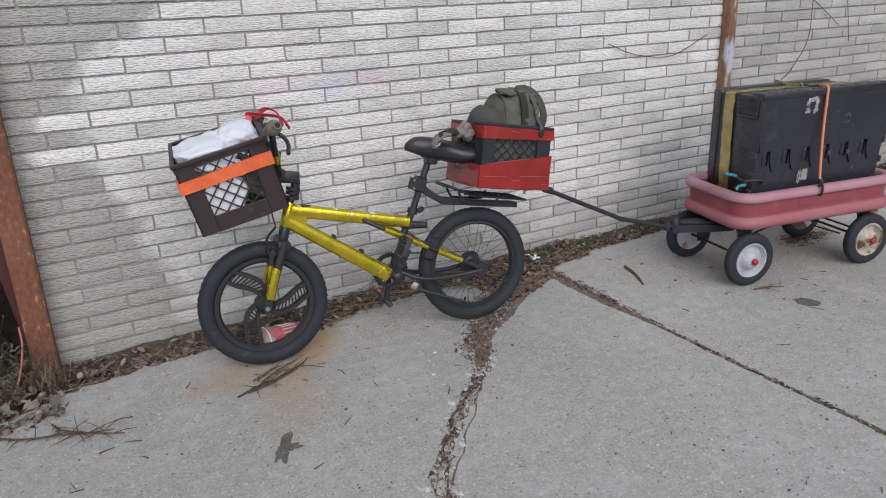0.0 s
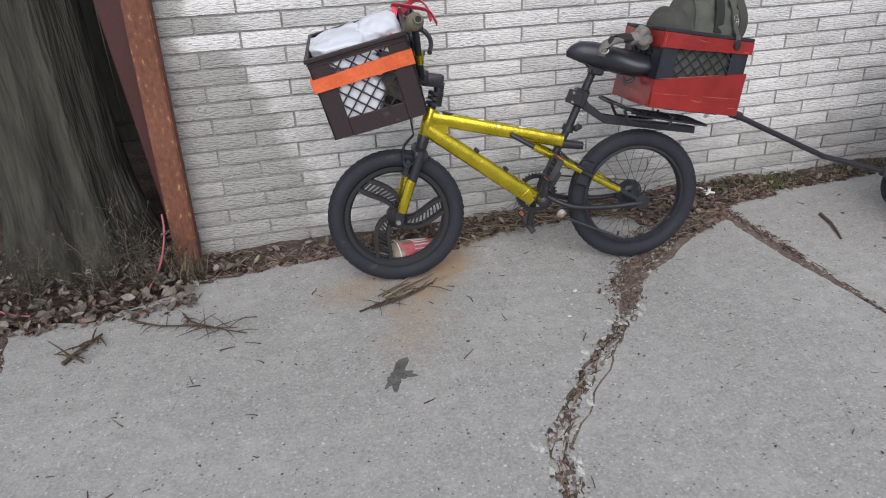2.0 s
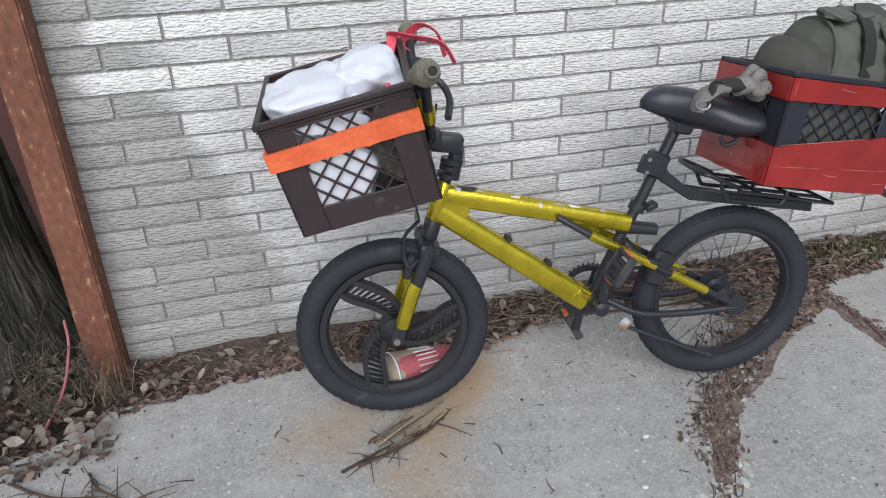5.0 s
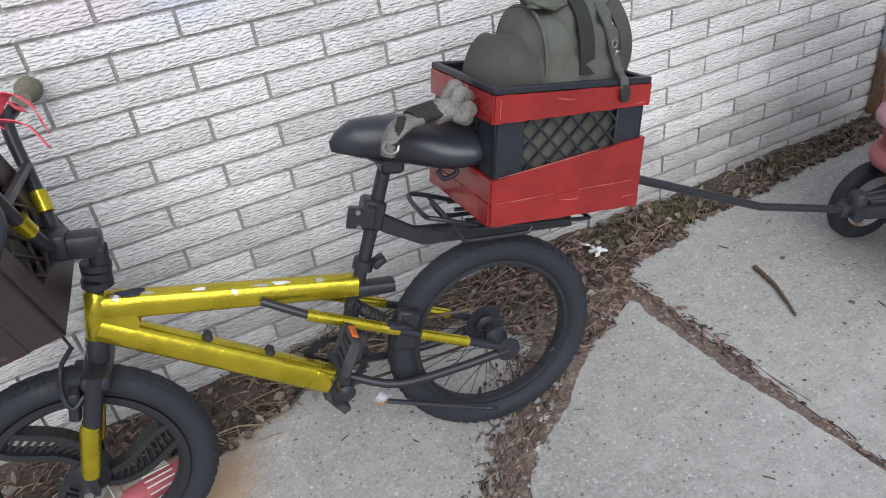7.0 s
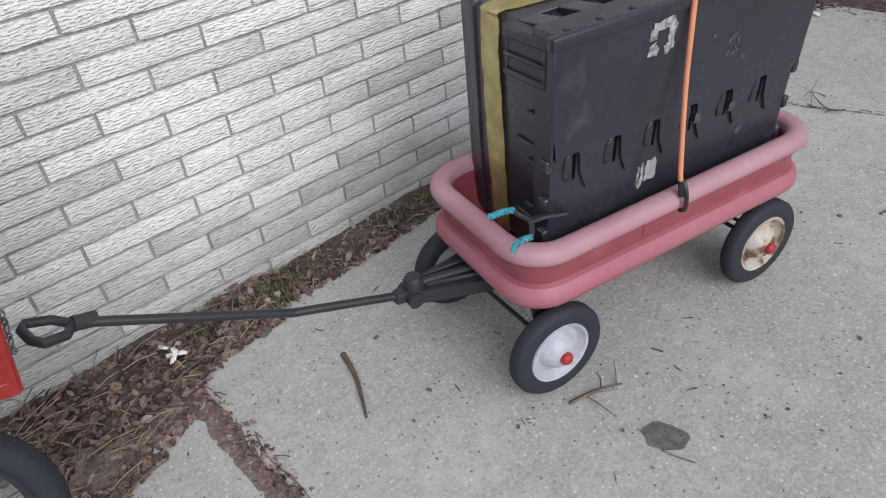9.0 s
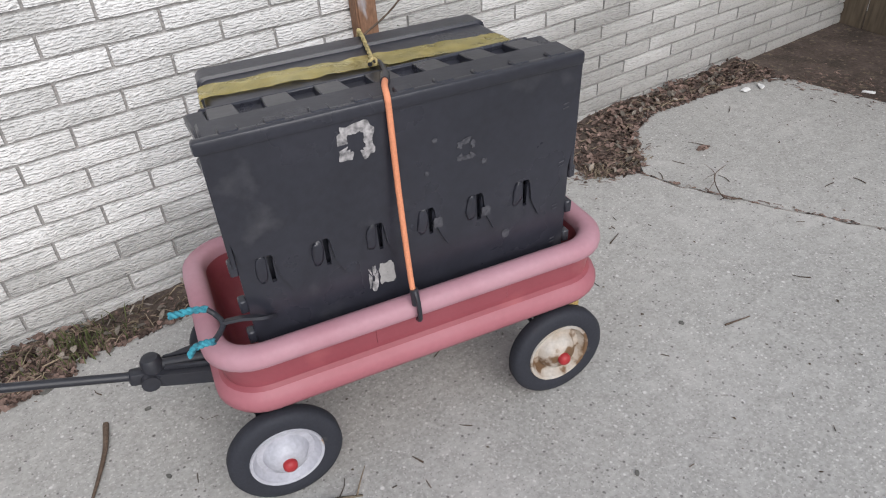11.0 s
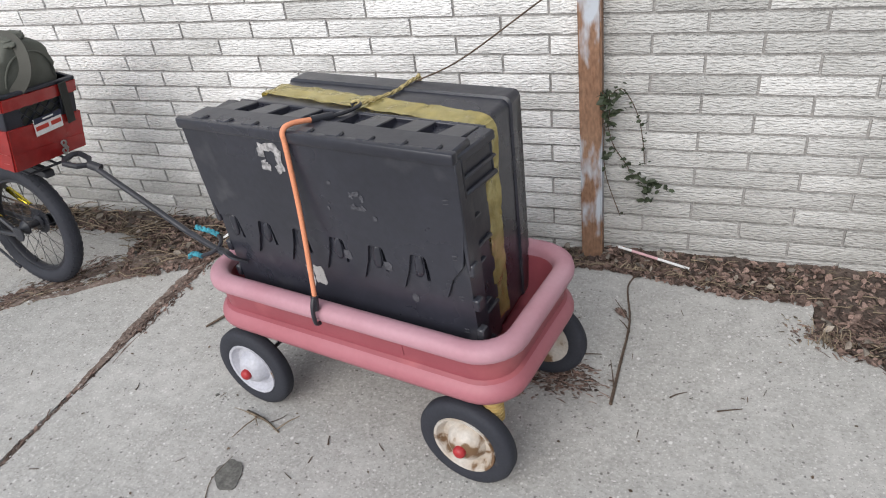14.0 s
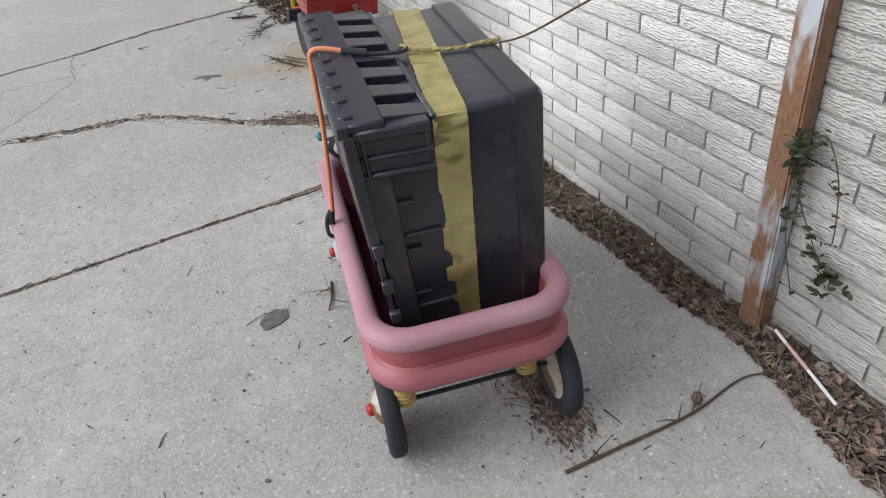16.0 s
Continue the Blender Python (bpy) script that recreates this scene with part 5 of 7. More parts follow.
# supermarket bags in it
for i, (p, s, sd) in enumerate((((-0.050, -0.005, 0.236), (0.106, 0.120, 0.050), 1), ((0.066, 0.040, 0.240), (0.078, 0.090, 0.050), 2), ((-0.060, -0.03, 0.115), (0.095, 0.130, 0.105), 3))):
    bm = lump(B(), s, Matrix(), 0.22, 1.0, sd, 5, 0.05)
    for v in bm.verts:
        q = v.co * 11 + Vector((sd * 3.1, sd, 0))
        fold = 1 - abs(noise.noise(Vector((q.x * 0.55 + q.y * 0.5, q.y * 0.3 - q.z * 0.2, q.z * 0.9 + q.x * 0.35))))
        v.co *= 1 + 0.16 * (fold ** 8 - 0.30) + 0.04 * noise.noise(q * 2.4)
    hold = pose(*p, 0, 8, 20 * i)
    back = hold.inverted()
    for v in bm.verts:
        q = hold @ v.co
        q.x, q.y = max(-0.141, min(0.141, q.x)), max(-0.124, min(0.124, q.y))
        q.z = max(0.015, q.z)
        v.co = back @ q
    solid("plastic_bag", bm, BAG, "crumpled white plastic bag stuffed into the brown crate", "bag", "bags in the front crate", m=FC @ pose(*p, 0, 8, 20 * i), angle=75)
bm = lump(B(), (0.020, 0.030, 0.040), Matrix(), 0.4, 2.0, 8, 3, 0.2)
solid("red_pouch", bm, PINK, "crumpled pink-red wrapper tucked in the crate corner", "wrapper", m=FC @ pose(0.112, -0.105, 0.220))

bm = lump(B(), (0.050, 0.100, 0.090), Matrix(), 0.3, 1.8, 12, 4, 0.25)
solid("dark_cloth", bm, CANVAS, "dark green cloth bundle in the brown crate", "bundle", m=FC @ pose(0.080, -0.02, 0.105))

RC = frame_from((0, 0, 0), (0.980, -0.072, -0.187), (0.193, 0.087, 0.977))
RW, RD, RH = 0.306, 0.266, 0.250
RC.translation = Vector((0.640, 3.174, 0.842)) + RC.to_3x3() @ Vector((RW / 2, RD / 2, -RH))
rear_crate = crate("milk_crate", RC, RW, RD, RH, CRATE_BLACK, "black plastic milk crate with red tape bands on the bicycle rack", top=0.045, low=0.07, cell=0.040, post_w=0.058)
for k in (0, 1, 2, 3):
    part("tape", tape_band(B(), RW, RD, [(0.190, 0.238), (0.200, 0.238), (0.200, 0.238), (0.190, 0.238)], (k,), 0.0075, 1), RED_TAPE, rear_crate, "glossy red tape band")
for k in (0, 1, 2, 3):
    part("tape", tape_band(B(), RW, RD, [(0.040, 0.090), (0.055, 0.140), (0.05, 0.13), (0.04, 0.100)], (k,), 0.0075, 5), RED_TAPE, rear_crate, "glossy red tape band")
for k in (0, 1, 2, 3):
    part("tape", tape_band(B(), RW, RD, [(0.004, 0.046), (0.004, 0.058), (0.004, 0.052), (0.004, 0.046)], (k,), 0.0092, 9), RED_TAPE, rear_crate, "glossy red tape band")
# glints on the tape's creases and scratches, drawn as thin pale lines
for k, pts in enumerate(([(-0.150, 0.0475), (-0.09, 0.0495), (-0.03, 0.0525)], [(0.02, 0.0540), (0.08, 0.0560), (0.145, 0.0585)], [(-0.02, 0.040), (0.005, 0.036), (0.020, 0.037), (0.021, 0.046)],
                         [(-0.145, 0.094), (-0.08, 0.1035), (0.0, 0.116), (0.06, 0.126)], [(-0.1475, 0.198), (-0.1475, 0.215), (-0.146, 0.232)], [(0.125, 0.203), (0.140, 0.206), (0.148, 0.206)],
                         [(0.120, 0.026), (0.135, 0.028), (0.146, 0.028)], [(-0.04, 0.226), (-0.02, 0.223), (0.0, 0.221)])):
    bm = tube(B(), [(x, -RD / 2 - (0.0092 if z < 0.06 else 0.0078), z) for x, z in pts], [0.0005] + [0.0011] * (len(pts) - 2) + [0.0004], 6)
    part("crease", bm, TAPE_GLINT, rear_crate, "pale scratched crease in the tape, its glint painted on")
# bumper sticker on the rear face
bm = B()
rbox(bm, (0.002, 0.105, 0.058), pose(RW / 2 + 0.0125, 0.005, 0.128, 4, 0, 0), 0.0005)
sticker = part("sticker", bm, PAPER, rear_crate, "white sticker with navy and red print")
bm = B()
rbox(bm, (0.001, 0.105, 0.018), pose(RW / 2 + 0.0142, 0.005, 0.149, 4, 0, 0))
part("sticker_band", bm, NAVY, sticker)
for y0, w in ((-0.020, 0.048), (0.033, 0.038)):
    bm = B()
    rbox(bm, (0.001, w, 0.014), pose(RW / 2 + 0.0142, y0, 0.1235 + 0.07 * (y0 - 0.005), 4, 0, 0))
    part("print_bar", bm, RED_INK, sticker)
bm = B()
rbox(bm, (0.001, 0.04, 0.005), pose(RW / 2 + 0.0152, 0.005, 0.150, 4, 0, 0))
part("print_bar", bm, PAPER, sticker)
bm = B()
rbox(bm, (0.006, 0.030, 0.14), pose(RW / 2 + 0.016, 0.085, 0.175, 6, 0, 0), 0.002)
part("strap", bm, STRAP, rear_crate, "grey-black hanging strap")
bm = B()
rng = random.Random(3)
for j in range(2):
    for i in range(6):
        y, z = 0.045 + 0.006 * j + rng.uniform(-0.004, 0.004), 0.045 - i * 0.014
        tube(bm, [(RW / 2 + 0.016 + 0.004 * math.cos(a), y + 0.006 * math.cos(a + i % 2 * 1.5), z + 0.009 * math.sin(a)) for a in [k * math.pi / 4 for k in range(8)]], 0.0016, 5, closed=True)
part("chain", bm, STEEL, rear_crate, "short steel chain")

# duffel bag in the rear crate
duffel = thing("duffel_bag", RC @ pose(0.026, 0.010, 0.246), "olive green canvas duffel bag stuffed in the rear crate", "bag")


def duffel_ring(x, grow=0.0):
    """(half depth, top, bottom) of the soft body at x"""
    t = (x + 0.088) / 0.198
    k = max(0.0, min(1.0, t))
    rise = 0.104 + 0.034 * min(1.0, k / 0.5) - 0.014 * max(0.0, (k - 0.7) / 0.3)
    end = min(1.0, math.sqrt(max(0.0, min(t, 1 - t)) / 0.14 + 0.10))
    return (0.098 + 0.014 * k) * end + grow, rise * end + grow, -0.06


def pocket_ring(x):
    t = (x + 0.166) / 0.116
    end = min(1.0, math.sqrt(max(0.0, t) / 0.42 + 0.03))
    return 0.092 * end, 0.070 * end, -0.055


def soft_loft(ring, x0, x1, fold, seed):
    bm = B()
    n, count, rows = 40, 45, []
    for i in range(count):
        x = x0 + (x1 - x0) * i / (count - 1)
        hy, up, lo = ring(x)
        row = []
        for j in range(n):
            a = 2 * math.pi * j / n
            y = hy * math.copysign(abs(math.cos(a)) ** 0.85, math.cos(a))
            z = up * math.sin(a) ** 0.9 if math.sin(a) > 0 else lo * abs(math.sin(a)) ** 0.6
            crease = (1 - abs(noise.noise(Vector((x * 9 + z * 13 + seed, y * 8, z * 9 - x * 10))))) ** 7
            d = fold * (0.9 * noise.noise(Vector((x * 14, y * 14, z * 14 + seed))) - 1.3 * crease + 0.3)
            row.append(bm.verts.new((x, y * (1 + d / 0.09), z + d * max(0, math.sin(a)))))
        rows.append(row)
    for A, C in zip(rows, rows[1:]):
        for j in range(n):
            bm.faces.new((A[j], A[(j + 1) % n], C[(j + 1) % n], C[j]))
    bm.faces.new(rows[0][::-1])
    bm.faces.new(rows[-1])
    return bm


part("body", soft_loft(duffel_ring, -0.088, 0.110, 0.012, 3.0), CANVAS, duffel, angle=80)
# same canvas as the body, given a darker colour for its shade
part("end_pocket", soft_loft(pocket_ring, -0.166, -0.050, 0.005, 8.0), CANVAS_SHADE_STRAP, duffel, "rounded end pocket, its shade painted into the canvas colour", angle=80)


def duffel_arc(x, a0, a1, grow, lean=0.0):
    out = []
    for i in range(25):
        a = a0 + (a1 - a0) * i / 24
        xx = x + lean * math.cos(a)
        hy, up, lo = duffel_ring(xx, grow)
        out.append(Vector((xx, -hy * math.copysign(abs(math.cos(a)) ** 0.85, math.cos(a)), up * math.sin(a) ** 0.9)))
    return out


for x in (-0.060, 0.096):
    part("piping", tube(B(), duffel_arc(x, 0.05, math.pi - 0.05, 0.003), 0.0035, 8), CANVAS, duffel)
P = duffel_arc(0.020, 0.04, math.pi - 0.04, 0.001)
part("strap", ribbon(B(), P, 0.030, [(0, p.y, p.z) for p in P], 0.005), STRAP, duffel, "dark webbing band sewn round the bag")
# gathered top flap
for k, (x, y, z, sx, sy, sz, rz) in enumerate(((-0.020, -0.020, 0.132, 0.060, 0.036, 0.012, 25), (0.035, -0.005, 0.140, 0.050, 0.050, 0.012, -20), (0.065, -0.030, 0.132, 0.035, 0.030, 0.011, 10))):
    part("flap", lump(B(), (sx, sy, sz), pose(x, y, z - 0.004, 14, -4, rz), 0.22, 1.4, 21 + k, 4, 0.12), CANVAS, duffel, angle=80)
P = curve_pts([(0.020, -0.020, 0.140), (0.066, -0.022, 0.144), (0.108, -0.028, 0.124), (0.134, -0.040, 0.082), (0.136, -0.056, 0.038), (0.108, -0.078, -0.012)], 7)
part("shoulder_strap", ribbon(B(), P, 0.038, [Vector((0.5 * (p.x - 0.07), -0.10, 0.5 * (p.z - 0.03))) for p in P], 0.006), CANVAS_SHADE_STRAP, duffel, "wide dark olive shoulder strap standing out in a loop")
P = curve_pts([(0.060, -0.060, 0.124), (0.064, -0.098, 0.084), (0.068, -0.116, 0.044), (0.070, -0.134, 0.016), (0.070, -0.149, 0.006), (0.071, -0.154, -0.016)], 6)
part("strap_end", ribbon(B(), P, 0.019, (0.3, -1, 0.3), 0.004), CANVAS, duffel)
bm = lump(B(), (0.011, 0.006, 0.016), pose(0.071, -0.155, -0.020), 0.2, 2, 3, 2)
part("strap_tip", bm, STRAP, duffel)
bm = B()
rbox(bm, (0.010, 0.004, 0.022), pose(0.068, -0.122, 0.040, 20, 0, 4), 0.002)
tube(bm, [Vector((0.066, -0.112, 0.060)) + Vector((0.006 * math.cos(a), -0.004, 0.007 * math.sin(a))) for a in [k * math.pi / 5 for k in range(10)]], 0.0018, 6, closed=True)
part("buckle", bm, STEEL, duffel, "steel zip puller")

# glove draped over the saddle
glove = thing("work_glove", bike.matrix_world @ pose(0.012, 0, 0), "worn grey and black fabric glove draped over the saddle", "glove")


def cloth(bm, pts, widths, thick, seed):
    """A soft flattened sleeve along pts."""
    P = curve_pts(pts, 7)
    n, rows = 18, []
    for i, p in enumerate(P):
        d = (P[min(i + 1, len(P) - 1)] - P[max(i - 1, 0)]).normalized()
        c = Vector((0, 1, 0)) - d * d.y
        c.normalize()
        u = c.cross(d)
        t = i / (len(P) - 1) * (len(widths) - 1)
        k = min(int(t), len(widths) - 2)
        w = widths[k] + (widths[k + 1] - widths[k]) * (t - k)
        row = []
        for j in range(n):
            a = 2 * math.pi * j / n
            f = 1 + 0.22 * noise.noise(Vector((math.cos(a) * 1.5, math.sin(a) * 1.5, i * 0.16 + seed)))
            row.append(bm.verts.new(p + c * math.cos(a) * w * f + u * math.sin(a) * thick * f))
        rows.append(row)
    for A, C in zip(rows, rows[1:]):
        for j in range(n):
            bm.faces.new((A[j], A[(j + 1) % n], C[(j + 1) % n], C[j]))
    bm.faces.new(rows[0][::-1])
    bm.faces.new(rows[-1])
    return bm


part("cuff", cloth(B(), [(-0.186, -0.122, 0.752), (-0.176, -0.118, 0.776), (-0.150, -0.106, 0.792), (-0.118, -0.098, 0.796)], (0.020, 0.029, 0.031, 0.028), 0.011, 1), GLOVE, glove, angle=80)
part("palm", cloth(B(), [(-0.128, -0.096, 0.797), (-0.104, -0.092, 0.800), (-0.082, -0.088, 0.798), (-0.060, -0.084, 0.792)], (0.027, 0.034, 0.034, 0.029), 0.014, 4), STRAP, glove, "black palm", angle=80)
part("back", cloth(B(), [(-0.088, -0.094, 0.795), (-0.066, -0.090, 0.796), (-0.044, -0.082, 0.790), (-0.028, -0.074, 0.772)], (0.026, 0.036, 0.037, 0.028), 0.019, 9), GLOVE, glove, "grey knitted back", angle=80)
for i, (y, z, L) in enumerate(((-0.116, 0.786, 0.020), (-0.092, 0.806, 0.022), (-0.066, 0.812, 0.020))):
    part("finger", cloth(B(), [(-0.058, y + 0.004, 0.790), (-0.044, y, z), (-0.044 + L * 0.6, y + 0.004, z + 0.010), (-0.044 + L, y + 0.008, z - 0.004)], (0.013, 0.0145, 0.014, 0.011), 0.013, 7 + i), GLOVE, glove, angle=80)
part("wrist_strap", cloth(B(), [(-0.176, -0.140, 0.772), (-0.160, -0.130, 0.794), (-0.148, -0.110, 0.804)], (0.009, 0.010, 0.009), 0.007, 12), STRAP, glove, angle=80)
bm = B()
m = pose(-0.182, -0.140, 0.772, 60, 0, -25)
tube(bm, [m @ Vector((0.013 * math.cos(a), 0.011 * math.sin(a), 0)) for a in [2 * math.pi * k / 14 for k in range(14)]], 0.0028, 6, closed=True)
part("ring", bm, STEEL, glove, "metal ring on the cuff")
bm = lump(B(), (0.168, 0.160, 0.150), Matrix(), 0.12, 1.8, 14, 4, 0.12)
for v in bm.verts:
    v.co = Vector((max(-0.138, min(0.138, v.co.x)), max(-0.114, min(0.114, v.co.y)), max(-0.108, min(0.085, v.co.z))))
solid("dark_cloth", bm, CANVAS, "crumpled olive cloth filling the rear crate under the duffel bag", "bundle", m=RC @ pose(0, 0, 0.115), angle=70)


# ---- wagon ----
WM = pose(1.818, 2.845, 0, 0, 0, -10.8)
wagon = thing("toy_wagon", WM, "faded red toy wagon with white-hubbed rubber wheels and black pull handle", "wagon")
TU, TN = 0.352, 0.230          # middle of the tray


def round_rect(hx, hy, r, n=7):
    out = []
    for cx, cy, a0 in ((hx - r, hy - r, 0), (-hx + r, hy - r, 90), (-hx + r, -hy + r, 180), (hx - r, -hy + r, 270)):
        for i in range(n + 1):
            a = radians(a0 + 90 * i / n)
            out.append((cx + r * math.cos(a), cy + r * math.sin(a)))
    return out


def tray_loft(bm, prof, closed=False):
    rings = []
    for inset, z in prof:
        o = round_rect(0.449 - inset, 0.231 - inset, max(0.02, 0.105 - inset * 0.8))
        rings.append([bm.verts.new((TU + x, TN + y, z)) for x, y in o])
    n = len(rings[0])
    for A, C in zip(rings, rings[1:] + ([rings[0]] if closed else [])):
        for j in range(n):
            bm.faces.new((A[j], A[(j + 1) % n], C[(j + 1) % n], C[j]))
    return rings


bm = B()
prof = [(0.019, 0.412), (0.024, 0.345), (0.026, 0.326), (0.018, 0.319), (0.008, 0.310), (0.003, 0.296), (0.003, 0.284), (0.010, 0.271), (0.026, 0.262), (0.05, 0.258)]
R = tray_loft(bm, prof[:4])
part("tray", bm, WAGON_RED, wagon, angle=50)
bm = B()
R = tray_loft(bm, prof[3:])
bm.faces.new(R[-1])
part("bead", bm, WAGON_BEAD, wagon, "pinkish rolled bottom edge", angle=60)
bm = B()
R = tray_loft(bm, [(0.046, 0.408), (0.056, 0.330), (0.068, 0.285), (0.090, 0.272)])
bm.faces.new(R[-1][::-1])
part("tray_inside", bm, WAGON_RED, wagon, angle=50)
bm = B()
tray_loft(bm, [(0.049, 0.400), (0.047, 0.416), (0.040, 0.425), (0.028, 0.428), (0.012, 0.425), (0.003, 0.417), (0.000, 0.404), (0.001, 0.394), (0.006, 0.389), (0.017, 0.388), (0.036, 0.396)], closed=True)
part("rim", bm, WAGON_RIM, wagon, "chalky faded pink rolled rim", angle=60)
bm = B()
rbox(bm, (0.30, 0.003, 0.040), pose(TU + 0.03, TN - 0.2085, 0.360, 3, 0, 0), 0.001)
part("panel", bm, WAGON_RED, wagon, "darker red panel where lettering was")


def wagon_wheel(x, y, out, enamel, turn=0, label=""):
    w = new("wheel")
    w.parent = wagon
    w.matrix_basis = pose(x, y, 0.122, 0, 25 * turn, 0) @ (Matrix.Rotation(math.pi, 4, "Z") if out > 0 else Matrix())
    tagged(w, label)
    bm = B()
    lathe(bm, [(0.079, -0.017), (0.090, -0.0215), (0.108, -0.021), (0.117, -0.0175), (0.122, -0.010), (0.122, 0.010), (0.117, 0.0175), (0.108, 0.021), (0.090, 0.0215), (0.079, 0.017)], 48, None, closed=True)
    part("tyre", bm, RUBBER, w, "black rubber tyre")
    bm = B()
    lathe(bm, [(0.0, -0.030), (0.016, -0.036), (0.028, -0.033), (0.040, -0.023), (0.047, -0.008), (0.050, -0.003), (0.062, -0.001), (0.067, -0.006), (0.073, -0.019), (0.079, -0.021), (0.081, -0.015),
               (0.079, 0.018), (0.06, 0.012), (0.02, 0.02), (0.0, 0.02)][1:-1], 40)
    part("rim", bm, enamel, w, label)
    bm = B()
    lathe(bm, [(0.015, -0.033), (0.0155, -0.042), (0.014, -0.047), (0.009, -0.051), (0.003, -0.052)], 18)
    part("hubcap", bm, CAP_RED, w, "red plastic hub cap")
    return w


wagon_wheel(0.0, 0.030, -1, ENAMEL, 0, "white enamelled wheel disc")
wagon_wheel(0.666, 0.030, -1, ENAMEL_RUST, 1, "rust-stained white wheel disc")
wagon_wheel(-0.02, 0.435, 1, ENAMEL, 2, "white enamelled wheel disc")
wagon_wheel(0.680, 0.445, 1, ENAMEL_RUST, 3, "rust-stained white wheel disc")
for x, dx in ((0.0, -0.02), (0.666, 0)):
    bm = B()
    tube(bm, [(x, -0.012, 0.122), (x + dx, 0.48, 0.122)], 0.006, 10)
    part("axle", bm, BLACK_METAL, wagon)
    for y in (0.095, 0.375):
        bm = B()
        prof = []
        for i in range(6):
            prof += [(0.021, i * 0.011), (0.0245, i * 0.011 + 0.0035), (0.0245, i * 0.011 + 0.0075), (0.021, i * 0.011 + 0.0085)]
        lathe(bm, prof, 20, pose(0.722, 0.068 if y < 0.2 else 0.352, 0.182, 90, 0, 0) if x > 0.5 else pose(x + dx * y / 0.4 + 0.012, y, 0.190, 90, 0, 0))
        part("bushing", bm, TAN, wagon, "yellowed ribbed rubber bushing")
        bm = B()
        plate(bm, [(-0.05, 0.258), (0.05, 0.258), (0.035, 0.236), (0.018, 0.130), (0.012, 0.110), (-0.012, 0.110), (-0.018, 0.130), (-0.035, 0.236)], y - 0.030, y - 0.026, pose(x + dx * y / 0.4, 0, 0))
        part("bracket", bm, BLACK_METAL, wagon)
bm = B()
tube(bm, [(0.03, 0.10, 0.20), (0.35, 0.20, 0.215), (0.64, 0.34, 0.20)], 0.005, 8)
tube(bm, [(0.666, 0.05, 0.150), (0.666, 0.40, 0.150)], 0.005, 8)
part("brace", bm, BLACK_METAL, wagon)
# steering yoke and handle
inv = WM.inverted()
Y0, E1, P1, L1 = (inv @ Vector(p) for p in ((1.650, 3.170, 0.225), (1.387, 3.235, 0.303), (1.021, 3.301, 0.488), (0.945, 3.292, 0.518)))
bm = B()
A = [(0.04, TN - 0.060), (0.04, TN + 0.10), (-0.02, TN + 0.12), (Y0.x + 0.03, Y0.y + 0.030), (Y0.x - 0.012, Y0.y + 0.022), (Y0.x - 0.012, Y0.y - 0.022), (Y0.x + 0.03, Y0.y - 0.032), (-0.05, TN - 0.03)]
slab(bm, A, 0.205, 0.240)
bmesh.ops.bevel(bm, geom=list(bm.edges), offset=0.008, segments=2, affect="EDGES")
tube(bm, [(0.03, TN + 0.01, 0.243), (Y0.x + 0.03, Y0.y, 0.245)], 0.012, 10)
yoke = part("yoke", bm, BLACK, wagon, "black plastic steering yoke")
for d in (-0.026, 0.030):
    part("yoke_rib", bar(B(), (0.03, TN + 0.01 + d * 1.6, 0.244), (Y0.x + 0.035, Y0.y + d * 0.6, 0.246), 0.010, 0.012, bevel=0.003), BLACK, yoke)
part("boss", lathe(B(), [(0.006, 0.020), (0.018, 0.018), (0.023, 0.010), (0.024, -0.02)], 20, Matrix.Translation(Y0 + Vector((0.012, 0, 0.030))) @ pose(0, 0, 0, 90, 0, 0)), BLACK, yoke)
bm = B()
tube(bm, [Y0 + Vector((0, -0.032, -0.002)), Y0 + Vector((0, 0.032, -0.002))], 0.020, 14)
rbox(bm, (0.05, 0.030, 0.034), Matrix.Translation(Y0 + Vector((-0.018, 0.002, 0.004))) @ pose(0, 0, 0, 0, 12, 4), 0.008, 2)
part("pivot", bm, BLACK, wagon)
bm = B()
tube(bm, curve_pts([Y0, Y0.lerp(E1, 0.86), E1, E1.lerp(P1, 0.1), P1], 6), 0.0102, 12)
part("handle", bm, BLACK_METAL, wagon, "cranked black steel pull handle")
d = (L1 - P1).normalized()
sd = d.cross(Vector((0, 0, 1))).normalized()
bm = B()
tube(bm, [P1 + d * -0.03, P1 + d * 0.012], 0.015, 12)
loop = [P1 + d * 0.01, P1 + d * 0.035 + sd * 0.032, P1 + d * 0.075 + sd * 0.040, P1 + d * 0.088 + sd * 0.02, P1 + d * 0.088 - sd * 0.02, P1 + d * 0.075 - sd * 0.040, P1 + d * 0.035 - sd * 0.032]
tube(bm, loop, 0.0095, 10, closed=True)
part("grip", bm, BLACK, wagon, "black plastic loop grip")

# ---- storage tote lying on its side in the wagon ----
tote = thing("storage_tote", WM @ pose(0.355, 0.0, 0.285, 0, 0, 0), "scuffed black plastic attached-lid tote lying on its side in the wagon", "storage box")
BZ = 0.548          # its height as it lies


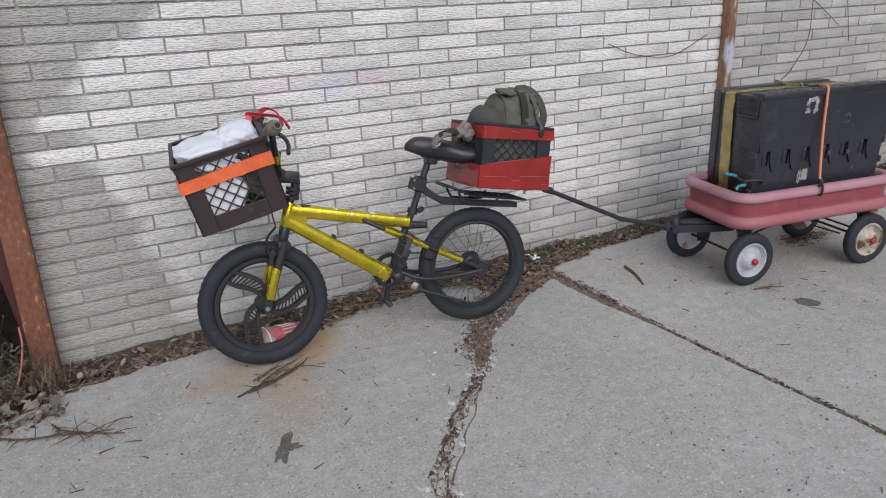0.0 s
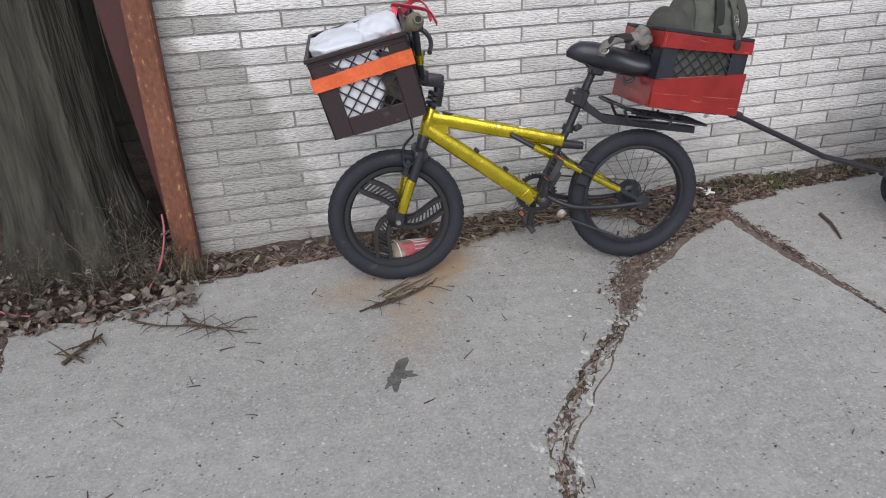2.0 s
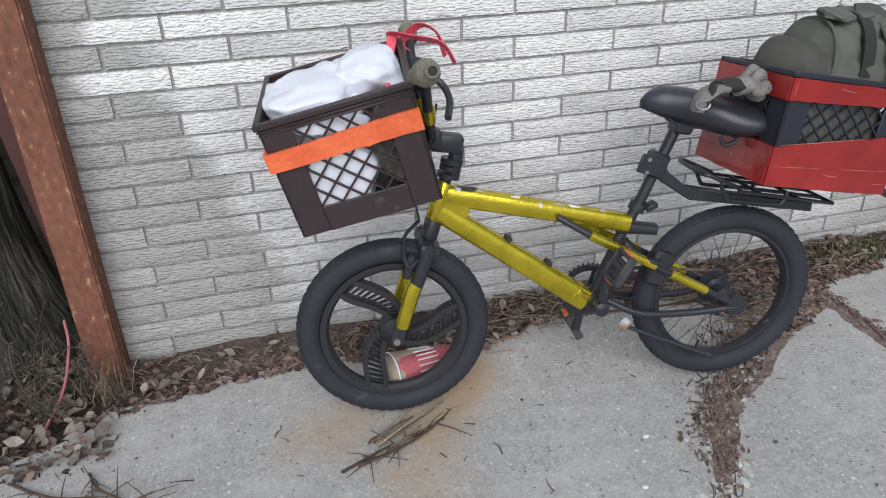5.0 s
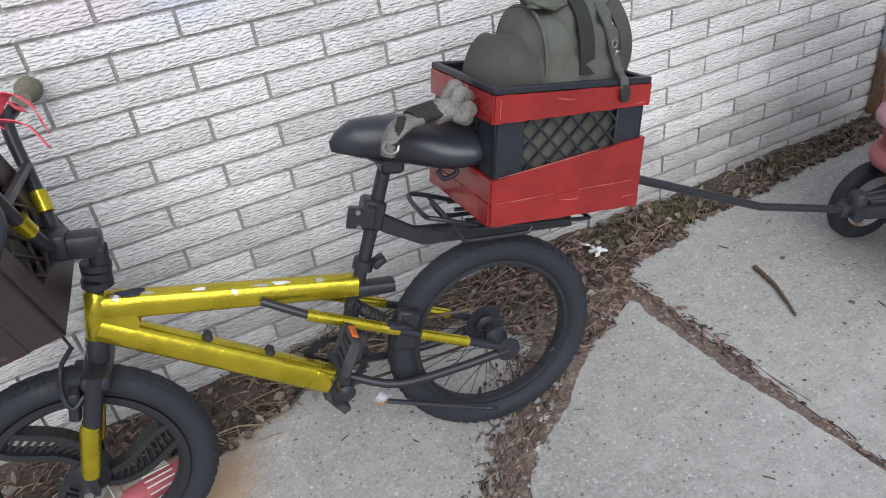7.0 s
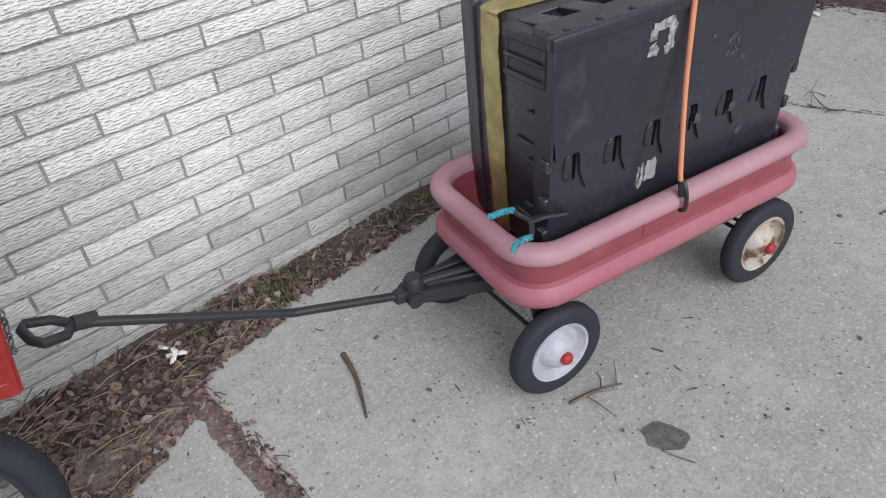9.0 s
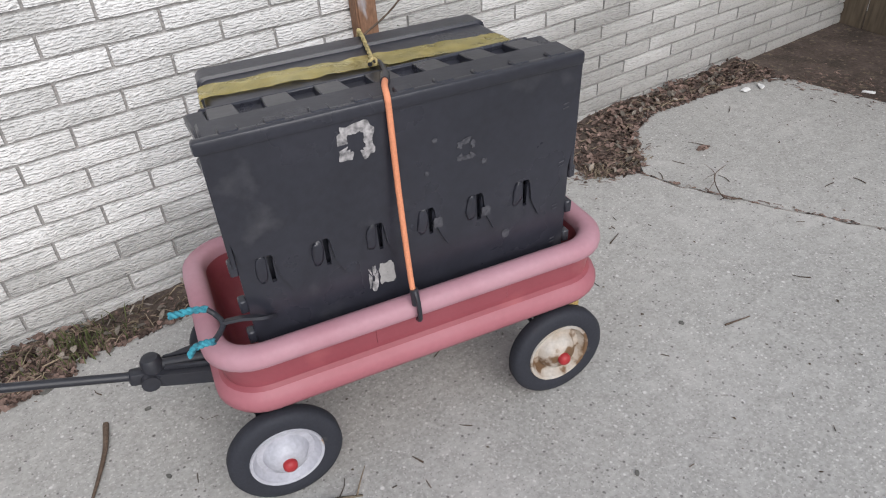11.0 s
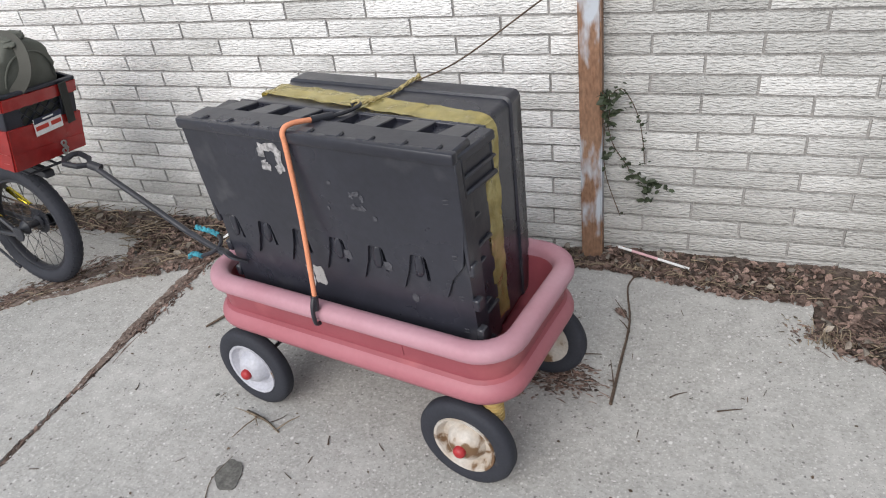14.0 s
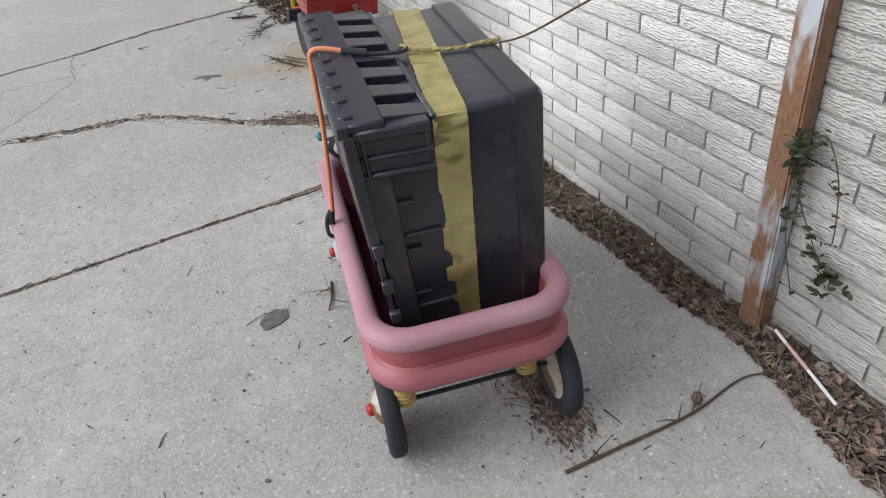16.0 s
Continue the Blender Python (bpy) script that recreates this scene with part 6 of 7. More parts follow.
def tote_loft(bm, rows):
    """rows: (y, half width, low, high)"""
    rings = []
    for y, hx, z0, z1 in rows:
        r = 0.016
        o = []
        for cx, cz, a0 in ((hx - r, z1 - r, 0), (-hx + r, z1 - r, 90), (-hx + r, z0 + r, 180), (hx - r, z0 + r, 270)):
            for i in range(4):
                a = radians(a0 + 30 * i)
                o.append((cx + r * math.cos(a), y, cz + r * math.sin(a)))
        rings.append([bm.verts.new(p) for p in o])
    n = len(rings[0])
    for A, C in zip(rings, rings[1:]):
        for j in range(n):
            bm.faces.new((A[j], C[j], C[(j + 1) % n], A[(j + 1) % n]))
    return rings


bm = B()
R = tote_loft(bm, [(0.075, 0.322, 0.006, BZ - 0.034), (0.110, 0.322, 0.006, BZ - 0.032), (0.204, 0.320, 0.007, BZ - 0.014), (0.205, 0.320, 0.007, BZ - 0.006), (0.208, 0.3135, 0.010, BZ - 0.011), (0.365, 0.307, 0.014, BZ - 0.010), (0.368, 0.312, 0.012, BZ - 0.004),
                   (0.418, 0.309, 0.014, BZ - 0.004), (0.428, 0.300, 0.024, BZ - 0.013)])
bm.faces.new(R[-1])
bm.faces.new(R[0][::-1])
part("body", bm, BIN, tote, angle=40)
# ribbed flange round the mouth
bm = B()
for s in (-1, 1):
    rbox(bm, (0.016, 0.055, BZ - 0.02), pose(s * 0.333, 0.085, BZ / 2), 0.004)
    for z in (0.05, 0.16, 0.27, 0.38):
        rbox(bm, (0.012, 0.080, 0.005), pose(s * 0.329, 0.108, z), 0.002)
rbox(bm, (0.69, 0.072, 0.018), pose(0, 0.085, BZ + 0.004), 0.004)
rbox(bm, (0.67, 0.055, 0.014), pose(0, 0.085, 0.004), 0.004)
part("flange", bm, BIN, tote)
for i in range(7):
    x = -0.324 + i * 0.098
    bm = B()
    vs = [bm.verts.new(p) for p in ((x, 0.106, BZ - 0.060), (x + 0.060, 0.106, BZ - 0.060), (x + 0.056, 0.208, BZ - 0.030), (x + 0.004, 0.208, BZ - 0.030),
                                    (x + 0.002, 0.106, BZ + 0.011), (x + 0.058, 0.106, BZ + 0.010), (x + 0.054, 0.206, BZ - 0.003), (x + 0.006, 0.206, BZ - 0.003))]
    for f in ((4, 5, 6, 7), (0, 4, 7, 3), (5, 1, 2, 6), (0, 1, 5, 4), (3, 7, 6, 2), (0, 3, 2, 1)):
        bm.faces.new([vs[k] for k in f])
    bmesh.ops.bevel(bm, geom=list(bm.edges), offset=0.002, segments=1, affect="EDGES")
    part("gusset", bm, BIN, tote)
bm = B()
rbox(bm, (0.66, 0.012, 0.010), pose(0, 0.210, BZ - 0.008), 0.003)
part("ridge", bm, BIN, tote)
# hand hold on each end
for s in (-1, 1):
    bm = B()
    rbox(bm, (0.022, 0.136, 0.085), pose(s * 0.332, 0.130, BZ - 0.052, 0, 0, -s * 4), 0.003)
    hold = part("hand_hold", bm, BIN, tote)
    for z, h in ((BZ - 0.012, 0.022), (BZ - 0.056, 0.008), (BZ - 0.092, 0.012)):
        part("hold_lip", rbox(B(), (0.036, 0.140, h), pose(s * 0.334, 0.130, z, 0, 0, -s * 4), 0.004), BIN, hold)
    for y in (0.075, 0.192):
        part("hold_end", rbox(B(), (0.034, 0.008, 0.088), pose(s * 0.333, y, BZ - 0.052, 0, 0, -s * 4), 0.003), BIN, hold)
    for z in (0.12, 0.30):
        part("end_rib", rbox(B(), (0.010, 0.10, 0.010), pose(s * 0.324, 0.145, z), 0.003), BIN, tote)
# two lid leaves, the upper one's teeth lying over the lower
LZ = 0.280
teeth = 6
up_o = [(-0.352, BZ + 0.012), (-0.352, LZ + 0.12), (-0.338, LZ + 0.03)]
for i in range(teeth):
    x = -0.318 + i * 0.106
    up_o += [(x, LZ + 0.030), (x + 0.004, LZ + 0.034), (x + 0.034, LZ + 0.034), (x + 0.038, LZ + 0.028), (x + 0.044, LZ - 0.020), (x + 0.062, LZ - 0.062), (x + 0.076, LZ - 0.062), (x + 0.096, LZ - 0.010)]
up_o += [(0.338, LZ + 0.03), (0.352, LZ + 0.12), (0.352, BZ + 0.012)]
lid_u = part("lid_leaf", plate(B(), up_o, 0.040, 0.047), BIN, tote, smooth=False)
lo_o = [(-0.345, -0.004), (0.345, -0.004), (0.345, LZ + 0.06)]
for i in reversed(range(teeth)):
    x = -0.318 + i * 0.106
    lo_o += [(x + 0.090, LZ + 0.045), (x + 0.042, LZ + 0.045), (x + 0.036, LZ + 0.012), (x + 0.036, LZ - 0.034), (x + 0.028, LZ - 0.034), (x + 0.026, LZ + 0.045)]
lo_o += [(-0.345, LZ + 0.06)]
lid_l = part("lid_leaf", plate(B(), lo_o, 0.0475, 0.057), BIN, tote, smooth=False)
bm = B()
for s in (-1, 1):
    rbox(bm, (0.010, 0.022, 0.24), pose(s * 0.349, 0.052, BZ - 0.125), 0.002)
rbox(bm, (0.716, 0.022, 0.026), pose(-0.004, 0.046, BZ + 0.003), 0.006, 2)
part("lip", bm, BIN, lid_u)
for k in range(9):
    bm = B()
    x = -0.30 + k * 0.075
    rbox(bm, (0.034, 0.028, 0.010), pose(x, 0.058, BZ + 0.013), 0.003)
    part("hinge_knuckle", bm, BIN, lid_u)
for s in (-1, 1):
    for z in (0.13, 0.21, 0.30):
        bm = B()
        rbox(bm, (0.016, 0.026, 0.03), pose(s * 0.352, 0.055, z), 0.003)
        part("side_clip", bm, BIN, lid_l)


# rounded tips of the lower leaf pressed into the gaps, and small marks along its side
for i in range(teeth):
    x = -0.318 + i * 0.106
    part("finger_tip", lump(B(), (0.011, 0.006, 0.030), pose(x + 0.014, 0.0475, LZ + 0.002, 0, 6, 0), 0.2, 1.5, i, 3), BIN, lid_l, angle=70)
for z in (0.455, 0.325, 0.215, 0.125):
    bm = B()
    for d in (0, 0.009):
        rbox(bm, (0.012, 0.0016, 0.0022), pose(0.318 if z < 0.3 else 0.322, 0.0396 if z > 0.3 else 0.0470, z + d, 0, -12, 0))
    part("moulded_mark", bm, RUB, lid_u if z > 0.3 else lid_l)


def scrap(x, z, y, sx, sz, seed, ring=0.0):
    """Ragged leftovers of a torn label."""
    bm = B()
    n = 40
    outer, inner = [], []
    for i in range(n):
        a = 2 * math.pi * i / n
        k = 1 + 0.28 * noise.noise(Vector((2.5 * math.cos(a), 2.5 * math.sin(a), seed)))
        c, s = math.copysign(abs(math.cos(a)) ** 0.6, math.cos(a)), math.copysign(abs(math.sin(a)) ** 0.6, math.sin(a))
        outer.append((x + sx * k * c, z + sz * k * s))
        k2 = max(0.05, ring * (1 + 0.35 * noise.noise(Vector((3.5 * math.cos(a), 3.5 * math.sin(a), seed + 4)))))
        inner.append((x + sx * k2 * c, z + sz * k2 * s))
    O = [bm.verts.new((p, y, q)) for p, q in outer]
    I = [bm.verts.new((p, y, q)) for p, q in inner]
    for i in range(n):
        if ring < 0.3 or noise.noise(Vector((i * 0.22, seed, 2))) < 0.22:
            bm.faces.new((O[i], O[(i + 1) % n], I[(i + 1) % n], I[i]))
    bmesh.ops.delete(bm, geom=[v for v in bm.verts if not v.link_faces], context="VERTS")
    r = bmesh.ops.extrude_face_region(bm, geom=list(bm.faces))
    bmesh.ops.translate(bm, vec=(0, -0.0012, 0), verts=[v for v in r["geom"] if isinstance(v, bmesh.types.BMVert)])
    return bm


part("label_scrap", scrap(-0.100, BZ - 0.052, 0.0400, 0.033, 0.036, 2, 0.50), SCUFF, lid_u, "ragged white remains of a label")
for k, (x, z, y, r, ring) in enumerate(((0.108, BZ - 0.125, 0.0400, 0.019, 0.55), (0.045, BZ - 0.09, 0.0400, 0.004, 0.05), (0.026, BZ - 0.155, 0.0400, 0.004, 0.05), (0.145, BZ - 0.16, 0.0400, 0.005, 0.05),
                                        (0.045, 0.275, 0.0400, 0.010, 0.05), (0.150, 0.268, 0.0400, 0.010, 0.05), (0.200, 0.190, 0.0475, 0.008, 0.05))):
    part("scuff", scrap(x, z, y, r, r * 1.2, 5 + k, ring), RUB, lid_u if y < 0.045 else lid_l)
part("sticker", scrap(-0.068, 0.185, 0.0475, 0.017, 0.026, 9, 0.05), STICKER, lid_l, "grey half-torn sticker")
part("label_scrap", scrap(-0.098, 0.180, 0.0478, 0.009, 0.030, 11, 0.30), SCUFF, lid_l)

# its mouth leans a little, the foot set back from the rim
for ob in tote.children_recursive:
    for v in ob.data.vertices:
        v.co.y += 0.036 * max(0.0, 1 - v.co.z / BZ) * max(0.0, 1 - (v.co.y - 0.04) / 0.39)

# gold tape round the tote
bm = B()
def tape_run(bm, pts, w, across, seed=0):
    """A strip along pts, w wide in the direction across, with creases."""
    P = curve_pts(pts, 12)
    rows = []
    for i, p in enumerate(P):
        ac = Vector(across).normalized()
        row = []
        for s in (-0.5, -0.3, -0.1, 0.1, 0.3, 0.5):
            j = 0.0022 + 0.0040 * noise.noise(Vector((p.x * 30, p.z * 30, s * 3))) + 0.0022 * noise.noise(Vector((p.x * 85 + s * 5, p.z * 85, s * 6)))
            k = 0.0015 * noise.noise(Vector((p.x * 25, p.z * 25, 7))) if abs(s) > 0.4 else 0
            side = -1 if p.x < -0.3 else 1
            row.append(bm.verts.new(p + ac * (w * s + k) + Vector((j * side if abs(p.x) > 0.305 else 0, 0, j if p.z > BZ - 0.03 else 0))))
        rows.append(row)
    for A, C in zip(rows, rows[1:]):
        for j in range(5):
            bm.faces.new((A[j], A[j + 1], C[j + 1], C[j]))
    bmesh.ops.solidify(bm, geom=list(bm.faces), thickness=0.0012)


gold = thing("gold_tape", tote.matrix_world, "wide creased gold tape wrapped over the black tote", "tape")
for k, run in enumerate(([(-0.3155, 0.285, 0.02), (-0.3165, 0.29, 0.15), (-0.3165, 0.295, 0.30), (-0.3170, 0.30, 0.44), (-0.3150, 0.300, BZ - 0.022)],
                         [(-0.3150, 0.300, BZ - 0.022), (-0.300, 0.300, BZ - 0.0085), (-0.15, 0.285, BZ - 0.0075), (0.0, 0.270, BZ - 0.0070), (0.15, 0.256, BZ - 0.0070), (0.285, 0.245, BZ - 0.0085), (0.312, 0.243, BZ - 0.018)],
                         [(0.312, 0.243, BZ - 0.018), (0.3185, 0.242, BZ - 0.05), (0.3175, 0.240, 0.40), (0.3175, 0.238, 0.25), (0.3175, 0.236, 0.12), (0.3170, 0.236, 0.05)])):
    bm = B()
    tape_run(bm, run, 0.066, (0, 1, 0), k)
    part("strip", bm, GOLD, gold)

# bungee cord with hooks, and the rope beyond it
bungee = thing("bungee_cord", tote.matrix_world, "orange elastic cord hooked from the wagon rim over the tote", "bungee cord")
bm = B()
tube(bm, curve_pts([(-0.038, 0.004, 0.155), (-0.040, 0.012, 0.20), (-0.039, 0.028, 0.38), (-0.038, 0.033, 0.53), (-0.038, 0.035, BZ + 0.018), (-0.032, 0.06, BZ + 0.026), (-0.012, 0.115, BZ + 0.016)], 6), 0.0058, 10)
part("cord", bm, CORD, bungee)
bm = B()
tube(bm, curve_pts([(-0.038, 0.003, 0.175), (-0.037, -0.008, 0.155), (-0.037, -0.012, 0.130), (-0.037, -0.010, 0.108), (-0.037, 0.002, 0.100)], 5), 0.0052, 8)
tube(bm, [(-0.038, 0.006, 0.175), (-0.038, 0.000, 0.14)], 0.009, 10)
part("hook", bm, BLACK_METAL, bungee)
bm = B()
tube(bm, curve_pts([(-0.016, 0.105, BZ + 0.018), (0.0, 0.145, BZ + 0.010), (0.012, 0.19, BZ + 0.006), (0.016, 0.225, BZ + 0.006), (0.004, 0.235, BZ + 0.008), (-0.004, 0.222, BZ + 0.006)], 5), 0.0045, 8)
tube(bm, [(-0.018, 0.10, BZ + 0.018), (0.0, 0.15, BZ + 0.010)], 0.009, 10)
part("hook", bm, BLACK_METAL, bungee)
rope = thing("rope", tote.matrix_world, "yellow and black braided rope across the tote top", "rope")
bm = B()
P = curve_pts([(0.000, 0.225, BZ + 0.004), (0.012, 0.260, BZ + 0.002), (0.030, 0.34, BZ - 0.004), (0.042, 0.415, BZ + 0.002), (0.043, 0.434, BZ - 0.02), (0.042, 0.436, 0.30)], 8)
for k in range(3):
    Q = []
    for i, p in enumerate(P):
        a = i * 0.9 + k * 2.094
        Q.append(p + Vector((0.0025 * math.cos(a), 0, 0.0025 * math.sin(a))))
    tube(bm, Q, 0.0026, 6)
part("strand", bm, ROPE, rope)
bm = B()
tube(bm, [(0.004 + 0.008 * math.cos(a), 0.228 + 0.004 * math.sin(2 * a), BZ + 0.008 + 0.006 * math.sin(a)) for a in [i * 0.5 for i in range(22)]], 0.003, 6)
part("knot", bm, ROPE, rope)
# dark vine hanging from the wall down to the tote
bm = B()
tube(bm, curve_pts([(2.285, 3.175, 0.828), (2.40, 3.20, 0.875), (2.60, 3.27, 1.00), (2.86, 3.45, 1.15), (3.10, 3.62, 1.30), (3.22, 3.76, 1.55), (3.26, 3.775, 1.9), (3.3, 3.775, 2.3)], 8), 0.0022, 6)
solid("dangling_vine", bm, TWIG, "thin bare vine hanging from the brick wall onto the tote", "vine")

# turquoise cord ends by the wagon's front rim
for i, pts in enumerate(([(-0.126, 0.080, 0.516), (-0.108, 0.084, 0.512), (-0.085, 0.090, 0.506), (-0.060, 0.092, 0.498)], [(-0.112, 0.022, 0.462), (-0.100, 0.028, 0.470), (-0.082, 0.027, 0.474), (-0.064, 0.026, 0.472)])):
    cord = thing("cord_end", WM, "turquoise braided cord end on a black hook above the wagon rim", "cord", "cord ends")
    P = curve_pts(pts, 10)
    for k in range(2):
        bm = B()
        tube(bm, [p + Vector((0, 0.0028 * math.cos(j * 0.6 + k * math.pi), 0.0028 * math.sin(j * 0.6 + k * math.pi))) for j, p in enumerate(P)], 0.0046, 7)
        part("strand", bm, BLUE, cord)
J, T1 = Vector((-0.041, 0.063, 0.479)), Vector((0.030, 0.046, 0.476))
bm = B()
tube(bm, curve_pts([(-0.062, 0.092, 0.498), (-0.05, 0.085, 0.485), J, (-0.050, 0.045, 0.474), (-0.066, 0.026, 0.472)], 6), 0.0055, 8)
ribbon(bm, curve_pts([J, J.lerp(T1, 0.5) + Vector((0, 0, 0.004)), T1, T1 + Vector((0.02, 0.02, -0.02))], 5), 0.016, (0, 0.3, 1), 0.006)
solid("tie_strap", bm, BLACK, "black forked strap tied between tote and wagon rim", "strap", m=WM)


# ---- litter, sticks and weeds ----
def stick(pts, r, label, material=TWIG, name="stick", twigs=0, seed=0):
    bm = B()
    P = curve_pts(pts, 5)
    tube(bm, P, [r * (1 - 0.6 * i / len(P)) for i in range(len(P))], 7)
    ob = solid(name, bm, material, label, "stick", "sticks on the concrete")
    g = random.Random(seed)
    for k in range(twigs):
        p = P[g.randrange(2, len(P) - 1)]
        d = Vector((g.uniform(-1, 1), g.uniform(-1, 1), g.uniform(0, 0.25))).normalized() * g.uniform(0.04, 0.11)
        part("twig", tube(B(), [p, p + d * 0.5 + Vector((0, 0, 0.004)), p + d], [r * 0.45, r * 0.35, r * 0.2], 5), material, ob)
    return ob


stick([(1.52, 3.33, 0.007), (1.50, 3.25, 0.008), (1.47, 3.18, 0.007), (1.44, 3.12, 0.006)], 0.0075, "straight dark stick lying on the concrete")
stick([(2.765, 3.05, 0.005), (2.77, 3.20, 0.006), (2.775, 3.40, 0.006), (2.75, 3.58, 0.005), (2.78, 3.66, 0.010)], 0.0048, "long thin stick behind the wagon", twigs=4, seed=4)
stick([(-0.36, 3.18, 0.006), (-0.27, 3.20, 0.008), (-0.18, 3.24, 0.008), (-0.10, 3.30, 0.010)], 0.005, "dry stick under the front wheel", twigs=10, seed=5)
stick([(-0.40, 3.17, 0.005), (-0.28, 3.22, 0.006), (-0.16, 3.25, 0.006)], 0.004, "thin dry stick under the front wheel", twigs=8, seed=6)
stick([(-1.16, 3.36, 0.006), (-1.05, 3.28, 0.010), (-0.93, 3.24, 0.010), (-0.77, 3.15, 0.008)], 0.0042, "forked twig lying near the tree", twigs=16, seed=7)
stick([(-0.98, 3.34, 0.006), (-0.95, 3.28, 0.008), (-0.87, 3.22, 0.006), (-0.80, 3.20, 0.005)], 0.0036, "forked reddish twig near the tree", twigs=14, seed=8)
stick([(-1.32, 3.15, 0.006), (-1.27, 3.22, 0.012), (-1.23, 3.29, 0.008)], 0.008, "short bark strip lying on the concrete", twigs=12, seed=9)
stick([(3.55, 2.98, 0.005), (3.50, 3.02, 0.014), (3.58, 3.12, 0.02), (3.70, 3.16, 0.006)], 0.0026, "curved pale twig on the crack", twigs=1, seed=10)
stick([(1.80, 2.81, 0.004), (1.87, 2.79, 0.006), (1.93, 2.76, 0.004)], 0.005, "dry grass stem by the wagon wheel", STRAW, twigs=4, seed=11)
stick([(1.86, 2.52, 0.003), (1.84, 2.58, 0.004), (1.85, 2.66, 0.003)], 0.0014, "thin curved stem beside the oil stain", STRAW, seed=12)
stick([(3.95, 2.55, 0.004), (4.05, 2.50, 0.005)], 0.004, "short thin twig on the concrete", seed=13)
stick([(2.98, 2.62, 0.004), (3.06, 2.60, 0.005)], 0.003, "short thin twig on the concrete", seed=14)
for k in range(7):
    g = random.Random(60 + k)
    x, y = -0.30 + g.uniform(-0.03, 0.03), 3.235 + g.uniform(-0.035, 0.04)
    L, a = g.uniform(0.12, 0.24), radians(32 + g.uniform(-12, 12))
    stick([(x, y, 0.005 + 0.002 * k), (x + L * 0.5 * math.cos(a), y + L * 0.5 * math.sin(a) + g.uniform(-0.01, 0.01), 0.008 + 0.002 * k), (x + L * math.cos(a), y + L * math.sin(a), 0.006)],
          g.uniform(0.002, 0.0036), "pale dry stem in the bundle under the front wheel", STEM_PALE if k % 3 else STRAW, seed=k)
g = random.Random(91)
for k in range(46):
    if k < 22:
        x, y = g.uniform(-1.25, 0.25), g.uniform(2.35, 3.35)
    else:
        x, y = g.uniform(1.3, 4.1), g.uniform(2.0, 3.5)
    L, a = g.uniform(0.018, 0.065), g.uniform(0, math.pi)
    stick([(x, y, 0.002), (x + L * 0.5 * math.cos(a) + g.uniform(-0.006, 0.006), y + L * 0.5 * math.sin(a), 0.003), (x + L * math.cos(a), y + L * math.sin(a), 0.002)], g.uniform(0.0012, 0.0024),
          "tiny dry twig lying on the concrete", name="twig")
# loose leaves on the concrete
for i, (x, y, s) in enumerate(((2.745, 3.445, 0.020), (3.75, 3.3, 0.024))):
    bm = lump(B(), (s * 0.6, s * 1.15, 0.008), pose(0, 0, 0.005), 0.7, 2.6, i + 3, 3, 0.4)
    solid("dead_leaf", bm, LEAF, "crumpled brown dead leaf on the concrete", "leaf", "loose leaves", m=pose(x, y, 0, 0, 0, 40 + 40 * i))
bm = B()
o = []
for i in range(72):
    a = 2 * math.pi * i / 72
    r = 0.019 + 0.074 * max(0, math.cos(a - 1.05)) ** 12 + 0.046 * max(0, math.cos(a + 0.25)) ** 8 + 0.054 * max(0, math.cos(a - 4.25)) ** 5
    r *= 1 + 0.55 * noise.noise(Vector((math.cos(a) * 3.2, math.sin(a) * 3.2, 4)))
    o.append((-0.345 + r * math.cos(a), 2.800 + r * math.sin(a)))
solid("damp_patch", slab(bm, o, -0.002, 0.0012), STAIN, "dark damp patch with ragged arms on the concrete", "stain", kind="structure", smooth=False)
# drinking straw, cup, paper
bm = B()
tube(bm, [(2.70, 3.735, 0.055), (2.93, 3.690, 0.020)], 0.0045, 10)
solid("drinking_straw", bm, PAPER, "white drinking straw lying on the leaf litter", "straw")
bm = B()
tube(bm, [(2.745, 3.726, 0.0485), (2.83, 3.7095, 0.0355)], 0.0048, 10)
solid("straw_wrapper", bm, STRAW_PINK, "pink striped sleeve on the straw", "wrapper")
cup = thing("paper_cup", pose(-0.140, 3.450, 0.054, 0, -86, 14) @ Matrix.Scale(1.28, 4), "crushed red paper cup with white stripes lying behind the wheel", "cup")
bm = B()
rings = []
for i in range(9):
    t = i / 8
    rings.append([bm.verts.new(((0.030 + 0.013 * t) * math.cos(a) * (1 - 0.12 * math.sin(3 * a + t)), (0.030 + 0.013 * t) * math.sin(a), -0.065 + 0.13 * t)) for a in [2 * math.pi * j / 28 for j in range(28)]])
for A, C in zip(rings, rings[1:]):
    for j in range(28):
        bm.faces.new((A[j], A[(j + 1) % 28], C[(j + 1) % 28], C[j]))
bm.faces.new(rings[0][::-1])
bmesh.ops.solidify(bm, geom=list(bm.faces), thickness=0.0012)
part("wall", bm, CUP, cup)
bm = B()
lathe(bm, [(0.028, -0.060), (0.0415, 0.0655), (0.036, 0.078), (0.022, 0.088), (0.006, 0.092)], 28, pose(0, 0, 0, 90, 0, 0))
part("crushed_end", bm, CARD, cup, "crumpled beige card end")
bm = B()
for k in range(22):
    a0 = radians(16 * k)
    P = []
    for i in range(6):
        t = 0.30 + 0.36 * i / 5
        r = (0.030 + 0.013 * t) * 1.03
        P.append((r * math.cos(a0) * (1 - 0.12 * math.sin(3 * a0 + t)), r * math.sin(a0), -0.065 + 0.13 * t))
    tube(bm, P, 0.0016, 5)
part("stripe", bm, PAPER, cup)
bm = B()
lathe(bm, [(0.0420, 0.056), (0.0432, 0.056), (0.0450, 0.067), (0.0440, 0.067)], 28, pose(0, 0, 0, 90, 0, 0), closed=True)
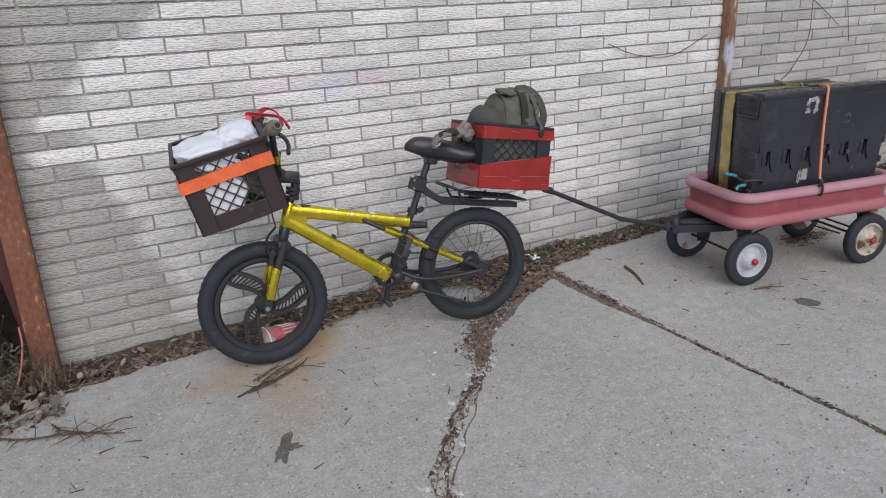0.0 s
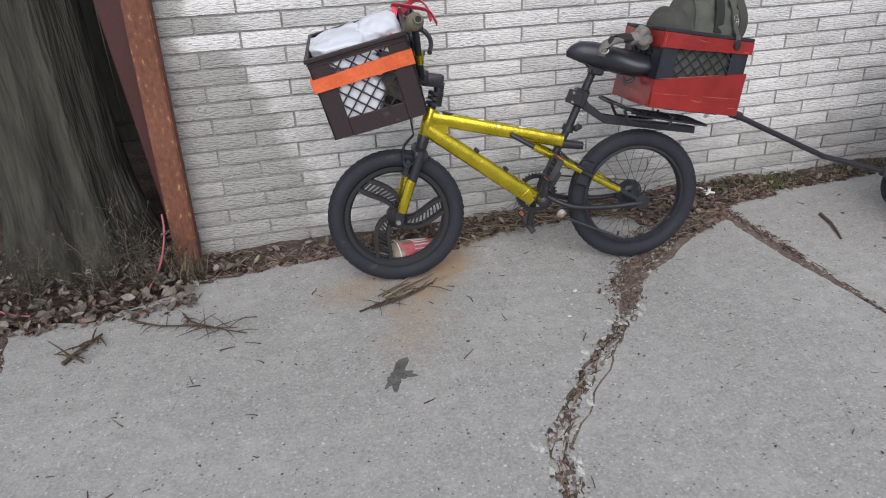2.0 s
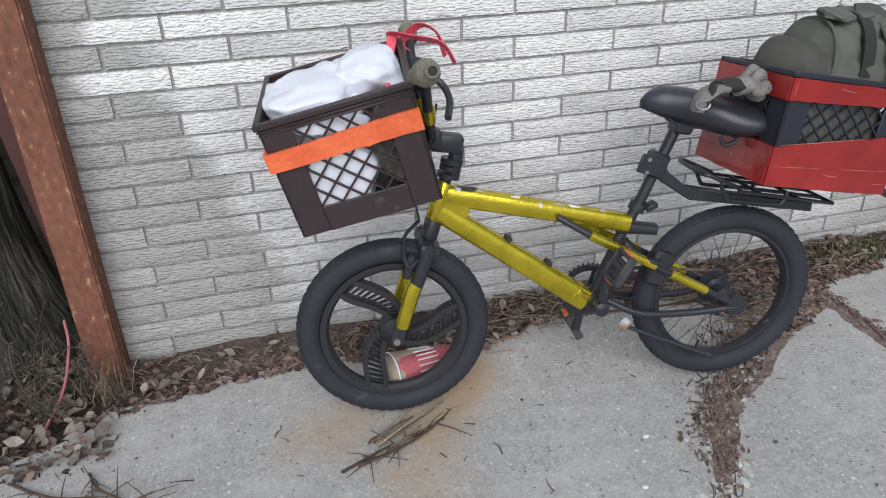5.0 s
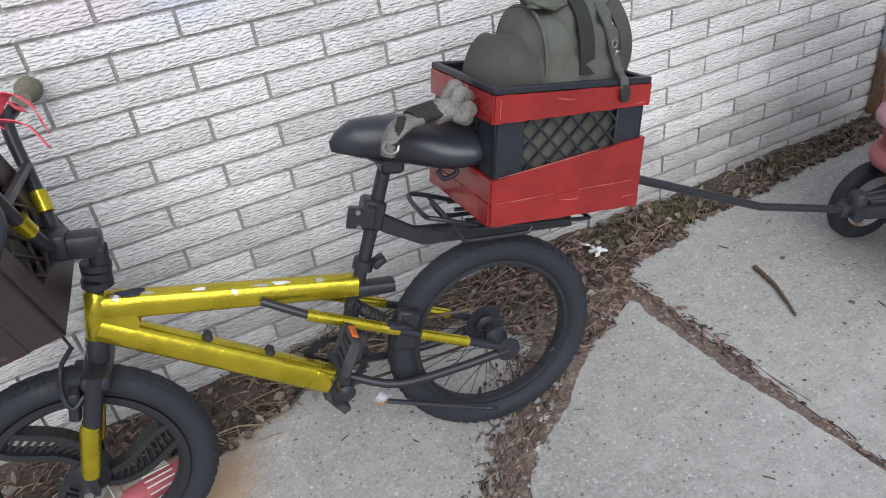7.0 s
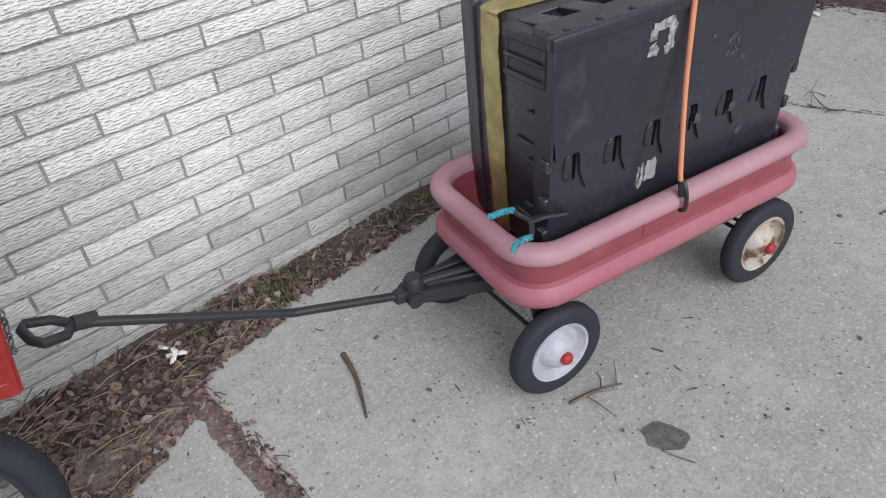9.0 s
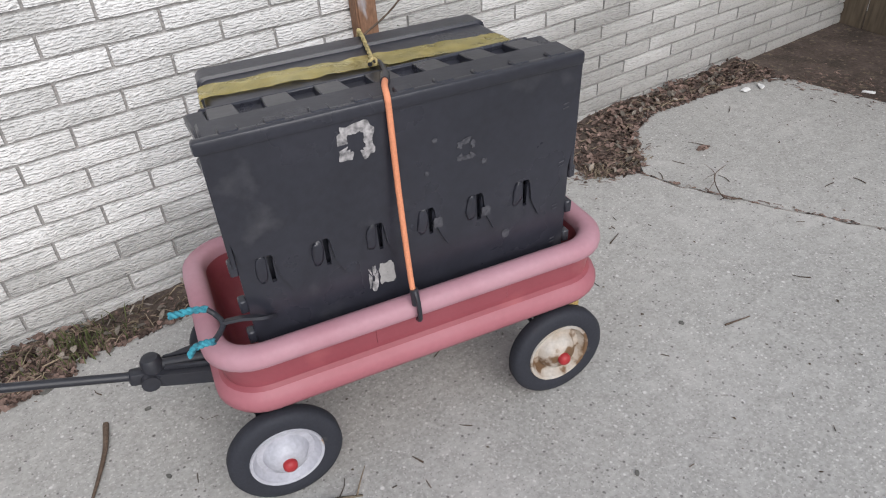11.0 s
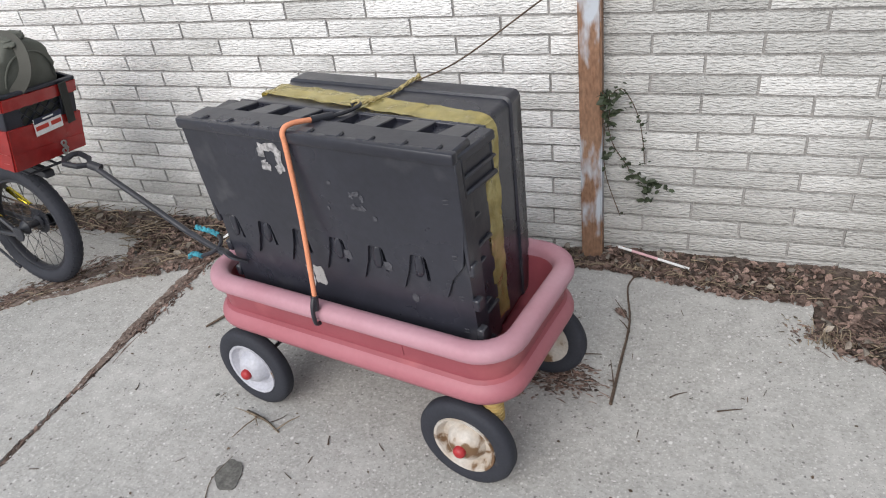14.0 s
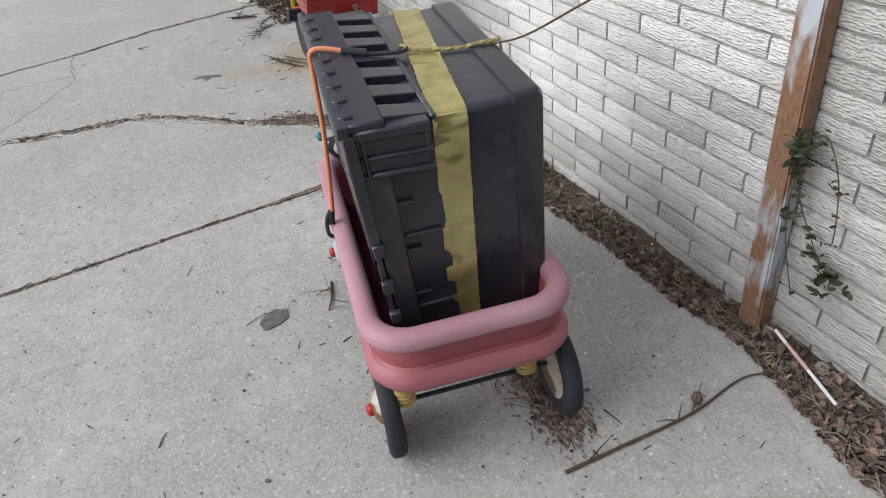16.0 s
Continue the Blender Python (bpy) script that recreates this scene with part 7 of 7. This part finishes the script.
part("sleeve", bm, CARD, cup, "beige cardboard sleeve")
bm = B()
lathe(bm, [(0.0435, 0.0675), (0.0455, 0.069), (0.0435, 0.071)], 28, pose(0, 0, 0, 90, 0, 0), closed=True)
part("lip", bm, PAPER, cup)
rng = random.Random(11)
for i in range(5):
    bm = lump(B(), (0.020, 0.008, 0.004), Matrix(), 0.5, 2.2, i, 2, 0.2)
    solid("paper_scrap", bm, PAPER, "torn scrap of white paper on the litter", "paper", "paper scraps", m=pose(1.205 + rng.uniform(-0.02, 0.025), 3.655 + rng.uniform(-0.03, 0.03), 0.022 + 0.003 * i, rng.uniform(-30, 30), rng.uniform(-30, 30), rng.uniform(0, 180)))
for i, (x, y) in enumerate(((4.32, 3.52), (4.40, 3.50), (4.66, 3.16), (0.25, 2.93), (0.33, 3.07))):
    bm = lump(B(), (0.030, 0.014, 0.006) if x > 4 else (0.008, 0.006, 0.003), Matrix(), 0.4, 2.2, i, 2, 0.2)
    solid("paper_scrap", bm, PAPER, "white scrap of paper lying on the concrete", "paper", "paper scraps", m=pose(x, y, 0.008, 8, 5, 50 * i))


def north_edge(x):
    P = NORTH_1 + NORTH_2 + NORTH_3 + NORTH_4[:7]
    best = 3.6
    for (xa, ya), (xb, yb) in zip(P, P[1:]):
        if xa <= x <= xb:
            best = ya + (yb - ya) * (x - xa) / max(1e-6, xb - xa)
            break
    return best


def leaf_shape(bm, m, s, g):
    """A small curled leaf, two folded halves."""
    L, W = s, s * g.uniform(0.35, 0.7)
    fold, curl = g.uniform(0.1, 0.6), g.uniform(-0.5, 0.7)
    V = []
    for t, w in ((0, 0.0), (0.3, 0.9), (0.65, 1.0), (1, 0.05)):
        x, z = (t - 0.5) * L, curl * L * (t - 0.5) ** 2
        V.append([bm.verts.new(m @ Vector((x, -w * W / 2, z + fold * w * W / 2))), bm.verts.new(m @ Vector((x, 0, z))), bm.verts.new(m @ Vector((x, w * W / 2, z + fold * w * W / 2 * g.uniform(0.2, 1.2))))])
    for A, C in zip(V, V[1:]):
        bm.faces.new((A[0], A[1], C[1], C[0]))
        bm.faces.new((A[1], A[2], C[2], C[1]))


def litter(name, seed, x0, x1, count, mat_, label, reach=0.0, kind="leaf", size=(0.012, 0.038), lift=0.03):
    bm = B()
    g = random.Random(seed)
    for _ in range(count):
        x = g.uniform(x0, x1)
        e = north_edge(x)
        t = g.random() ** 0.8
        y = 3.775 - (3.775 - e + reach) * t
        heap = lift * (1 - t) ** 0.5 * (0.55 + 0.9 * abs(noise.noise(Vector((x * 3.1, y * 3, 4)))))
        z = -0.028 + heap + g.uniform(0, 0.014)
        if y < e + 0.01:
            z = max(z, 0.003)
        if kind == "leaf":
            m = pose(x, y, z, g.uniform(-35, 35), g.uniform(-35, 35), g.uniform(0, 360))
            leaf_shape(bm, m, g.uniform(*size), g)
        else:
            L, a = g.uniform(*size), g.uniform(0, math.pi)
            d = Vector((math.cos(a), math.sin(a) * 0.6, g.uniform(-0.12, 0.12))) * L
            p = Vector((x, min(y, 3.74), z + 0.008))
            tube(bm, [p, p + d * 0.5 + Vector((0, 0, g.uniform(0, 0.012))), p + d], g.uniform(0.0009, 0.0022), 4, caps=False)
    return solid(name, bm, mat_, label, "leaf litter", kind="stuff", smooth=False)


def soil_bank(name, x0, x1, seed, label):
    """A low uneven bank of soil along the foot of the wall."""
    bm = B()
    nx, ny = int((x1 - x0) / 0.02), 14
    rows = []
    for i in range(nx + 1):
        x = x0 + (x1 - x0) * i / nx
        e = north_edge(x) - 0.035
        row = []
        for j in range(ny + 1):
            t = j / ny
            y = e + (3.792 - e) * t
            z = -0.020 + 0.042 * t ** 0.7 * (0.6 + 0.8 * noise.noise(Vector((x * 3.1, y * 3, 4)))) + 0.010 * noise.noise(Vector((x * 25, y * 25, seed)))
            z = min(z, -0.004) if t < 0.12 else z
            row.append(bm.verts.new((x, y, z - 0.006 * (j == 0))))
        rows.append(row)
    for A, C in zip(rows, rows[1:]):
        for j in range(ny):
            bm.faces.new((A[j], C[j], C[j + 1], A[j + 1]))
    r = bmesh.ops.extrude_face_region(bm, geom=list(bm.faces))
    for v in [v for v in r["geom"] if isinstance(v, bmesh.types.BMVert)]:
        v.co.z = -0.033
    return solid(name, bm, SOIL, label, "soil", kind="structure", angle=80)


soil_bank("soil_bank", -1.0, 4.6, 1, "bank of dark soil along the foot of the brick wall")
litter("leaf_litter", 1, -1.0, 0.9, 2200, LEAF, "brown dead leaves along the foot of the wall", 0.02)
litter("leaf_litter", 2, 0.8, 1.5, 2200, LEAF, "heap of brown dead leaves where the cracks meet", 0.06, lift=0.04)
litter("leaf_litter", 3, 1.4, 2.7, 1600, LEAF, "brown dead leaves along the foot of the wall", 0.02)
litter("leaf_litter", 4, 2.6, 4.6, 4200, LEAF, "thick drift of brown dead leaves against the wall", 0.03, size=(0.010, 0.034), lift=0.05)
litter("dry_stems", 5, -0.9, 0.8, 260, STRAW, "thin dry stems among the leaves", 0.03, "stem", (0.02, 0.08))
litter("dry_stems", 6, 0.75, 1.45, 110, STRAW, "thin dry stems heaped where the cracks meet", 0.05, "stem", (0.03, 0.11), 0.05)
litter("dry_stems", 8, 0.25, 1.05, 110, STRAW, "long dry stems tangled behind the rear wheel", 0.08, "stem", (0.05, 0.16), 0.07)
litter("dry_stems", 9, 0.0, 0.35, 90, STRAW, "dry stems on the leaves by the front wheel", 0.06, "stem", (0.04, 0.12), 0.04)
litter("dry_stems", 7, 1.4, 4.6, 800, STRAW, "thin dry stems among the leaves", 0.02, "stem", (0.02, 0.08))


def crack_fill(seed, pts, n, w, label, material=LEAF, wy=0.0):
    bm = B()
    g = random.Random(seed)
    seg = list(zip(pts, pts[1:]))
    lens = [math.dist(a, b) for a, b in seg]
    for _ in range(n):
        k = g.choices(range(len(seg)), lens)[0]
        (xa, ya), (xb, yb) = seg[k]
        t = g.random()
        x, y = xa + (xb - xa) * t + g.gauss(0, w), ya + (yb - ya) * t + (g.gauss(0, wy) if wy else 0)
        a = math.atan2(yb - ya, xb - xa) + g.gauss(0, 0.4)
        if g.random() < 0.7:
            leaf_shape(bm, pose(x, y, g.uniform(-0.005, 0.004), g.uniform(-25, 25), g.uniform(-25, 25), math.degrees(a)), g.uniform(0.008, 0.022), g)
        else:
            d = Vector((math.cos(a), math.sin(a), g.uniform(-0.03, 0.04))) * g.uniform(0.01, 0.045)
            p = Vector((x, y, g.uniform(-0.004, 0.005)))
            tube(bm, [p, p + d * 0.5 + Vector((0, 0, 0.003)), p + d], g.uniform(0.0008, 0.0018), 4, caps=False)
    return solid("crack_litter", bm, material, label, "leaf litter", kind="stuff", smooth=False)


crack_fill(1, CRACK_A[3:], 620, 0.015, "crumbled leaves and stems filling the wide crack")
crack_fill(21, CRACK_A[3:], 420, 0.018, "broken straw and stems lying in the wide crack", STRAW)
crack_fill(22, [(0.46, 2.95), (0.52, 3.10), (0.62, 3.20), (0.72, 3.32), (0.76, 3.42)], 900, 0.032, "crumbled leaves heaped by the rear tyre", LEAF, 0.02)
crack_fill(24, [(1.185, 3.52), (1.20, 3.36), (1.21, 3.05)], 340, 0.016, "brown leaf crumbs spread along the joint", LEAF)
crack_fill(23, [(0.50, 3.05), (0.66, 3.24), (0.80, 3.40), (1.0, 3.46)], 260, 0.05, "broken stems scattered by the rear tyre", STRAW, 0.03)
crack_fill(2, CRACK_B[1:], 260, 0.006, "crumbled leaves and dirt in the straight joint")
crack_fill(3, [(0.86, 3.33), (1.0, 3.44), (1.15, 3.50)], 300, 0.03, "stems and leaves in the joint by the rear wheel")
crack_fill(4, CRACK_R[2:], 120, 0.004, "dirt in a thin crack")
crack_fill(5, [(2.46, 3.12), (2.56, 3.14), (2.68, 3.13)], 900, 0.045, "small dark heap of dirt and leaves behind the wagon wheel", LEAF, 0.035)
crack_fill(6, [(3.28, 3.48), (3.34, 3.42), (3.50, 3.44), (3.40, 3.52)], 420, 0.05, "dirt and leaves spilling over the concrete")
crack_fill(31, [(3.26, 3.50), (3.34, 3.40), (3.52, 3.44)], 160, 0.06, "pale stems spilling over the concrete", STRAW, 0.03)
crack_fill(7, [(3.24, 3.46), (3.36, 3.36)], 60, 0.03, "tuft of dry stems on the concrete")
crack_fill(8, CRACK_C[3:], 200, 0.012, "dirt and stems in the crack by the tree")

# crumbs over the slabs
bm = B()
g = random.Random(21)
for _ in range(520):
    x, y = g.uniform(-1.4, 4.4), g.uniform(1.6, 3.55)
    if g.random() < 0.2:
        a, L = g.uniform(0, 6.28), g.uniform(0.008, 0.03)
        tube(bm, [(x, y, 0.002), (x + L * math.cos(a), y + L * math.sin(a), 0.003)], g.uniform(0.0006, 0.0014), 4, caps=False)
    else:
        leaf_shape(bm, pose(x, y, 0.003, g.uniform(-15, 15), g.uniform(-15, 15), g.uniform(0, 360)), g.uniform(0.004, 0.013), g)
solid("crumbs", bm, TWIG, "tiny bits of leaf and twig strewn over the concrete", "debris", kind="stuff", smooth=False)


def tuft(name, x, y, n, h, material, label, seed, spread=0.05):
    bm = B()
    g = random.Random(seed)
    for _ in range(n):
        px, py = x + g.gauss(0, spread), min(3.76, y + g.gauss(0, spread * 0.6))
        a, hh = g.uniform(0, 6.28), h * g.uniform(0.4, 1.1)
        d = Vector((math.cos(a), math.sin(a), 0)) * hh * g.uniform(0.2, 0.8)
        P = [Vector((px, py, 0.0)), Vector((px, py, hh * 0.6)) + d * 0.35, Vector((px, min(py, 3.74), hh)) + d]
        w = Vector((-math.sin(a), math.cos(a), 0)) * 0.0016
        vs = [bm.verts.new(P[0] - w), bm.verts.new(P[0] + w), bm.verts.new(P[1] + w), bm.verts.new(P[1] - w), bm.verts.new(P[2])]
        bm.faces.new((vs[0], vs[1], vs[2], vs[3]))
        bm.faces.new((vs[3], vs[2], vs[4]))
    return solid(name, bm, material, label, "grass", kind="stuff", smooth=False)


tuft("grass_tuft", 1.52, 3.68, 220, 0.045, GRASS, "short green grass growing at the foot of the wall", 1, 0.07)
tuft("grass_tuft", 1.30, 3.70, 90, 0.04, GRASS, "short green grass growing at the foot of the wall", 2, 0.05)
tuft("grass_tuft", 2.02, 3.70, 90, 0.04, GRASS, "short green weeds growing at the foot of the wall", 3, 0.06)
tuft("dry_tuft", -0.98, 3.62, 120, 0.11, STRAW, "pale dry grass tuft at the foot of the rusty post", 4, 0.03)
tuft("dry_tuft", 3.30, 3.42, 60, 0.04, STRAW, "dry grass tuft on the concrete", 5, 0.03)


def yard_litter():
    bm = B()
    g = random.Random(31)
    for _ in range(2600):
        x, y = g.uniform(-2.3, -0.95), 3.36 + 0.75 * g.random() ** 1.3
        leaf_shape(bm, pose(x, y, g.uniform(-0.028, 0.012), g.uniform(-35, 35), g.uniform(-35, 35), g.uniform(0, 360)), g.uniform(0.012, 0.042), g)
    return solid("leaf_litter", bm, LEAF, "dead leaves round the foot of the tree", "leaf litter", kind="stuff", smooth=False)


yard_litter()
bm = B()
g = random.Random(47)
for _ in range(420):
    x, y = g.uniform(-2.2, -0.92), 3.38 + 0.42 * g.random() ** 1.4
    leaf_shape(bm, pose(x, y, g.uniform(0.004, 0.030), g.uniform(-50, 50), g.uniform(-50, 50), g.uniform(0, 360)), g.uniform(0.022, 0.055), g)
solid("leaf_litter", bm, LEAF_PALE, "large bleached curled leaves round the foot of the tree", "leaf litter", kind="stuff", smooth=False)
bm = B()
for _ in range(330):
    x = g.uniform(-0.9, 4.5)
    y = north_edge(x) + g.uniform(-0.01, 0.12)
    leaf_shape(bm, pose(x, min(y, 3.75), g.uniform(0.012, 0.034), g.uniform(-45, 45), g.uniform(-45, 45), g.uniform(0, 360)), g.uniform(0.016, 0.040), g)
solid("leaf_litter", bm, LEAF_PALE, "bleached curled leaves along the foot of the wall", "leaf litter", kind="stuff", smooth=False)
bm = B()
g = random.Random(61)
for _ in range(1800):
    x = g.uniform(-6.5, -2.0)
    leaf_shape(bm, pose(x, 3.775 - 0.28 * g.random() ** 1.2, g.uniform(-0.02, 0.02), g.uniform(-35, 35), g.uniform(-35, 35), g.uniform(0, 360)), g.uniform(0.02, 0.055), g)
solid("leaf_litter", bm, LEAF, "dead leaves along the foot of the far wall", "leaf litter", kind="stuff", smooth=False)
bm = lump(B(), (0.085, 0.045, 0.030), pose(0, 0, 0.018), 0.35, 1.6, 5, 3, 0.1)
solid("stone", bm, RUBBLE, "flat grey stone lying on the concrete", "stone", m=pose(-1.70, 3.31, 0, 0, 0, 15))
crack_fill(10, [(4.62, 3.5), (4.72, 3.1), (4.85, 2.6), (5.0, 1.9)], 900, 0.10, "dead leaves and stems along the end of the concrete")
crack_fill(9, [(-2.2, 3.50), (-1.6, 3.46), (-1.1, 3.46)], 500, 0.05, "dry stems and bits at the concrete's edge")


def weed(x, y, h, seed, label):
    bm = B()
    g = random.Random(seed)
    for k in range(7):
        a = g.uniform(0, 6.28)
        top = Vector((x + g.uniform(-0.10, 0.10), y + g.uniform(-0.08, 0.05), h * g.uniform(0.55, 1.0)))
        base = Vector((x + g.uniform(-0.02, 0.02), y + g.uniform(-0.02, 0.02), -0.02))
        P = curve_pts([base, base.lerp(top, 0.5) + Vector((g.uniform(-0.02, 0.02), 0, 0.02)), top], 5)
        tube(bm, P, [0.0022 * (1 - 0.7 * i / len(P)) for i in range(len(P))], 5)
        for j in range(9):
            p = P[g.randrange(3, len(P))]
            d = Vector((g.uniform(-1, 1), g.uniform(-1, 1), g.uniform(0.1, 1))).normalized() * g.uniform(0.02, 0.07)
            tube(bm, [p, p + d], 0.0009, 4)
            for q in range(3):
                leaf_shape(bm, pose(*(p + d * g.uniform(0.5, 1.0)), g.uniform(-90, 90), g.uniform(-90, 90), g.uniform(0, 360)), g.uniform(0.006, 0.014), g)
    return solid("dry_weed", bm, WEED, label, "weed", "weeds by the tree", smooth=False)


weed(-1.16, 3.62, 0.30, 1, "dry branching weed stalks beside the tree trunk")
weed(-1.07, 3.66, 0.20, 2, "dry tangled weed by the rusty post")
weed(-1.26, 3.60, 0.24, 3, "dry branching weed stalks beside the tree trunk")
weed(-1.55, 3.66, 0.20, 4, "dry weed in front of the tree trunk")
for i in range(4):
    weed(-1.12 - 0.20 * i, 3.57 + 0.03 * (i % 3), 0.10 + 0.03 * (i % 2), 20 + i, "low dry brushwood at the foot of the tree")
bm = B()
tube(bm, curve_pts([(-1.03, 3.655, 0.25), (-1.034, 3.635, 0.18), (-1.065, 3.59, 0.08), (-1.115, 3.53, 0.012)], 6), 0.0036, 7)
solid("red_rope", bm, RED_CORD, "faded red cord hanging from the post to the ground", "cord")
bm = B()
tube(bm, curve_pts([(-1.85, 3.60, 0.14), (-1.70, 3.57, 0.07), (-1.58, 3.52, 0.015), (-1.50, 3.50, 0.0)], 6), 0.0036, 7)
solid("red_rope", bm, RED_CORD, "faded red cord lying by the tree", "cord")

# ivy on the wall
ivy = thing("ivy", Matrix(), "small trailing ivy with dark leaves hanging beside the post", "ivy")
bm = B()
vines = ([(2.660, 3.745, 0.58), (2.70, 3.752, 0.60), (2.745, 3.755, 0.52), (2.765, 3.757, 0.42), (2.77, 3.757, 0.36)],
         [(2.655, 3.74, 0.50), (2.675, 3.75, 0.42), (2.71, 3.755, 0.36), (2.745, 3.755, 0.31), (2.80, 3.755, 0.275)], [(2.66, 3.745, 0.60), (2.665, 3.73, 0.54), (2.655, 3.74, 0.48)],
         [(2.65, 3.745, 0.50), (2.645, 3.75, 0.40), (2.655, 3.755, 0.30), (2.70, 3.76, 0.16)])
for v in vines:
    tube(bm, curve_pts(v, 6), 0.0016, 5)
part("stem", bm, TWIG, ivy)
g = random.Random(8)
bm = B()
for k, (v, n) in enumerate(zip(vines, (34, 34, 30, 6))):
    P = curve_pts(v, 6)
    for _ in range(n):
        p = P[g.randrange(0, len(P))] + Vector((g.gauss(0, 0.010), -abs(g.gauss(0, 0.012)), g.gauss(0, 0.012)))
        leaf_shape(bm, pose(*p, 60 + g.uniform(-40, 40), g.uniform(-30, 30), g.uniform(0, 360)), g.uniform(0.014, 0.034) if k else g.uniform(0.010, 0.022), g)
for c, n in (((2.665, 3.735, 0.57), 30), ((2.80, 3.745, 0.28), 34)):
    for _ in range(n):
        p = Vector(c) + Vector((g.gauss(0, 0.020), -abs(g.gauss(0, 0.014)), g.gauss(0, 0.022)))
        leaf_shape(bm, pose(*p, 60 + g.uniform(-40, 40), g.uniform(-30, 30), g.uniform(0, 360)), g.uniform(0.018, 0.036), g)
part("leaves", bm, IVY, ivy, smooth=False)
# bare climbing stems on the wall above
for i, pts in enumerate(([(2.95, 3.772, 1.55), (3.10, 3.772, 1.30), (3.40, 3.772, 1.12), (3.60, 3.772, 1.0)], [(3.5, 3.772, 1.6), (3.62, 3.772, 1.25), (3.72, 3.772, 0.9)],
                         [(1.75, 3.772, 1.02), (1.95, 3.772, 0.95), (2.20, 3.772, 0.93), (2.45, 3.772, 1.02)], [(3.0, 3.772, 1.4), (3.45, 3.772, 1.36), (3.9, 3.772, 1.2)])):
    bm = B()
    tube(bm, curve_pts(pts, 8), 0.0022, 5)
    solid("bare_vine", bm, TWIG, "thin bare climbing stem on the brick wall", "vine", "bare vines")

# ---- bricks ----
PITCH, COURSE = 0.2985, 0.060


def brick_mesh(length, seed):
    g = random.Random(seed)
    bm = B()
    nx, nz = 6, 2
    hx, hz = length / 2, 0.0257
    F = []
    for j in range(nz + 1):
        row = []
        for i in range(nx + 1):
            edge = i in (0, nx) or j in (0, nz)
            y = 0.002 + g.uniform(0, 0.0015) if edge else g.uniform(-0.0035, 0.0005)
            x = -hx + 2 * hx * i / nx + (0 if i in (0, nx) else g.uniform(-0.006, 0.006))
            row.append(bm.verts.new((x, y, -hz + 2 * hz * j / nz + (g.uniform(-0.0012, 0.0012) if j in (0, nz) else 0))))
        F.append(row)
    for j in range(nz):
        for i in range(nx):
            bm.faces.new((F[j][i], F[j][i + 1], F[j + 1][i + 1], F[j + 1][i]))
    c = [F[0][0], F[0][nx], F[nz][nx], F[nz][0]]
    back = [bm.verts.new((v.co.x, 0.03, v.co.z)) for v in c]
    bm.faces.new([back[0], back[1]] + F[0][::-1])
    bm.faces.new([back[2], back[3]] + F[nz])
    bm.faces.new([back[3], back[0]] + [F[j][0] for j in range(nz + 1)])
    bm.faces.new([back[1], back[2]] + [F[j][nx] for j in range(nz, -1, -1)])
    return mesh_of("brick", bm, BRICK, True, 50)


def lay(parent, x0, x1, part_x, part_z):
    rest = B()
    stock = [brick_mesh(PITCH - 0.0085, s) for s in range(10)]
    g = random.Random(77)
    spare = {}
    for i in range(-10, 38):
        zc = 0.565 + COURSE * i
        j0 = -0.365 if i % 2 == 0 else -0.365 - PITCH / 2
        k = math.floor((x0 - j0) / PITCH)
        while j0 + k * PITCH < x1:
            a, b = max(x0, j0 + k * PITCH), min(x1, j0 + (k + 1) * PITCH)
            k += 1
            if b - a < 0.02:
                continue
            L = b - a - 0.0085
            full = abs(b - a - PITCH) < 1e-6
            m = WALL_TILT @ pose((a + b) / 2 + 0.36, g.uniform(-0.0012, 0.0012), zc)
            if zc < part_z and a < part_x:
                key = round(L, 3)
                me = g.choice(stock) if full else spare.setdefault(key, brick_mesh(L, int(key * 1000)))
                ob = new("brick", me)
                ob.parent = parent
                ob.matrix_basis = m
            else:
                me = g.choice(stock) if full else spare.setdefault(round(L, 3), brick_mesh(L, 5))
                base = len(rest.verts)
                rest.from_mesh(me)
                rest.verts.ensure_lookup_table()
                for v in rest.verts[base:]:
                    v.co = m @ v.co
    ob = part("upper_bricks", rest, BRICK, parent, angle=50)
    tagged(ob, "further courses of the same bricks", kind="stuff")


lay(wall_west, -0.945, 2.61, 9, 1.42)
lay(wall_east, 2.613, 6.2, 4.6, 1.42)
lay(wall_far, -7.5, -2.15, -9, 1.42)
